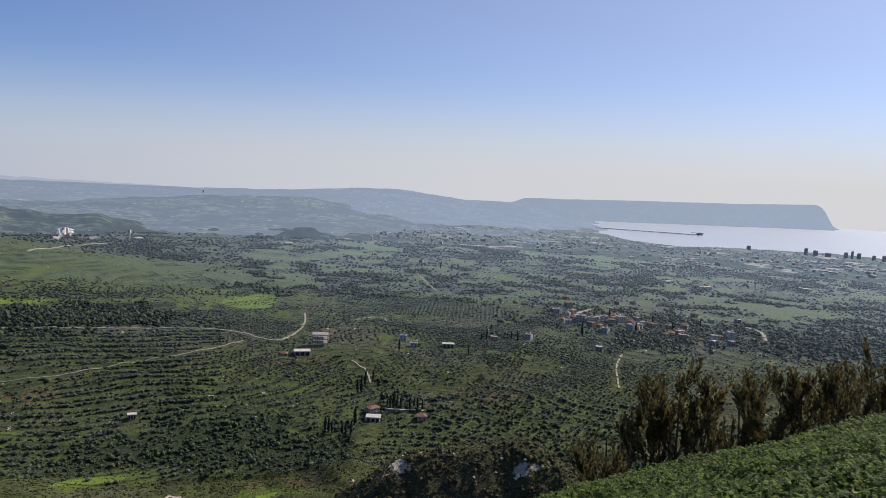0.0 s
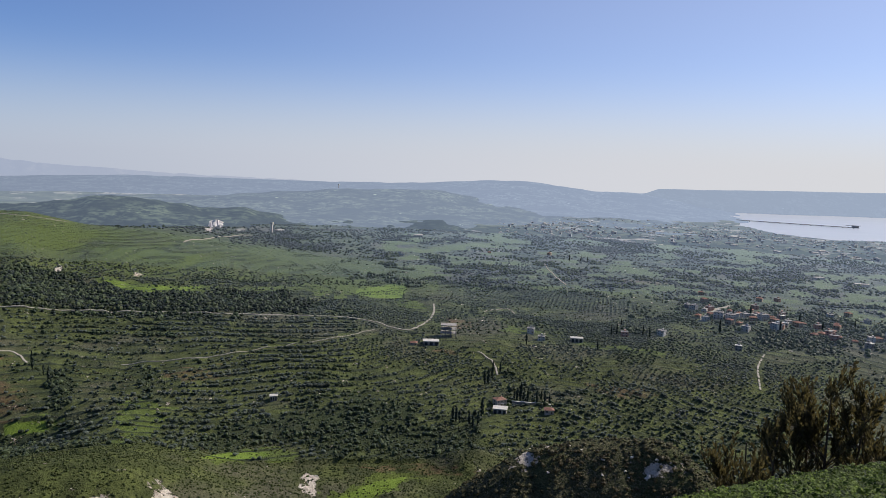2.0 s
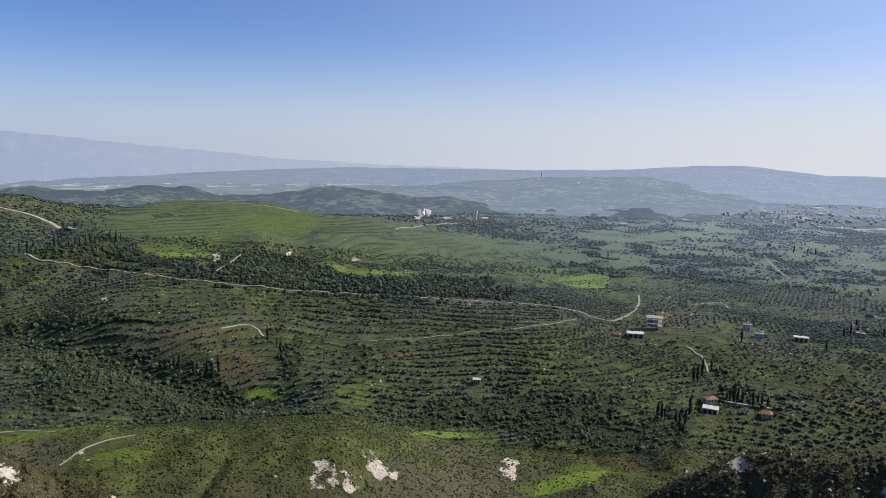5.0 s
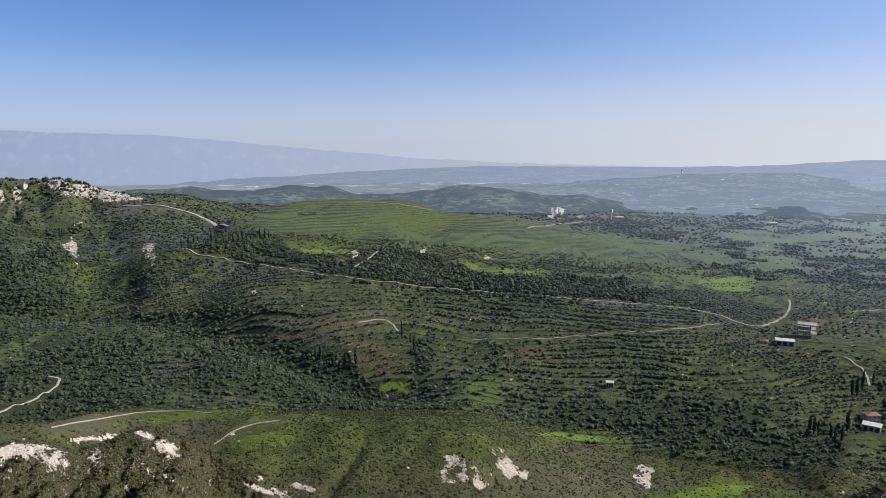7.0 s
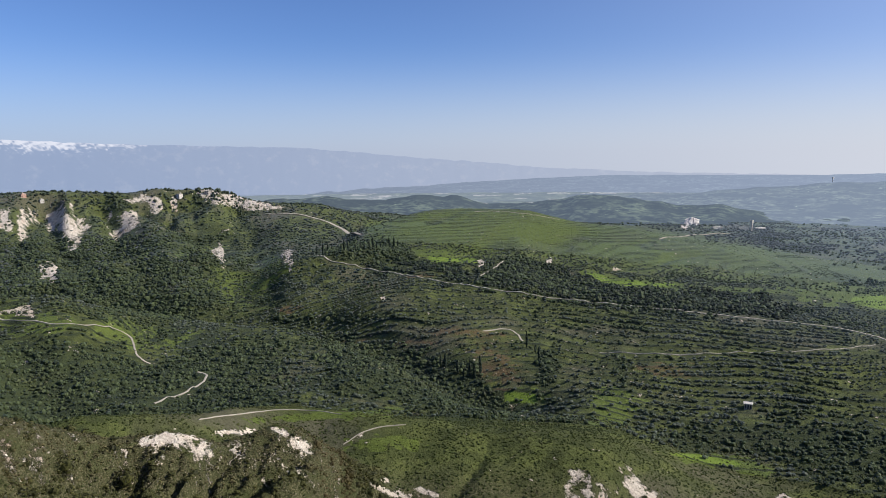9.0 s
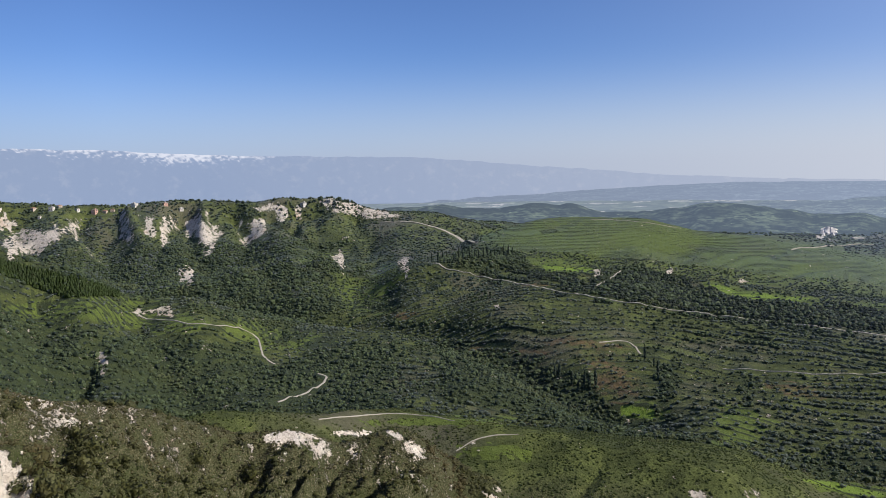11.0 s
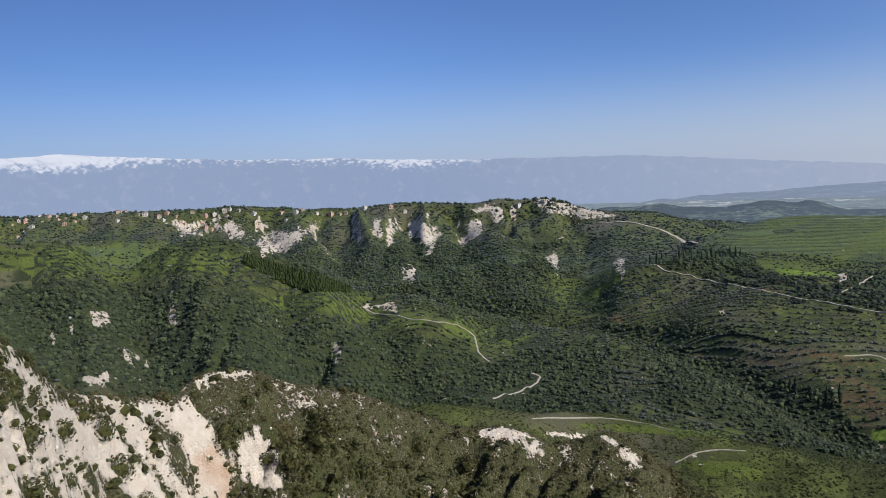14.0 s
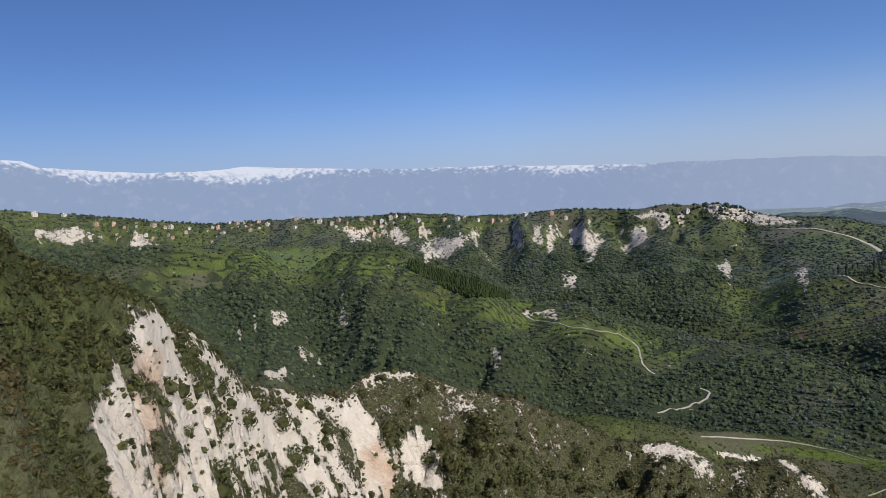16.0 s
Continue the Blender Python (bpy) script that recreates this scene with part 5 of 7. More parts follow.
for name, marks in ROADS.items():
    wide = {"valley_road": 1.5, "orchard_lane": 0.7, "hilltop_road": 4.6, "village_street": 3.1, "village_road": 3.1, "plateau_track": 2.2, "quarry_road": 3.0}.get(name, 1.1)
    if name in ("spur_track", "ridge_path"):
        wide = 0.35
    drape("road_" + name, marks, wide, "pale dusty country road through groves" if wide > 2 else "narrow pale dirt track on the hillside")

# ---- buildings ----
def part(name, bm, material, parent, label=""):
    me = bpy.data.meshes.new(name)
    bmesh.ops.recalc_face_normals(bm, faces=bm.faces)
    bm.to_mesh(me)
    bm.free()
    me.materials.append(material)
    ob = new(name, me)
    ob.parent = parent
    return tagged(ob, label) if label else ob


def box(x0, x1, y0, y1, z0, z1, bevel=0.0):
    bm = bmesh.new()
    bmesh.ops.create_cube(bm, size=1)
    for v in bm.verts:
        v.co = (x0 + (v.co.x + 0.5) * (x1 - x0), y0 + (v.co.y + 0.5) * (y1 - y0), z0 + (v.co.z + 0.5) * (z1 - z0))
    if bevel:
        bmesh.ops.bevel(bm, geom=list(bm.edges), offset=bevel, segments=1, affect="EDGES")
    return bm


def paint(name, a, b, scale=0.6, rough_value=0.85):
    s = Shade(name, rough_value, 0.2)
    c = s.mix(s.ramp(s.noise(scale, 4), 0.35, 0.7), a, b)
    s.colour(s.mix(s.ramp(s.noise(scale * 6, 3), 0.55, 0.75), c, tuple(v * 0.8 for v in a)))
    return s.m


WHITE = paint("white_plaster", (0.46, 0.44, 0.40), (0.64, 0.61, 0.56))
CREAM = paint("sand_plaster", (0.36, 0.30, 0.23), (0.50, 0.43, 0.34))
ROSE = paint("rose_plaster", (0.44, 0.27, 0.21), (0.56, 0.38, 0.30))
RAW = paint("bare_concrete", (0.26, 0.25, 0.23), (0.40, 0.38, 0.35))
TILE = paint("red_roof_tiles", (0.22, 0.11, 0.08), (0.34, 0.19, 0.14))
GLASS = Shade("window_glass", 0.15, 0.6).colour((0.03, 0.035, 0.045)).m
DOOR = paint("brown_door", (0.10, 0.06, 0.035), (0.18, 0.11, 0.07))


def house(w, d, storeys, wall, roof, label, parapet=True):
    """A house that stands on its origin, its front towards -y."""
    h = storeys * 3.0
    ob = new("house")
    tagged(ob, label, "house", "houses of the valley")
    part("wall", box(-w / 2, w / 2, -d / 2, d / 2, -2.5, h, 0.04), wall, ob)
    if roof == "hip":
        bm = bmesh.new()
        e, rise, in_ = 0.45, 1.7, min(w, d) * 0.5
        low = [bm.verts.new(p) for p in ((-w / 2 - e, -d / 2 - e, h), (w / 2 + e, -d / 2 - e, h), (w / 2 + e, d / 2 + e, h), (-w / 2 - e, d / 2 + e, h))]
        top = [bm.verts.new(p) for p in ((-max(w / 2 - in_, 0.3), 0, h + rise), (max(w / 2 - in_, 0.3), 0, h + rise))]
        for f in ((low[0], low[1], top[1], top[0]), (low[2], low[3], top[0], top[1]), (low[1], low[2], top[1]), (low[3], low[0], top[0]), tuple(low[::-1])):
            bm.faces.new(f)
        part("roof", bm, TILE, ob, "red tiled hip roof")
        part("chimney", box(w * 0.2, w * 0.2 + 0.6, 0.3, 0.9, h + 0.6, h + 2.2), wall, ob)
    else:
        part("roof", box(-w / 2 - 0.25, w / 2 + 0.25, -d / 2 - 0.25, d / 2 + 0.25, h + 0.004, h + 0.28, 0.03), RAW if wall is not RAW else WHITE, ob, "flat concrete roof slab")
        if parapet:
            part("stair_head", box(-w * 0.1, w * 0.18, d * 0.05, d * 0.35, h + 0.284, h + 2.4, 0.03), wall, ob)
            part("water_tank", box(w * 0.28, w * 0.28 + 1.2, d * 0.1, d * 0.1 + 1.2, h + 0.284, h + 1.5, 0.1), RAW, ob, "grey roof water tank")
    n = max(2, int(w / 3.2))
    for s_ in range(storeys):
        for k in range(n):
            cx = -w / 2 + (k + 0.5) * w / n
            if s_ == 0 and k == n // 2:
                part("door", box(cx - 0.55, cx + 0.55, -d / 2 - 0.06, -d / 2 + 0.1, 0, 2.1), DOOR, ob)
                continue
            pane = part("window", box(cx - 0.6, cx + 0.6, -d / 2 - 0.03, -d / 2 + 0.1, s_ * 3 + 0.9, s_ * 3 + 2.2), GLASS, ob)
            part("sill", box(cx - 0.75, cx + 0.75, -d / 2 - 0.16, -d / 2 + 0.02, s_ * 3 + 0.76, s_ * 3 + 0.896), WHITE, pane)
        for side in (-1, 1):
            x0 = side * w / 2
            part("window", box(min(x0 - side * 0.1, x0 + side * 0.03), max(x0 - side * 0.1, x0 + side * 0.03), -0.6, 0.6, s_ * 3 + 0.9, s_ * 3 + 2.2), GLASS, ob)
        if storeys > 1 and s_ > 0:
            part("balcony", box(-w * 0.25, w * 0.25, -d / 2 - 1.1, -d / 2 - 0.004, s_ * 3 - 0.15, s_ * 3 + 0.02), RAW, ob)
    return ob


def facing(p, spread=50, lift=0.0):
    """A pose at p that turns its front roughly to the lookout."""
    a = math.degrees(math.atan2(-p.x, p.y)) + random.uniform(-spread, spread)
    return pose(p.x, p.y, p.z + lift, 0, 0, a)


random.seed(11)
KINDS = [
    house(9, 8, 2, WHITE, "flat", "two-storey white plastered house with flat roof"),
    house(8, 7, 1, CREAM, "hip", "single-storey sand-coloured house with red tiled roof"),
    house(10, 8, 2, CREAM, "hip", "two-storey sand-coloured house with red hip roof"),
    house(8, 8, 2, RAW, "flat", "bare concrete house with flat roof"),
    house(9, 7, 2, ROSE, "flat", "rose-coloured house with flat roof"),
    house(12, 9, 3, WHITE, "flat", "three-storey white apartment house with balconies"),
]
BUILT, USED = [], set()


def settle(kind, p, spread=50, apart=9.0, size=1.0):
    """Stand a house of that kind at p, if there is room."""
    if min(((p - q).length for q in BUILT), default=99.0) < apart:
        return None
    BUILT.append(p)
    low = p.copy()
    m = facing(low, spread)
    if kind in USED:
        ob = copy_thing(KINDS[kind], m)
    else:
        USED.add(kind)
        ob = KINDS[kind]
        ob.matrix_basis = m
    ob.scale = (size, size, size)
    clear_road([Vector((p.x, p.y, 0))], 4)
    return ob


# farms in the valley: (bearing, dip, kind)
FARMS = [(12.3, -14.43, 1), (0.9, -18.98, 1), (5.0, -18.77, 2), (2.8, -12.92, 0), (1.9, -13.5, 0), (-4.6, -12.56, 4), (-7.4, -12.14, 0), (-13.0, -12.57, 3),
    (-10.0, -8.84, 2), (-10.5, -10.71, 0), (-12.2, -10.72, 2), (-14.1, -8.85, 2), (-15.3, -8.72, 4), (-15.1, -10.45, 1), (-18.8, -9.43, 0), (-19.9, -9.17, 2),
    (-21.1, -9.49, 0), (-23.0, -9.23, 3), (13.6, -7.38, 0), (6.5, -6.83, 1), (1.7, -6.72, 2)]
for b, dip, kind in FARMS:
    settle(kind, survey(b, dip), 40, 5, 0.62)
# the village in the valley
for _ in range(80):
    b = random.gauss(-15.5, 4.2)
    dip = random.gauss(-10.35 + 0.05 * (b + 15), 0.42)
    if -25.5 < b < -8.5:
        settle(random.choice((0, 1, 1, 2, 2, 3, 4, 5)), survey(b, dip), 90, 8, random.uniform(0.55, 0.75))
# houses along the skyline of the white hill
SKYLINE_HOUSES = [(116.3, 5), (114.5, 0), (111.4, 4), (108.7, 2), (106.2, 0), (104.1, 4), (102.7, 2), (94.9, 4), (93.1, 2), (92.2, 4), (90.8, 3), (89.7, 3),
    (88.6, 0), (84.9, 2), (83.8, 0), (82.7, 4), (81.5, 2), (80.0, 5), (77.9, 4), (76.8, 0), (67.7, 0), (65.7, 3), (96.4, 0), (98.2, 2), (100.4, 0), (86.5, 1)]
for b, kind in SKYLINE_HOUSES:
    d, z = crest_of(RIDGES["white_hill"][3], np.array([b]))
    d = float(d[0]) - 12
    x, y = -math.sin(radians(b)) * d, math.cos(radians(b)) * d
    settle(kind, Vector((x, y, float(height_at(x, y)) - 0.6)), 60, 6, random.uniform(0.5, 0.85))
for _ in range(46):
    b = random.choice((random.gauss(92.6, 2.3), random.gauss(109.5, 1.8), random.gauss(102.5, 1.6)))
    d, _z = crest_of(RIDGES["white_hill"][3], np.array([b]))
    d = float(d[0]) - random.uniform(4, 46)
    x, y = -math.sin(radians(b)) * d, math.cos(radians(b)) * d
    settle(random.choice((0, 1, 2, 2, 3, 4)), Vector((x, y, float(height_at(x, y)) - 0.4)), 70, 5, random.uniform(0.4, 0.62))
for b, dip, kind in [(95.5, -2.5, 2), (91.5, -2.6, 0), (88.5, -2.7, 4), (85.4, -2.8, 0), (107.5, -1.9, 0), (112.5, -1.3, 4), (82.0, -3.1, 1)]:
    settle(kind, survey(b, dip), 60, 6, 0.7)


def big_shed(p, w, d, h, label):
    ob = new("farm_shed")
    part("wall", box(-w / 2, w / 2, -d / 2, d / 2, -2.5, h, 0.05), RAW, ob)
    part("roof", box(-w / 2 - 0.4, w / 2 + 0.4, -d / 2 - 0.4, d / 2 + 0.4, h + 0.004, h + 0.4, 0.05), WHITE, ob, "pale flat roof")
    for k in range(3):
        part("opening", box(-w / 2 + (k + 0.2) * w / 3, -w / 2 + (k + 0.8) * w / 3, -d / 2 - 0.04, -d / 2 + 0.1, 0, 2.6), GLASS, ob)
    ob.matrix_basis = facing(p, 10)
    clear_road([Vector((p.x, p.y, 0))], 12)
    return tagged(ob, label, "shed")


big_shed(survey(10.9, -14.37), 11, 7, 3, "long farm building with a pale flat roof")
big_shed(survey(4.9, -19.4), 7, 5, 3, "small white farm shed beside the cypresses")
big_shed(survey(23.5, -18.76), 3.6, 3, 2.2, "grey stone hut in the groves")
big_shed(survey(-0.9, -13.35), 9, 5, 3, "low white farm shed beside groves")
shell = new("unfinished_building")
for k in range(3):
    part("floor_slab", box(-6, 6, -4.5, 4.5, k * 3.0 + 2.7, k * 3.0 + 2.95), RAW, shell)
    for i in range(4):
        for j in (-4.2, 0, 3.9):
            part("column", box(-5.8 + i * 3.75, -5.45 + i * 3.75, j, j + 0.35, k * 3.0 - (0.05 if k else 2.0), k * 3.0 + 2.698), RAW, shell)
shell.matrix_basis = facing(survey(9.5, -13.6), 20)
tagged(shell, "unfinished concrete frame of a three-storey building", "building")
clear_road([shell.matrix_basis.translation], 12)

# walls of a farm yard
yard = new("retaining_wall")
q = survey(3.2, -18.6)
part("masonry", box(-16, 16, -0.4, 0.4, -3, 1.6, 0.05), RAW, yard)
part("coping", box(-16.1, 16.1, -0.5, 0.5, 1.604, 1.8), WHITE, yard)
yard.matrix_basis = facing(q, 1)
tagged(yard, "grey stone retaining wall below a row of cypresses", "wall")


# ---- the far town ----
def far_height(b, r):
    i = int(np.clip((r - 1415) / (2620 - 1415) * 129, 0, 128))
    j = int(np.clip((b + 75) / 0.4, 0, FB.shape[1] - 1))
    return float(FZ[i, j])


FAR_WALL = paint("weathered_render", (0.46, 0.45, 0.44), (0.62, 0.61, 0.59), 0.1)


def block(w, d, h, label):
    ob = new("town_building")
    part("wall", box(-w / 2, w / 2, -d / 2, d / 2, -3, h), FAR_WALL, ob)
    part("roof", box(-w / 2 - 0.3, w / 2 + 0.3, -d / 2 - 0.3, d / 2 + 0.3, h + 0.01, h + 0.5), WHITE, ob)
    for k in range(int(h / 3.2)):
        part("window_band", box(-w * 0.3, w * 0.3, -d / 2 - 0.06, -d / 2 + 0.2, k * 3.2 + 1.2, k * 3.2 + 2.2), GLASS, ob)
    return tagged(ob, label, "building", "buildings of the far town")


BLOCKS = [block(5, 4.5, 3.8, "pale two-storey town building in haze"), block(4, 4, 2.2, "low pale town building in haze"), block(6, 5, 5.5, "pale apartment block in haze"),
    block(17, 7, 2.4, "long pale warehouse with a white roof")]
fresh = set()
far_roofs = []
for _ in range(1700):
    b = random.uniform(-33, 6)
    r = random.gauss(1950, 230) if b < -6 else random.gauss(1850, 250)
    edge_r = float(np.interp(-b, [-k[0] for k in COAST], [k[1] for k in COAST])) - 40
    if not 1480 < r < min(edge_r, 2350):
        continue
    kind = random.choice((0, 1, 1, 1, 1, 1, 1, 1, 1, 1, 2, 3))
    p = Vector((-math.sin(radians(b)) * r, math.cos(radians(b)) * r, far_height(b, r)))
    m = facing(p, 60)
    if kind in fresh and (r > 1930 or kind == 1):
        far_roofs.append((m, random.uniform(1.5, 3.2), random.uniform(1.2, 2.6)))
    elif kind in fresh:
        copy_thing(BLOCKS[kind], m)
    else:
        fresh.add(kind)
        BLOCKS[kind].matrix_basis = m


bm = bmesh.new()
for m, half, h in far_roofs:
    made = bmesh.ops.create_cube(bm, size=1, matrix=m @ Matrix.Translation((0, 0, h / 2 - 0.5)) @ Matrix.Diagonal((half * 2, half * 1.7, h + 1, 1)))
me = bpy.data.meshes.new("town_houses")
bm.to_mesh(me)
bm.free()
me.materials.append(FAR_WALL)
tagged(new("town_houses", me), "small pale houses of a hazy coastal town", "houses", kind="stuff")
for b, dip in ((26.3, -5.75), (23.3, -5.7), (12.3, -5.75), (-17.8, -6.8), (-27.2, -6.3), (-20.5, -6.95)):
    copy_thing(BLOCKS[3], facing(survey(b, dip), 60))


def quarry(b, r, w, h):
    """A pale cut face in a far hillside, with two benches and heaps before it."""
    x, y = -math.sin(radians(b)) * r, math.cos(radians(b)) * r
    p = Vector((x, y, float(height_at(x, y))))
    g = random.Random(4)
    ob = new("quarry")
    for k in range(3):
        bm = bmesh.new()
        n = 12
        low = [bm.verts.new((-w / 2 + w * i / n + g.uniform(-1, 1), k * 7 + g.uniform(-1.5, 1.5), k * h / 3 - (3 if k == 0 else 0))) for i in range(n + 1)]
        top = [bm.verts.new((v.co.x * 0.94, v.co.y + 4.5 + g.uniform(-1, 1), (k + 1) * h / 3 * (0.7 + 0.45 * math.sin(math.pi * (i + 0.5) / (n + 1))))) for i, v in enumerate(low)]
        rim = [bm.verts.new((v.co.x, v.co.y + 9, v.co.z - 0.5)) for v in top]
        for a, c in ((low, top), (top, rim)):
            for i in range(n):
                bm.faces.new((a[i], a[i + 1], c[i + 1], c[i]))
        part("cut_face" if k == 0 else "bench", bm, CHALK_FACE, ob)
    for k in range(3):
        bm = bmesh.new()
        bmesh.ops.create_cone(bm, cap_ends=True, segments=9, radius1=6 - k, radius2=0.8, depth=5, matrix=Matrix.Translation((-w * 0.3 + k * w * 0.28, -9 - 3 * k, 1.5)))
        part("spoil_heap", bm, CHALK_FACE, ob)
    ob.matrix_basis = facing(p, 0)
    return tagged(ob, "white quarry with benches cut in a far hillside", "quarry")


CHALK_FACE = paint("chalk_face", (0.55, 0.52, 0.48), (0.78, 0.74, 0.69), 0.2)
quarry(28.1, 1330, 26, 10)


def silo(p, rad, h, label):
    ob = new("silo")
    bm = bmesh.new()
    bmesh.ops.create_cone(bm, cap_ends=True, segments=16, radius1=rad, radius2=rad, depth=h + 4, matrix=Matrix.Translation((0, 0, h / 2 - 2)))
    part("shaft", bm, RAW, ob)
    bm = bmesh.new()
    bmesh.ops.create_cone(bm, cap_ends=True, segments=16, radius1=rad * 1.05, radius2=rad * 0.5, depth=2.5, matrix=Matrix.Translation((0, 0, h + 1.26)))
    part("cap", bm, RAW, ob)
    part("elevator", box(rad * 0.6, rad * 1.4, -rad * 0.5, rad * 0.5, -3, h * 1.15), RAW, ob)
    ob.matrix_basis = pose(p.x, p.y, p.z)
    return tagged(ob, label, "silo", "works on the shore")


for b, h, rad in [(-23.2, 20, 9), (-27.0, 34, 7), (-27.6, 26, 10), (-28.4, 18, 12), (-29.5, 30, 8), (-29.9, 40, 5), (-30.3, 32, 8), (-31.2, 26, 7), (-31.8, 30, 7)]:
    silo(Vector((-math.sin(radians(b)) * 2180, math.cos(radians(b)) * 2180, 2)), rad * 0.5, h * 0.45, "grey concrete works tower on the hazy shore")

jetty = new("jetty")
part("deck", box(-190, 190, -4, 4, 2, 4), RAW, jetty)
for k in range(12):
    part("pile", box(-180 + k * 32, -177 + k * 32, -2, 2, -4, 2.0), RAW, jetty)
part("loader", box(168, 188, -4, 4, 4, 9), RAW, jetty)
part("boom", box(150, 192, -1, 1, 9, 10.5), RAW, jetty)
jetty.matrix_basis = pose(-math.sin(radians(-16)) * 2720, math.cos(radians(-16)) * 2720, 0, 0, 0, -16 + 4)
tagged(jetty, "long grey loading jetty in the bay", "jetty")


def mast(p, h, wide, label):
    ob = new("mast")
    part("shaft", box(-wide / 2, wide / 2, -wide / 2, wide / 2, -3, h), WHITE, ob)
    part("head", box(-wide, wide, -wide, wide, h * 0.8, h * 0.8 + wide * 2), WHITE, ob)
    ob.matrix_basis = pose(p.x, p.y, p.z)
    return tagged(ob, label, "mast")


mast(survey(23.9, -5.85), 17, 2.2, "white concrete pylon beside the far road")
b = 18.8
mast(Vector((-math.sin(radians(b)) * 2500, math.cos(radians(b)) * 2500, 145 + 2500 * math.tan(radians(-2.12)))), 9, 2.2, "small hilltop tower in haze")


# ---- plants, near to far ----
# valley and far leaves carry a blue sheen that imitates haze
SCRUB = leaf_material("dark_scrub", (0.032, 0.036, 0.012), (0.115, 0.12, 0.038), (0.12, 0.095, 0.04), through_share=0.25)
OLIVE = leaf_material("olive_leaves", (0.105, 0.128, 0.10), (0.24, 0.28, 0.215), (0.12, 0.16, 0.08), through_share=0.55, haze_sheen=0.2)
FAR_OLIVE = leaf_material("far_olive_leaves", (0.085, 0.10, 0.09), (0.19, 0.215, 0.19), (0.09, 0.12, 0.07), through_share=0.5, haze_sheen=0.3)
FAR_WOOD = leaf_material("far_wood_leaves", (0.046, 0.067, 0.042), (0.127, 0.163, 0.086), (0.104, 0.132, 0.069), through_share=0.5, haze_sheen=0.35)
GROVE_WOOD = leaf_material("valley_wood_leaves", (0.047, 0.067, 0.036), (0.15, 0.196, 0.086), (0.134, 0.16, 0.068), through_share=0.5, haze_sheen=0.2)
SCARP_WOOD = leaf_material("scarp_wood_leaves", (0.024, 0.034, 0.02), (0.055, 0.07, 0.036), (0.045, 0.056, 0.03), through_share=0.4, haze_sheen=0.3)
HEATH = leaf_material("brown_heath", (0.085, 0.08, 0.042), (0.20, 0.185, 0.09), (0.16, 0.13, 0.07))
PLANTED = leaf_material("planted_conifer_leaves", (0.045, 0.075, 0.022), (0.085, 0.125, 0.035), (0.06, 0.09, 0.03))
BRUSH = leaf_material("green_brush", (0.034, 0.046, 0.015), (0.09, 0.112, 0.035), (0.105, 0.10, 0.04), 1.5, through_share=0.3)
SPUR_SHRUB = leaf_material("spur_shrub_leaves", (0.045, 0.064, 0.018), (0.10, 0.132, 0.036), (0.11, 0.125, 0.04), 1.5)
small = [clump(8, 100 + k, 0.7, 0.8) for k in range(6)]
light_crowns = [clump(12, 200 + k, 0.6, 0.85, 0.85, 4) for k in range(6)]
tiny = [nub(500 + k) for k in range(8)]
low_crowns = [clump(5, 520 + k, 0.6, 0.95) for k in range(8)]
VALLEY_BRUSH = leaf_material("valley_brush", (0.045, 0.06, 0.028), (0.105, 0.132, 0.055), (0.115, 0.115, 0.06), 1.5, through_share=0.5, haze_sheen=0.2)
thick = [clump(34, 400 + k, 0.42, 0.68, 0.9, 5) for k in range(6)]
fine_crowns = [clump(72, 440 + k, 0.3, 0.66, 0.9, 5) for k in range(6)]
thick_small = [clump(26, 420 + k, 0.42, 0.72, 0.85, 3) for k in range(6)]


def near_scrub(b0, b1, r0, r1, count, mean, shapes, little, label, tall_leaf, low_leaf, gaps=0.1, most=2.1):
    b, r = scatter(b0, b1, r0, r1, count)
    patch = rough(-np.sin(np.radians(b)) * r, np.cos(np.radians(b)) * r, 12, 95, 3)
    ch = (1 - at_grid(rock, b, r)) ** 1.6 * np.clip(patch * 3.0 - 0.5 + at_grid(brushy, b, r), gaps, 1) * (1 - 0.9 * at_grid(cap, b, r))
    b, r, x, y = keep(b, r, ch)
    size = rng.gamma(3.0, mean / 3, len(b)).clip(0.2, most)
    z = at_grid(GZ, b, r) + size * 0.25
    big = size > mean * 0.9
    strew("scrub", shapes, x[big], y[big], z[big], size[big], size[big] * rng.uniform(0.7, 1.15, big.sum()), tall_leaf, "dark evergreen scrub on " + label, "scrub")
    strew("brush", little, x[~big], y[~big], z[~big], size[~big], size[~big], low_leaf, "low green brush on " + label, "brush")


# tufts and small bushes that hold on in the white cliff
b, r = scatter(78, 113, 62, 215, 26000)
hold = np.clip((rough(b * 1.35 - at_grid(RISE, b, r), at_grid(RISE, b, r) * 0.5, 0.7, 87, 3) - 0.5) * 5, 0, 1)
b, r, x, y = keep(b, r, np.clip(at_grid(rock, b, r) * 2 - 0.6, 0, 1) * (0.015 + 0.8 * hold) * (1 - 0.7 * at_grid(stripes, b, r)))
size = (rng.gamma(2.0, 0.17, len(b)) * np.where(np.arange(len(b)) % 5 == 0, 3.4, 1.1)).clip(0.08, 1.7)
strew("cliff_tufts", thick_small, x, y, at_grid(GZ, b, r) + size * 0.3, size, size * 0.9, SCRUB, "small dark tufts clinging to the white cliff", "tufts")

# low tufts on the stony cap of the spur
b, r = scatter(52, 100, 130, 226, 34000)
b, r, x, y = keep(b, r, np.clip(at_grid(cap, b, r) * 1.5, 0, 1) * (1 - at_grid(stripes, b, r)))
size = rng.gamma(3.0, 0.08, len(b)).clip(0.1, 0.6)
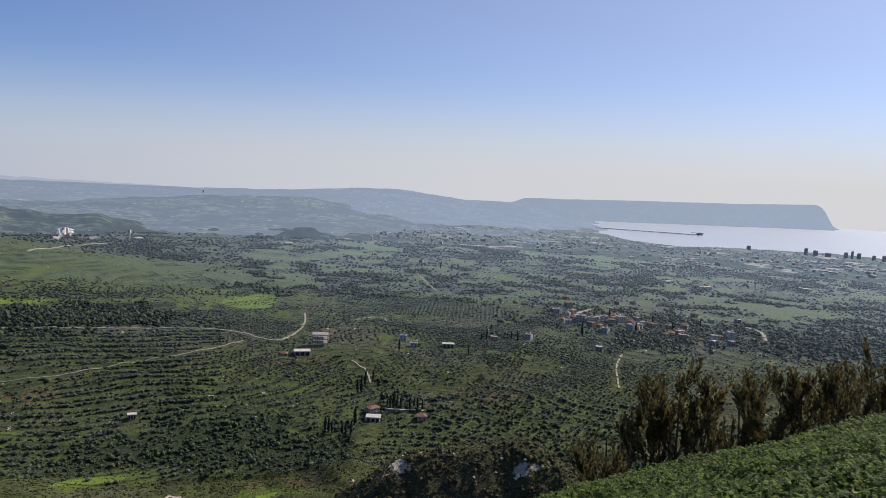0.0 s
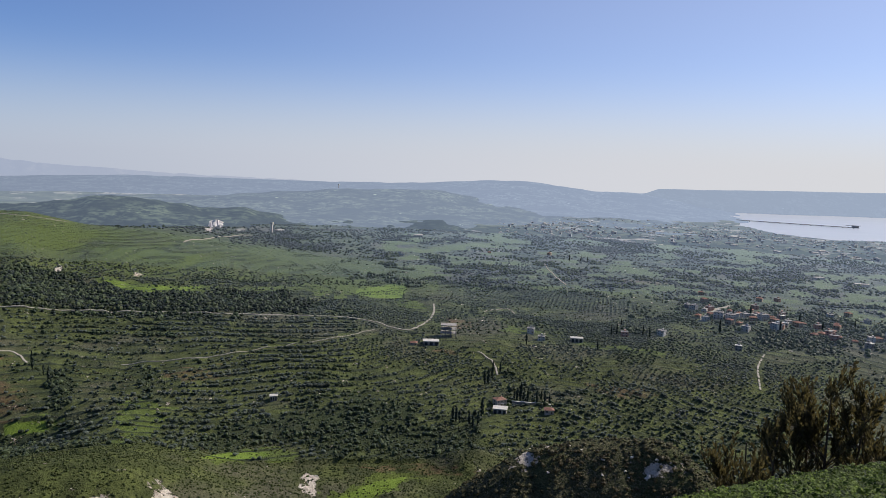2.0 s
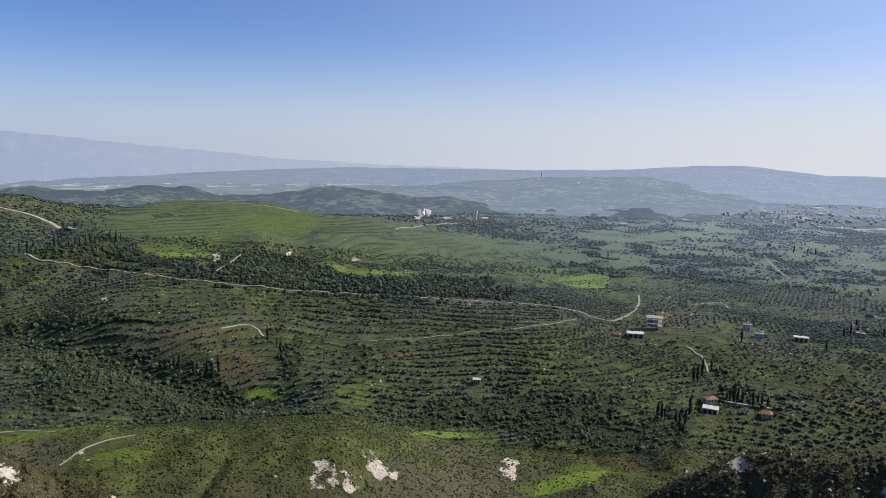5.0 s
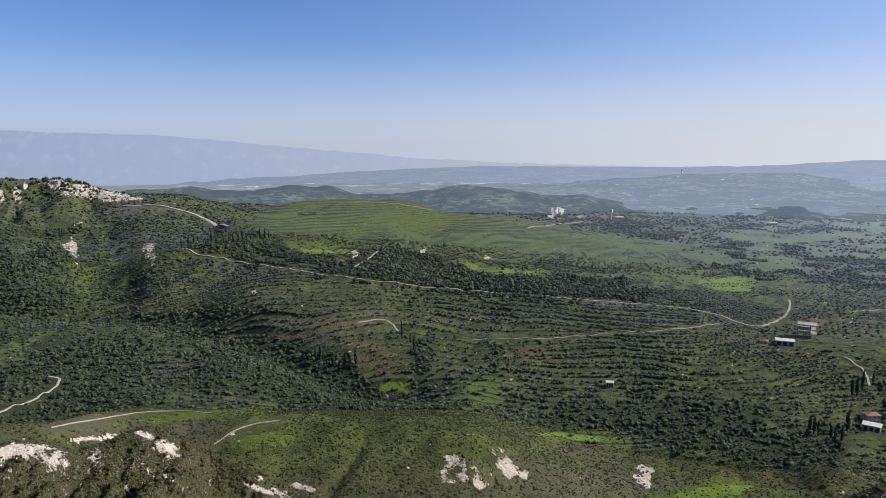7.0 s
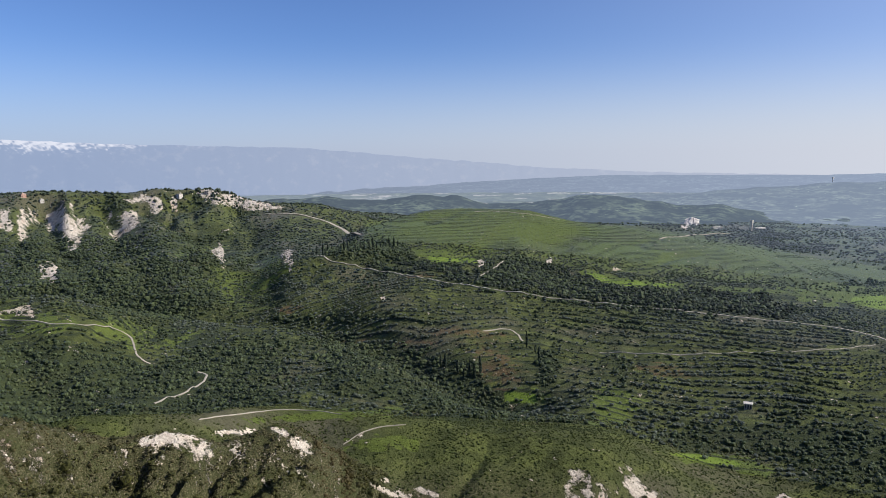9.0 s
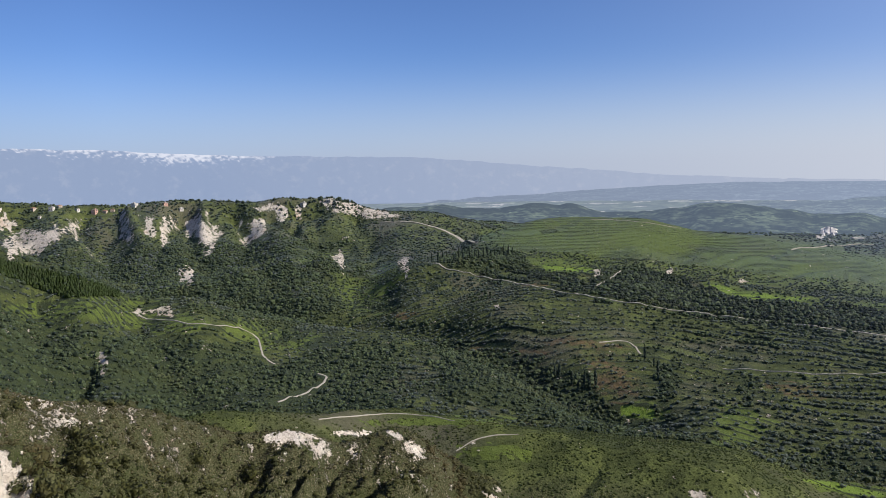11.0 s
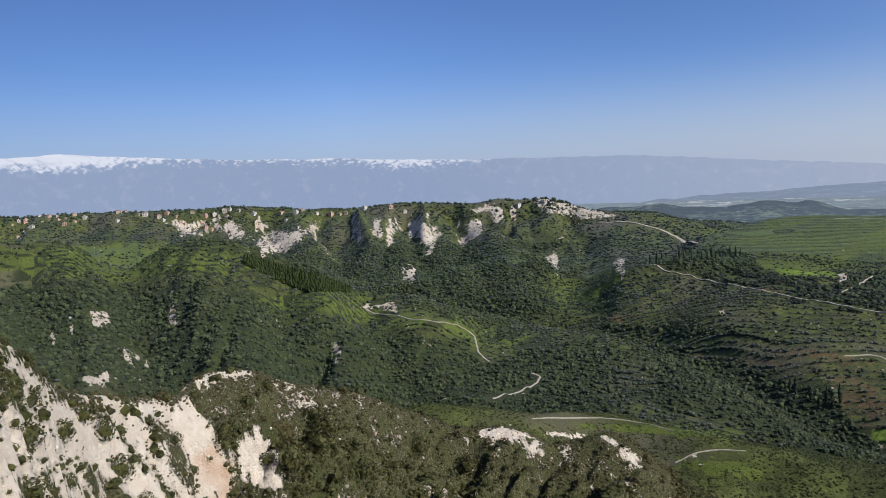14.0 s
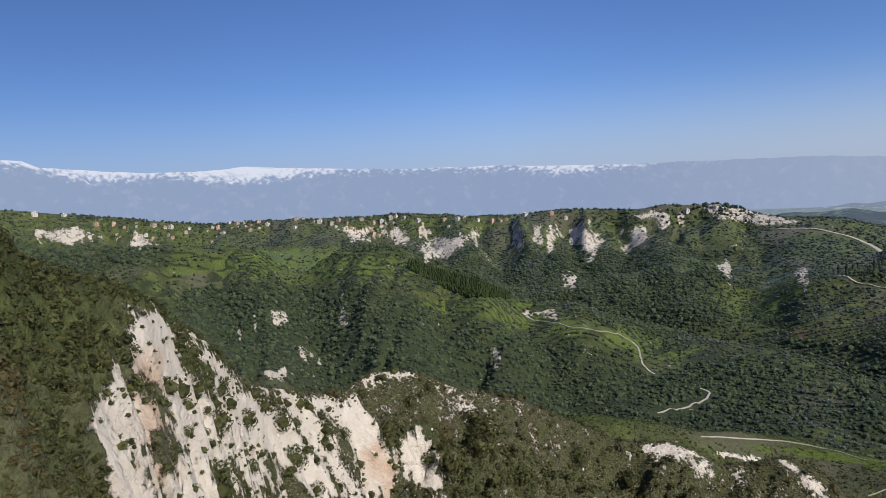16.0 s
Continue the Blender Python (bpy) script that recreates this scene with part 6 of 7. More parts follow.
strew("cap_tufts", tiny, x, y, at_grid(GZ, b, r) + size * 0.15, size, size * 0.8, HEATH, "tan and olive tufts on the stony crest", "tufts")

# scrub on the near spurs
near_scrub(98, 121, 45, 125, 12500, 0.46, fine_crowns, thick_small, "the slope above the white cliff", SCRUB, BRUSH, 0.6, 1.2)
near_scrub(52, 104, 110, 226, 38000, 0.58, thick, thick_small, "the crest of the white spur", SCRUB, BRUSH)
near_scrub(-24, 20, 100, 190, 17000, 0.32, thick_small, tiny, "the rocky hump below", HEATH, BRUSH)
b, r = scatter(1, 92, 212, 330, 38000)
b, r, x, y = keep(b, r, (1 - at_grid(rock, b, r)) * (1 - at_grid(meadow, b, r) * 0.7) * 0.6)
size = rng.uniform(0.2, 0.55, len(b))
strew("low_shrubs", tiny, x, y, at_grid(GZ, b, r) + size * 0.2, size, size * 0.9, SPUR_SHRUB, "low even shrubs covering the rounded spur", "shrubs")

# groves and woods of the valley
def snap_to_rows(b, r, lines=2):
    """Shift scattered places onto the rows that wind along the terraces."""
    x, y = -np.sin(np.radians(b)) * r, np.cos(np.radians(b)) * r
    p = row_phase(x, y)
    gx, gy = row_phase(x + 0.6, y) - p, row_phase(x, y + 0.6) - p
    gx, gy = gx / 0.6, gy / 0.6
    off = ((np.floor(p * lines) + 0.78 * lines % 1) / lines - p) / np.maximum(gx * gx + gy * gy, 0.004)
    off = off + rng.normal(0, 0.4, len(b))
    x, y = x + gx * off, y + gy * off
    return bearing_of(x, y)


b, r = scatter(-34, 121, 300, 800, 62000)
b, r = snap_to_rows(b, r)
gb, gr = rows_of(-40, 17, 430, 800, 4.1, 0.1)
in_grid = (b < 17) & (r > 430)
b, r = np.concatenate([b[~in_grid], gb]), np.concatenate([r[~in_grid], gr])
x0, y0 = -np.sin(np.radians(b)) * r, np.cos(np.radians(b)) * r
grove = rough(x0, y0, 80, 96, 3)
inside_land = (b > -41) & (b < 124) & (r > 300) & (r < 800)
bare = np.maximum(at_grid(rock, b, r), np.maximum(at_grid(meadow, b, r) * 0.92, at_grid(soil, b, r) * 0.3))
on_wood = at_grid(wood, b, r)
b, r, x, y = keep(b, r, (1 - bare) * (1 - on_wood) * np.clip(grove * 3.2 - 0.75, np.where(b < 17, 0.5, 0.2), 1) * inside_land)
size = rng.uniform(0.75, 1.45, len(b)) * np.where(b < 17, 0.85, 1.0)
z = at_grid(GZ, b, r) + size * 0.55
dark = (rough(x, y, 45, 97, 3) + (b > 62) * 0.12) > 0.62
close = r < 520
for near_part in (True, False):
    m = ~dark & (close == near_part)
    strew("olive_trees", light_crowns if near_part else low_crowns, x[m], y[m], z[m], size[m], size[m] * 0.85, OLIVE, "grey-green olive trees in terraced groves", "olive trees")
    m = dark & (close == near_part)
    strew("wood_trees", light_crowns if near_part else low_crowns, x[m], y[m], z[m], size[m] * 1.1, size[m] * 1.1, GROVE_WOOD, "dark evergreen trees along ravines and scarps", "trees")
b, r = scatter(-34, 121, 300, 1050, 255000)
b, r, x, y = keep(b, r, np.clip(at_grid(wood, b, r) * 1.3 - 0.25, 0, 0.95))
size = rng.gamma(5.0, 0.23, len(b)).clip(0.5, 2.4) * np.clip(r / 560, 0.62, 1.1)
tall = size * rng.uniform(0.85, 1.3, len(b))
for near_part in (True, False):
    m = (r < 390) == near_part
    strew("thicket", low_crowns if near_part else tiny, x[m], y[m], at_grid(GZ, b[m], r[m]) + size[m] * 0.5, size[m], tall[m], GROVE_WOOD, "dense dark thickets on steep slopes", "thicket")

# overgrown banks between the terraces
b, r = scatter(-34, 121, 300, 1000, 150000)
b, r, x, y = keep(b, r, np.clip(np.maximum(at_grid(steps, b, r) * 0.8, at_grid(terrace, b, r)) - 0.3, 0, 1) * (1 - at_grid(on_hill, b, r)) * np.clip(rough(-np.sin(np.radians(b)) * r, np.cos(np.radians(b)) * r, 35, 88, 3) * 3 - 0.9, 0.05, 0.8))
size = rng.uniform(0.4, 1.0, len(b))
strew("bank_bushes", tiny, x, y, at_grid(GZ, b, r) + size * 0.2, size, size * 0.9, VALLEY_BRUSH, "dark bushes along the banks of terraces", "bushes")

b, r = scatter(-34, 121, 300, 820, 26000)
b, r, x, y = keep(b, r, (1 - at_grid(meadow, b, r) * 0.9) * (1 - at_grid(rock, b, r)) * np.clip(rough(-np.sin(np.radians(b)) * r, np.cos(np.radians(b)) * r, 40, 94, 3) * 2 - 0.5, 0.1, 0.8))
size = rng.uniform(0.4, 1.1, len(b))
strew("bushes", tiny, x, y, at_grid(GZ, b, r) + size * 0.3, size, size * 0.9, VALLEY_BRUSH, "green bushes and weeds between the groves", "bushes")

# the steep wooded face of the scarp
b, r = scatter(12, 56, 585, 745, 40000)
b, r, x, y = keep(b, r, np.clip(at_grid(wood, b, r) * 2 - 0.4, 0, 0.3) * (np.abs(at_grid(RISE, b, r) + 10.6) < 1.9))
size = rng.uniform(0.7, 1.8, len(b))
strew("scarp_wood", small, x, y, at_grid(GZ, b, r) + size * 0.5, size, size * 1.15, SCARP_WOOD, "dense dark evergreen wood on a steep scarp", "wood")

# hedges and weeds along the terrace walls of the green hill
b, r = scatter(13, 55, 690, 1060, 60000)
x0, y0 = -np.sin(np.radians(b)) * r, np.cos(np.radians(b)) * r
u = np.mod((at_grid(GZ, b, r) + (rough(x0, y0, 90, 29, 2) - 0.5) * 6) / 2.1, 1)
b, r, x, y = keep(b, r, at_grid(on_hill, b, r).clip(0, 0.6) * ((u > 0.5) & (u < 0.98)) * np.clip(rough(x0, y0, 50, 90, 3) * 3 - 0.8, 0.1, 1))
size = rng.uniform(0.3, 0.8, len(b))
strew("terrace_hedges", tiny, x, y, at_grid(GZ, b, r) + size * 0.2, size, size * 0.9, FAR_WOOD, "low hedges and weeds along terrace walls", "hedges")

# trees between the houses along the crest of the white hill, and round the village
b = rng.uniform(63, 120, 1500)
d, _ = crest_of(RIDGES["white_hill"][3], b)
b, r, x, y = keep(b, d + rng.uniform(-34, 6, len(b)), np.clip(rough(b, b * 0, 2.2, 86, 2) * 3 - 0.9, 0.08, 1))
size = rng.uniform(0.8, 2.4, len(b))
strew("crest_trees", low_crowns, x, y, at_grid(GZ, b, r) + size * 0.7, size, size * rng.uniform(0.9, 1.5, len(b)), FAR_WOOD, "dark trees between the houses on the crest", "trees")
b, r = scatter(-29, -3, 640, 1000, 9000)
b, r, x, y = keep(b, r, np.clip(1.3 - np.abs(at_grid(RISE, b, r) + 10.3) / 0.9, 0, 0.6) * np.clip(1.3 - np.abs(b + 16) / 10, 0, 1) * (rough(b * 1.5, r / 40, 1.0, 85, 2) > 0.46))
size = rng.uniform(0.9, 2.2, len(b))
strew("village_trees", low_crowns, x, y, at_grid(GZ, b, r) + size * 0.6, size, size * 1.2, GROVE_WOOD, "dark garden trees between village houses", "trees")

# a planted block of young conifers on the middle spur
g, h = np.meshgrid(np.linspace(81.5, 89.5, 46), np.linspace(0, 1, 9))
dips = np.interp(g, [81.5, 84, 87, 89.5], [-9.0, -7.9, -6.9, -5.9]) - h * np.interp(g, [81.5, 85, 89.5], [0.35, 1.5, 0.7])
spots = [survey(float(p), float(q)) for p, q in zip(g.ravel(), dips.ravel())]
px, py = np.array([q.x for q in spots]) + rng.normal(0, 0.5, g.size), np.array([q.y for q in spots]) + rng.normal(0, 0.5, g.size)
spires = [clump(16, 640 + k, 0.55, 0.8, 1.0, 2) for k in range(3)]
spires = [(p * np.clip(1.15 - p[:, 2:3] * 0.75, 0.15, 1.6) * np.array([1, 1, 0]) + p * np.array([0, 0, 1]), f) for p, f in spires]
strew("plantation", spires, px, py, height_at(px, py) + 1.6, rng.uniform(0.8, 1.1, g.size), rng.uniform(1.9, 2.8, g.size), PLANTED, "rows of young dark green conifers on the spur", "conifers")

# the far slopes
b, r = scatter(-34, 121, 780, 1425, 66000)
x0, y0 = -np.sin(np.radians(b)) * r, np.cos(np.radians(b)) * r
clear = np.maximum(np.maximum(at_grid(rock, b, r), at_grid(meadow, b, r) * 1.6), at_grid(on_hill, b, r) * 1.3).clip(0, 1)
b, r, x, y = keep(b, r, (1 - clear) * np.clip(rough(x0, y0, 110, 98, 3) * 2.2 - 0.55, 0.05, 1) * 0.7)
size = rng.uniform(1.0, 2.3, len(b))
tone = rough(x, y, 70, 99, 3) > 0.47
z = at_grid(GZ, b, r) + size * 0.5
strew("far_groves", tiny, x[tone], y[tone], z[tone], size[tone], size[tone] * 0.8, FAR_OLIVE, "distant olive groves on the plain and hills", "olive trees")
strew("far_woods", tiny, x[~tone], y[~tone], z[~tone], size[~tone], size[~tone], FAR_WOOD, "distant dark woods on the hills", "trees")

# planted groves on the plain past the village
b, r = rows_of(-40, 24, 790, 1425, 6.2, 0.16)
x0, y0 = -np.sin(np.radians(b)) * r, np.cos(np.radians(b)) * r
open_land = np.maximum(at_grid(meadow, b, r) * 1.3, at_grid(on_hill, b, r) * 1.6).clip(0, 1)
b, r, x, y = keep(b, r, (1 - open_land) * np.clip(rough(x0, y0, 75, 89, 3) * 5 - 1.6, 0.1, 1))
size = rng.uniform(1.0, 1.7, len(b))
strew("plain_groves", tiny, x, y, at_grid(GZ, b, r) + size * 0.5, size, size * 0.9, FAR_OLIVE, "olive groves in rows on the coastal plain", "olive trees")

# close scrub on the flanks of the white hill and the knoll before it
b, r = scatter(52, 121, 640, 1240, 32000)
b, r, x, y = keep(b, r, (1 - at_grid(rock, b, r)) ** 2 * (1 - at_grid(meadow, b, r) * 0.9) * np.clip(rough(-np.sin(np.radians(b)) * r, np.cos(np.radians(b)) * r, 45, 92, 3) * 2.4 - 0.5, 0.15, 1))
size = rng.uniform(0.8, 2.0, len(b))
strew("hill_scrub", tiny, x, y, at_grid(GZ, b, r) + size * 0.3, size, size * 0.9, FAR_WOOD, "close dark scrub on the flanks of the white hill", "scrub")


# ---- cypresses ----
CYPRESS = leaf_material("cypress_leaves", (0.016, 0.028, 0.015), (0.034, 0.052, 0.026), (0.025, 0.04, 0.02), 1.2, 0.1, 0.1)
BARK = paint("brown_bark", (0.06, 0.045, 0.03), (0.12, 0.09, 0.065), 3.0)


def tube(bm, a, b, r0, r1, sides=6):
    """A tapered limb from a to b."""
    a, b = Vector(a), Vector(b)
    turn = (b - a).to_track_quat("Z", "Y").to_matrix()
    rings = []
    for p, rad in ((a, r0), (b, r1)):
        rings.append([bm.verts.new(p + turn @ Vector((math.cos(k * 6.2832 / sides) * rad, math.sin(k * 6.2832 / sides) * rad, 0))) for k in range(sides)])
    for k in range(sides):
        bm.faces.new((rings[0][k], rings[0][(k + 1) % sides], rings[1][(k + 1) % sides], rings[1][k]))
    bm.faces.new(rings[1])
    return bm


def cypress(h, wide, seed):
    g = random.Random(seed)
    ob = new("cypress_tree")
    part("trunk", tube(bmesh.new(), (0, 0, -1), (0, 0, h * 0.5), 0.22, 0.08), BARK, ob)
    bm = bmesh.new()
    for k in range(46):
        u = (k + 0.5) / 46
        girth = wide * (math.sin(min(u * 1.25 + 0.12, 1.0) * math.pi / 2) if u < 0.5 else 1) * (1 - max(0, u - 0.35) / 0.68) ** 0.75
        a = g.uniform(0, 6.28)
        o = girth * g.uniform(0.25, 0.65)
        m = Matrix.Translation((math.cos(a) * o, math.sin(a) * o, 0.6 + u * (h - 0.8))) @ Matrix.Diagonal((girth * 0.5 + 0.12, girth * 0.5 + 0.12, h * 0.075, 1))
        made = bmesh.ops.create_icosphere(bm, subdivisions=1, radius=1, matrix=m)
        for v in made["verts"]:
            v.co += Vector((g.uniform(-1, 1), g.uniform(-1, 1), g.uniform(-1, 1))) * 0.14
    part("crown", bm, CYPRESS, ob)
    return tagged(ob, "tall slender dark green cypress among olive groves", "cypress", "cypresses of the valley")


SPIRES = [cypress(9.5, 1.15, 1), cypress(11.5, 1.3, 2), cypress(7.5, 1.1, 3)]
CYPRESSES = [(8.8, -20.1), (8.5, -20.1), (8.2, -20.2), (7.4, -20.3), (7.1, -20.5), (6.7, -20.3), (6.4, -19.7), (6.3, -17.1), (6.0, -17.1), (5.7, -16.6), (5.1, -16.2), (3.8, -18.1),
    (3.6, -18.3), (3.3, -18.2), (3.0, -18.0), (2.7, -18.3), (1.9, -18.3), (1.6, -18.0), (1.3, -18.1), (0.9, -18.1), (3.1, -13.8), (-2.6, -13.7), (-3.6, -12.5), (-4.0, -12.4),
    (-4.3, -11.6), (-6.0, -12.3), (-6.5, -12.4), (-11.6, -11.4), (-15.7, -10.8), (-18.4, -10.2), (40.6, -15.3), (39.9, -15.8), (39.6, -16.4), (47.7, -16.8), (47.3, -17.0),
    (46.3, -17.5), (45.8, -17.7), (45.3, -17.5), (44.9, -17.7), (44.4, -17.5)]
SPUR_CYPRESSES = [(57.6, -7.75), (57.1, -7.8), (56.7, -7.6), (56.4, -7.5), (55.8, -7.8), (55.4, -7.6), (55.1, -7.5), (54.5, -7.6), (54.1, -7.5), (53.8, -7.5), (53.4, -7.45), (53.1, -7.4),
    (52.8, -7.45), (52.5, -7.4), (52.1, -7.35), (51.8, -7.3), (51.4, -7.35), (51.1, -7.3), (0.1, -6.95), (-0.8, -6.9), (-1.3, -6.95), (-12.4, -10.3), (-13.6, -9.7), (-16.9, -9.9), (-20.4, -9.8)]
done = set()
random.seed(5)
for i, (b, dip) in enumerate(CYPRESSES + SPUR_CYPRESSES):
    p = survey(b, dip - 0.15)
    k = random.randrange(3)
    m = pose(p.x, p.y, p.z - 0.2, random.uniform(-2, 2), random.uniform(-2, 2), random.uniform(0, 360))
    if k in done:
        tree = copy_thing(SPIRES[k], m)
    else:
        done.add(k)
        tree = SPIRES[k]
        tree.matrix_basis = m
    f = random.uniform(0.75, 1.15)
    tree.scale = (f, f, f * random.uniform(0.9, 1.1))

# ---- bushes and weeds at the lookout ----
NEEDLE = leaf_material("bush_needles", (0.05, 0.045, 0.02), (0.17, 0.14, 0.055), (0.17, 0.105, 0.055), 3.0, 0.45, 0.05)


def feather_bush(h, seed):
    """A young conifer: bare lower limbs and upright feathery sprays."""
    g = random.Random(seed)
    ob = new("conifer_bush")
    wood_bm, leaf_bm = bmesh.new(), bmesh.new()
    lean = Vector((g.uniform(-0.1, 0.1), g.uniform(-0.1, 0.1), 1))
    tube(wood_bm, (0, 0, -1.2), lean * h * 0.85, 0.09, 0.02)

    def spray(at, way, length):
        n = 9
        for k in range(n):
            u = (k + 1) / n
            root = at + way * length * u
            for _ in range(2):
                out = (way * 0.7 + Vector((g.uniform(-1, 1), g.uniform(-1, 1), g.uniform(-0.3, 0.9))) * 0.8).normalized()
                tip = root + out * g.uniform(0.16, 0.34) * (1.15 - u * 0.5)
                side = out.cross(Vector((g.uniform(-1, 1), g.uniform(-1, 1), g.uniform(-1, 1)))).normalized() * g.uniform(0.025, 0.055)
                mid = (root + tip) / 2
                leaf_bm.faces.new([leaf_bm.verts.new(q) for q in (root, mid + side, tip, mid - side)])

    for k in range(int(11 * h / 4)):
        u = g.uniform(0.08, 0.98)
        a = g.uniform(0, 6.28)
        start = lean * h * 0.85 * u
        out = Vector((math.cos(a), math.sin(a), g.uniform(0.5, 1.1))).normalized()
        reach = h * (0.42 * (1 - u) + 0.12) * g.uniform(0.7, 1.2)
        end = start + out * reach
        tube(wood_bm, start, end, 0.03, 0.008, 4)
        for j in range(6):
            v = 0.3 + 0.7 * j / 5
            spray(start + out * reach * v, (out * 0.5 + Vector((g.uniform(-0.5, 0.5), g.uniform(-0.5, 0.5), 0.9))).normalized(), g.uniform(0.4, 0.95))
    part("trunk", wood_bm, BARK, ob, "bare brown stem and limbs")
    part("foliage", leaf_bm, NEEDLE, ob)
    return tagged(ob, "dark feathery young conifer at the meadow edge", "bush", "bushes below the lookout")


random.seed(21)
SHAPES = [feather_bush(4.6, 1), feather_bush(3.8, 2), feather_bush(5.2, 3), feather_bush(3.0, 4)]
# (bearing, distance, dip of the top, shape)
BUSHES = [(-13.2, 21, -18.4, 3), (-14.6, 21, -18.0, 3), (-16.0, 20, -17.2, 1), (-17.3, 20.5, -15.3, 0), (-18.6, 21, -14.0, 0), (-19.6, 20, -12.4, 2), (-20.8, 20.5, -14.4, 1),
    (-22.0, 21, -14.9, 1), (-23.3, 20, -15.0, 3), (-24.4, 19.5, -14.2, 1), (-25.3, 20, -13.0, 0), (-26.2, 19, -11.8, 2), (-27.4, 19.5, -13.0, 1), (-28.4, 19, -12.2, 0),
    (-29.5, 19, -12.4, 1), (-30.4, 18.5, -11.2, 0), (-31.2, 18, -10.6, 2), (-32.2, 17.5, -9.2, 2), (-33.4, 17, -8.4, 2), (-34.8, 17, -8.6, 0), (-36.4, 17, -8.0, 2)]
done = set()
for b, d, dip, k in BUSHES:
    x, y = -math.sin(radians(b)) * d, math.cos(radians(b)) * d
    z = float(height_at(x, y))
    tall = EYE.z + d * math.tan(radians(dip)) - z
    m = pose(x, y, z, 0, 0, random.uniform(0, 360))
    if k in done:
        bush = copy_thing(SHAPES[k], m)
    else:
        done.add(k)
        bush = SHAPES[k]
        bush.matrix_basis = m
    f = tall / (4.6, 3.8, 5.2, 3.0)[k]
    bush.scale = (f * 0.66 + 0.1, f * 0.66 + 0.1, f)

WEED = leaf_material("weed_leaves", (0.018, 0.045, 0.005), (0.19, 0.29, 0.035), (0.19, 0.22, 0.04), 5.0, 0.45, 0.0, 0.72)
g = np.random.default_rng(33)
n = 64000
wb, wr = g.uniform(-46, 6, n), np.sqrt(g.uniform(3.5 ** 2, 16.5 ** 2, n))
wx, wy = -np.sin(np.radians(wb)) * wr, np.cos(np.radians(wb)) * wr
tuft = rough(wx, wy, 1.3, 77, 3)
wz = at_grid(GZ, wb, wr) + tuft * 0.26 - 0.10 + g.uniform(-0.05, 0.07, n)
a, up, long = g.uniform(0, 6.28, n), g.uniform(0.0, 1.1, n), g.uniform(0.035, 0.115, n)
fx, fy, fz = np.cos(a) * np.cos(up), np.sin(a) * np.cos(up), np.sin(up)
sx, sy = -np.sin(a), np.cos(a)
root = np.stack([wx, wy, wz], -1)
fwd = np.stack([fx, fy, fz], -1) * long[:, None]
side = np.stack([sx, sy, g.uniform(-0.4, 0.4, n)], -1) * (long * g.uniform(0.22, 0.4, n))[:, None]
drop = np.stack([fx, fy, fz - 0.9], -1) * (long * 0.8)[:, None]
v = np.stack([root, root + fwd * 0.6 + side, root + fwd * 0.6 - side, root + fwd * 0.6 + drop], 1).reshape(-1, 3)
k4 = np.arange(n)[:, None] * 4
tri = np.concatenate([k4 + np.array([[0, 1, 2]]), k4 + np.array([[1, 3, 2]])], 1).reshape(-1, 3)
me = bpy.data.meshes.new("weeds")
me.vertices.add(len(v))
me.vertices.foreach_set("co", v.astype(np.float32).ravel())
me.loops.add(tri.size)
me.loops.foreach_set("vertex_index", tri.ravel().astype(np.int32))
me.polygons.add(len(tri))
me.polygons.foreach_set("loop_start", np.arange(0, tri.size, 3, dtype=np.int32))
me.update(calc_edges=True)
me.materials.append(WEED)
tagged(new("weeds", me), "lush green broad-leaved weeds on the lookout slope", "weeds", kind="stuff")


# ---- single shrubs and boulders on the white cliff ----
def shrub(seed):
    p, f = clump(320, seed, 0.19, 0.55, 0.95, 6)
    ob = new("shrub")
    bm = bmesh.new()
    vs = [bm.verts.new(q) for q in p]
    for t in f:
        bm.faces.new([vs[i] for i in t])
    me = bpy.data.meshes.new("foliage")
    bm.to_mesh(me)
    bm.free()
    me.shade_flat()
    me.materials.append(SCRUB)
    leaf = new("foliage", me)
    leaf.parent = ob
    part("stem", tube(bmesh.new(), (0, 0, -1.3), (0.05, 0, 0.1), 0.12, 0.06), BARK, ob)
    return tagged(ob, "rounded dark evergreen shrub on the white cliff", "shrub", "shrubs on the cliff")


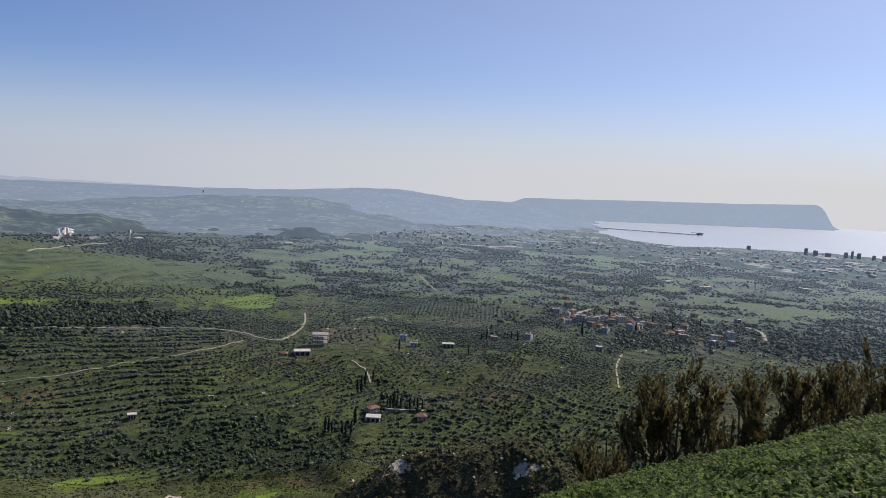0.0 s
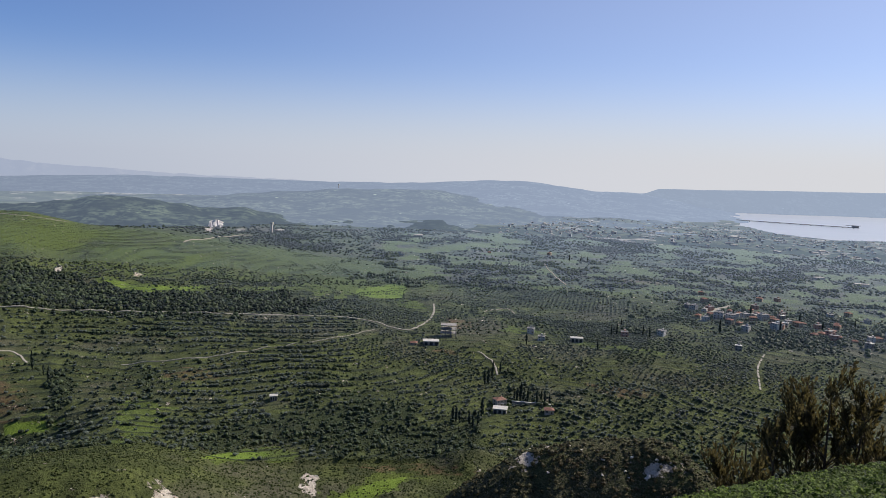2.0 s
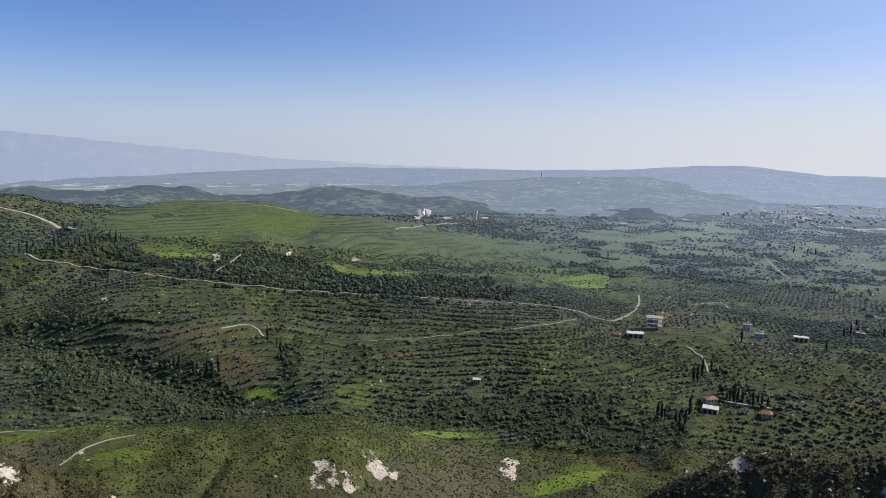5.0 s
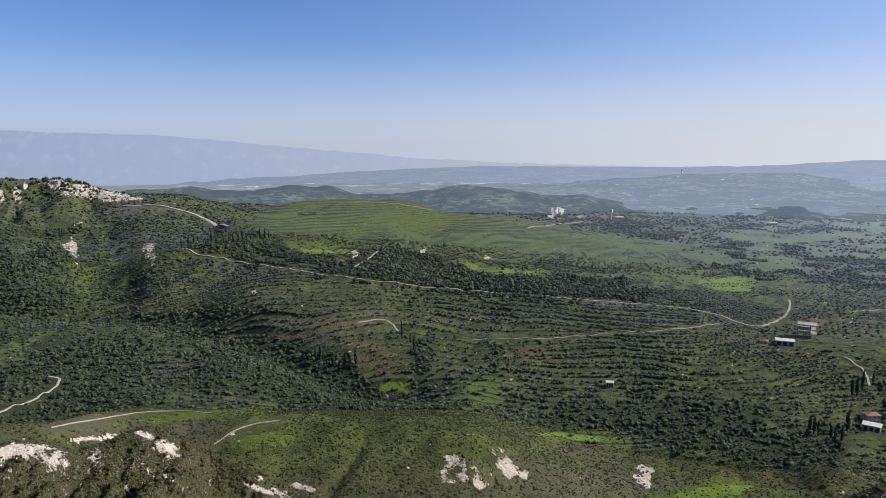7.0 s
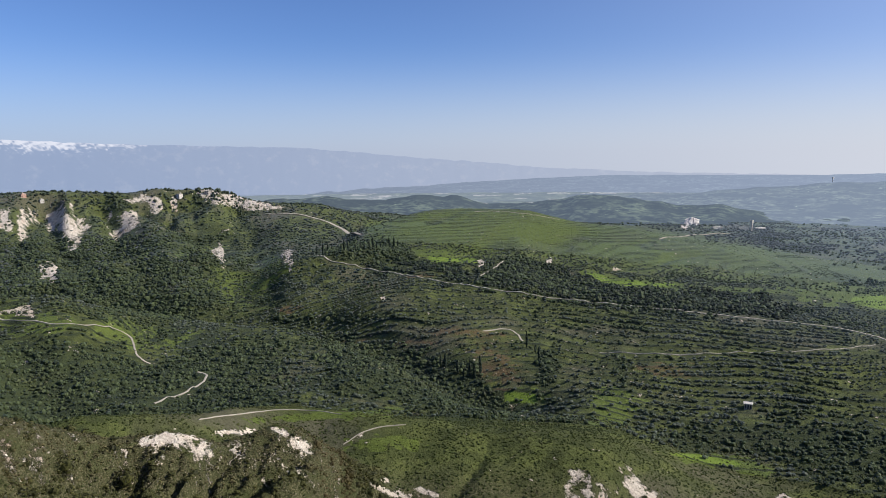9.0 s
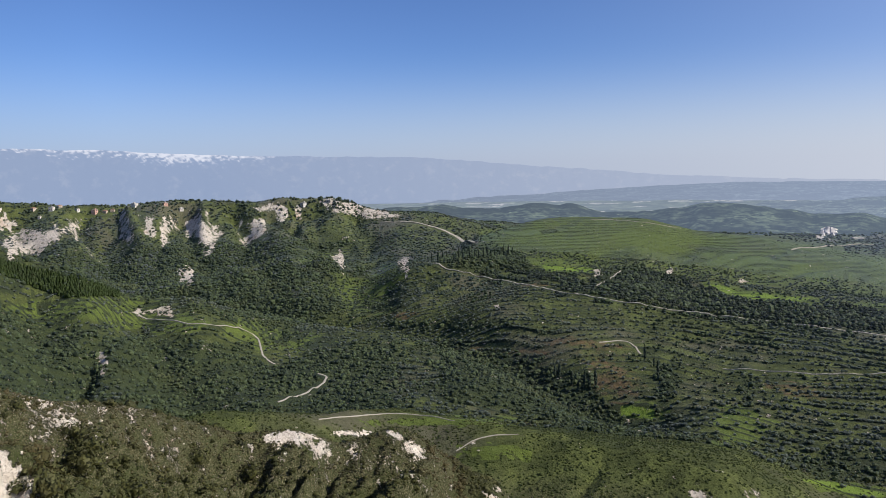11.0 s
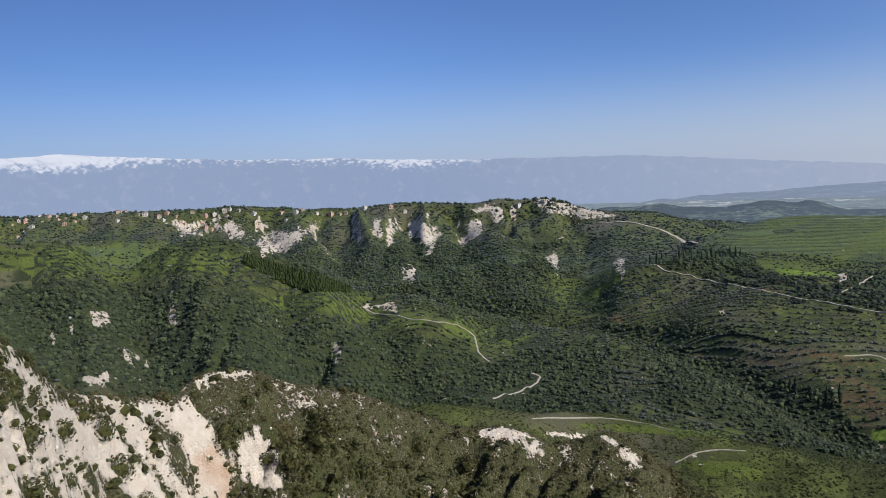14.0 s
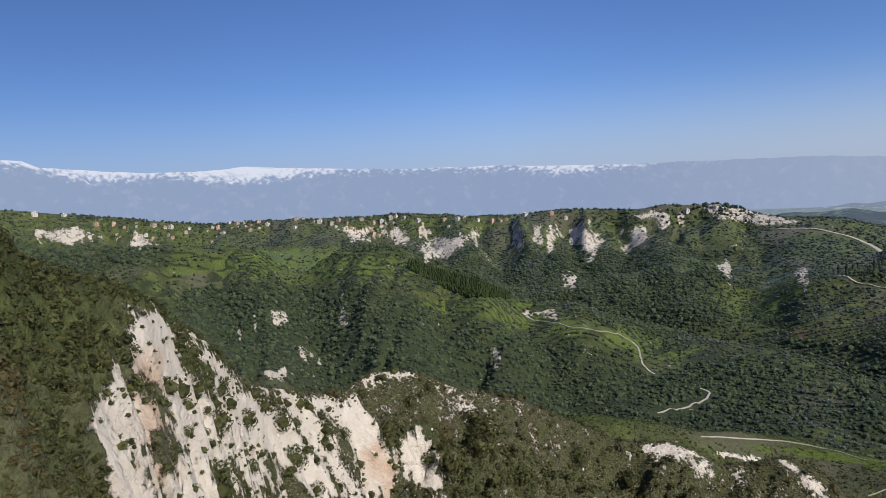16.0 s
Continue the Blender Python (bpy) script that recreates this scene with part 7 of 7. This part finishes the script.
# (bearing, dip, radius as a share of its distance)
CLIFF_SHRUBS = [(105.5, -17.1, 0.019), (106.7, -14.2, 0.0135), (104.9, -14.4, 0.012), (103.3, -17.1, 0.0143), (107.7, -17.2, 0.0087), (101.8, -16.2, 0.016), (100.6, -17.6, 0.016),
    (92.1, -20.0, 0.016), (94.1, -16.1, 0.007), (110.1, -13.6, 0.007), (99.7, -20.4, 0.0175), (103.2, -20.5, 0.011), (105.4, -20.7, 0.022), (98.3, -22.8, 0.0127), (90.2, -17.1, 0.0095),
    (108.9, -15.7, 0.006), (106.7, -12.5, 0.0095), (110.8, -10.6, 0.007), (95.7, -19.0, 0.0095), (84.1, -19.8, 0.022), (87.1, -21.8, 0.025), (88.5, -16.1, 0.0095), (92.3, -19.0, 0.011),
    (85.1, -18.6, 0.015), (84.7, -20.7, 0.02), (89.0, -21.5, 0.013), (81.2, -23.2, 0.02), (76.6, -21.7, 0.015), (72.6, -23.3, 0.015)]
ROUND = [shrub(900 + k) for k in range(4)]
done = set()
for b, dip, share in CLIFF_SHRUBS:
    p = survey(b, dip - share * 20)
    k = random.randrange(4)
    f = share * math.hypot(p.x, p.y)
    m = pose(p.x, p.y, p.z + f * 0.55, 0, 0, random.uniform(0, 360))
    if k in done:
        ob = copy_thing(ROUND[k], m)
    else:
        done.add(k)
        ob = ROUND[k]
        ob.matrix_basis = m
    ob.scale = (f, f, f * random.uniform(0.9, 1.25))

CHALK = paint("chalk_boulder", (0.52, 0.46, 0.38), (0.74, 0.68, 0.59), 1.5)


def boulder(seed):
    g = random.Random(seed)
    bm = bmesh.new()
    bmesh.ops.create_icosphere(bm, subdivisions=2, radius=1)
    for v in bm.verts:
        v.co *= 0.75 + 0.5 * noise.noise(v.co * 1.4 + Vector((seed, 0, 0))) + g.uniform(-0.05, 0.05)
        v.co.z *= 0.7
    bmesh.ops.recalc_face_normals(bm, faces=bm.faces)
    me = bpy.data.meshes.new("boulder")
    bm.to_mesh(me)
    bm.free()
    me.shade_flat()
    me.materials.append(CHALK)
    return tagged(new("boulder", me), "pale angular limestone boulder on the slope", "boulder", "boulders on the slopes")


STONES = [boulder(k) for k in range(4)]
done = set()
for k in range(46):
    if k < 30:
        p = survey(random.uniform(64, 106), random.uniform(-22, -16))
    else:
        p = survey(random.uniform(-9, 6), random.uniform(-23.5, -21))
    i = random.randrange(4)
    f = random.uniform(0.25, 0.7)
    m = pose(p.x, p.y, p.z + f * 0.1, random.uniform(-20, 20), random.uniform(-20, 20), random.uniform(0, 360))
    if i in done:
        ob = copy_thing(STONES[i], m)
    else:
        done.add(i)
        ob = STONES[i]
        ob.matrix_basis = m
    ob.scale = (f, f, f)
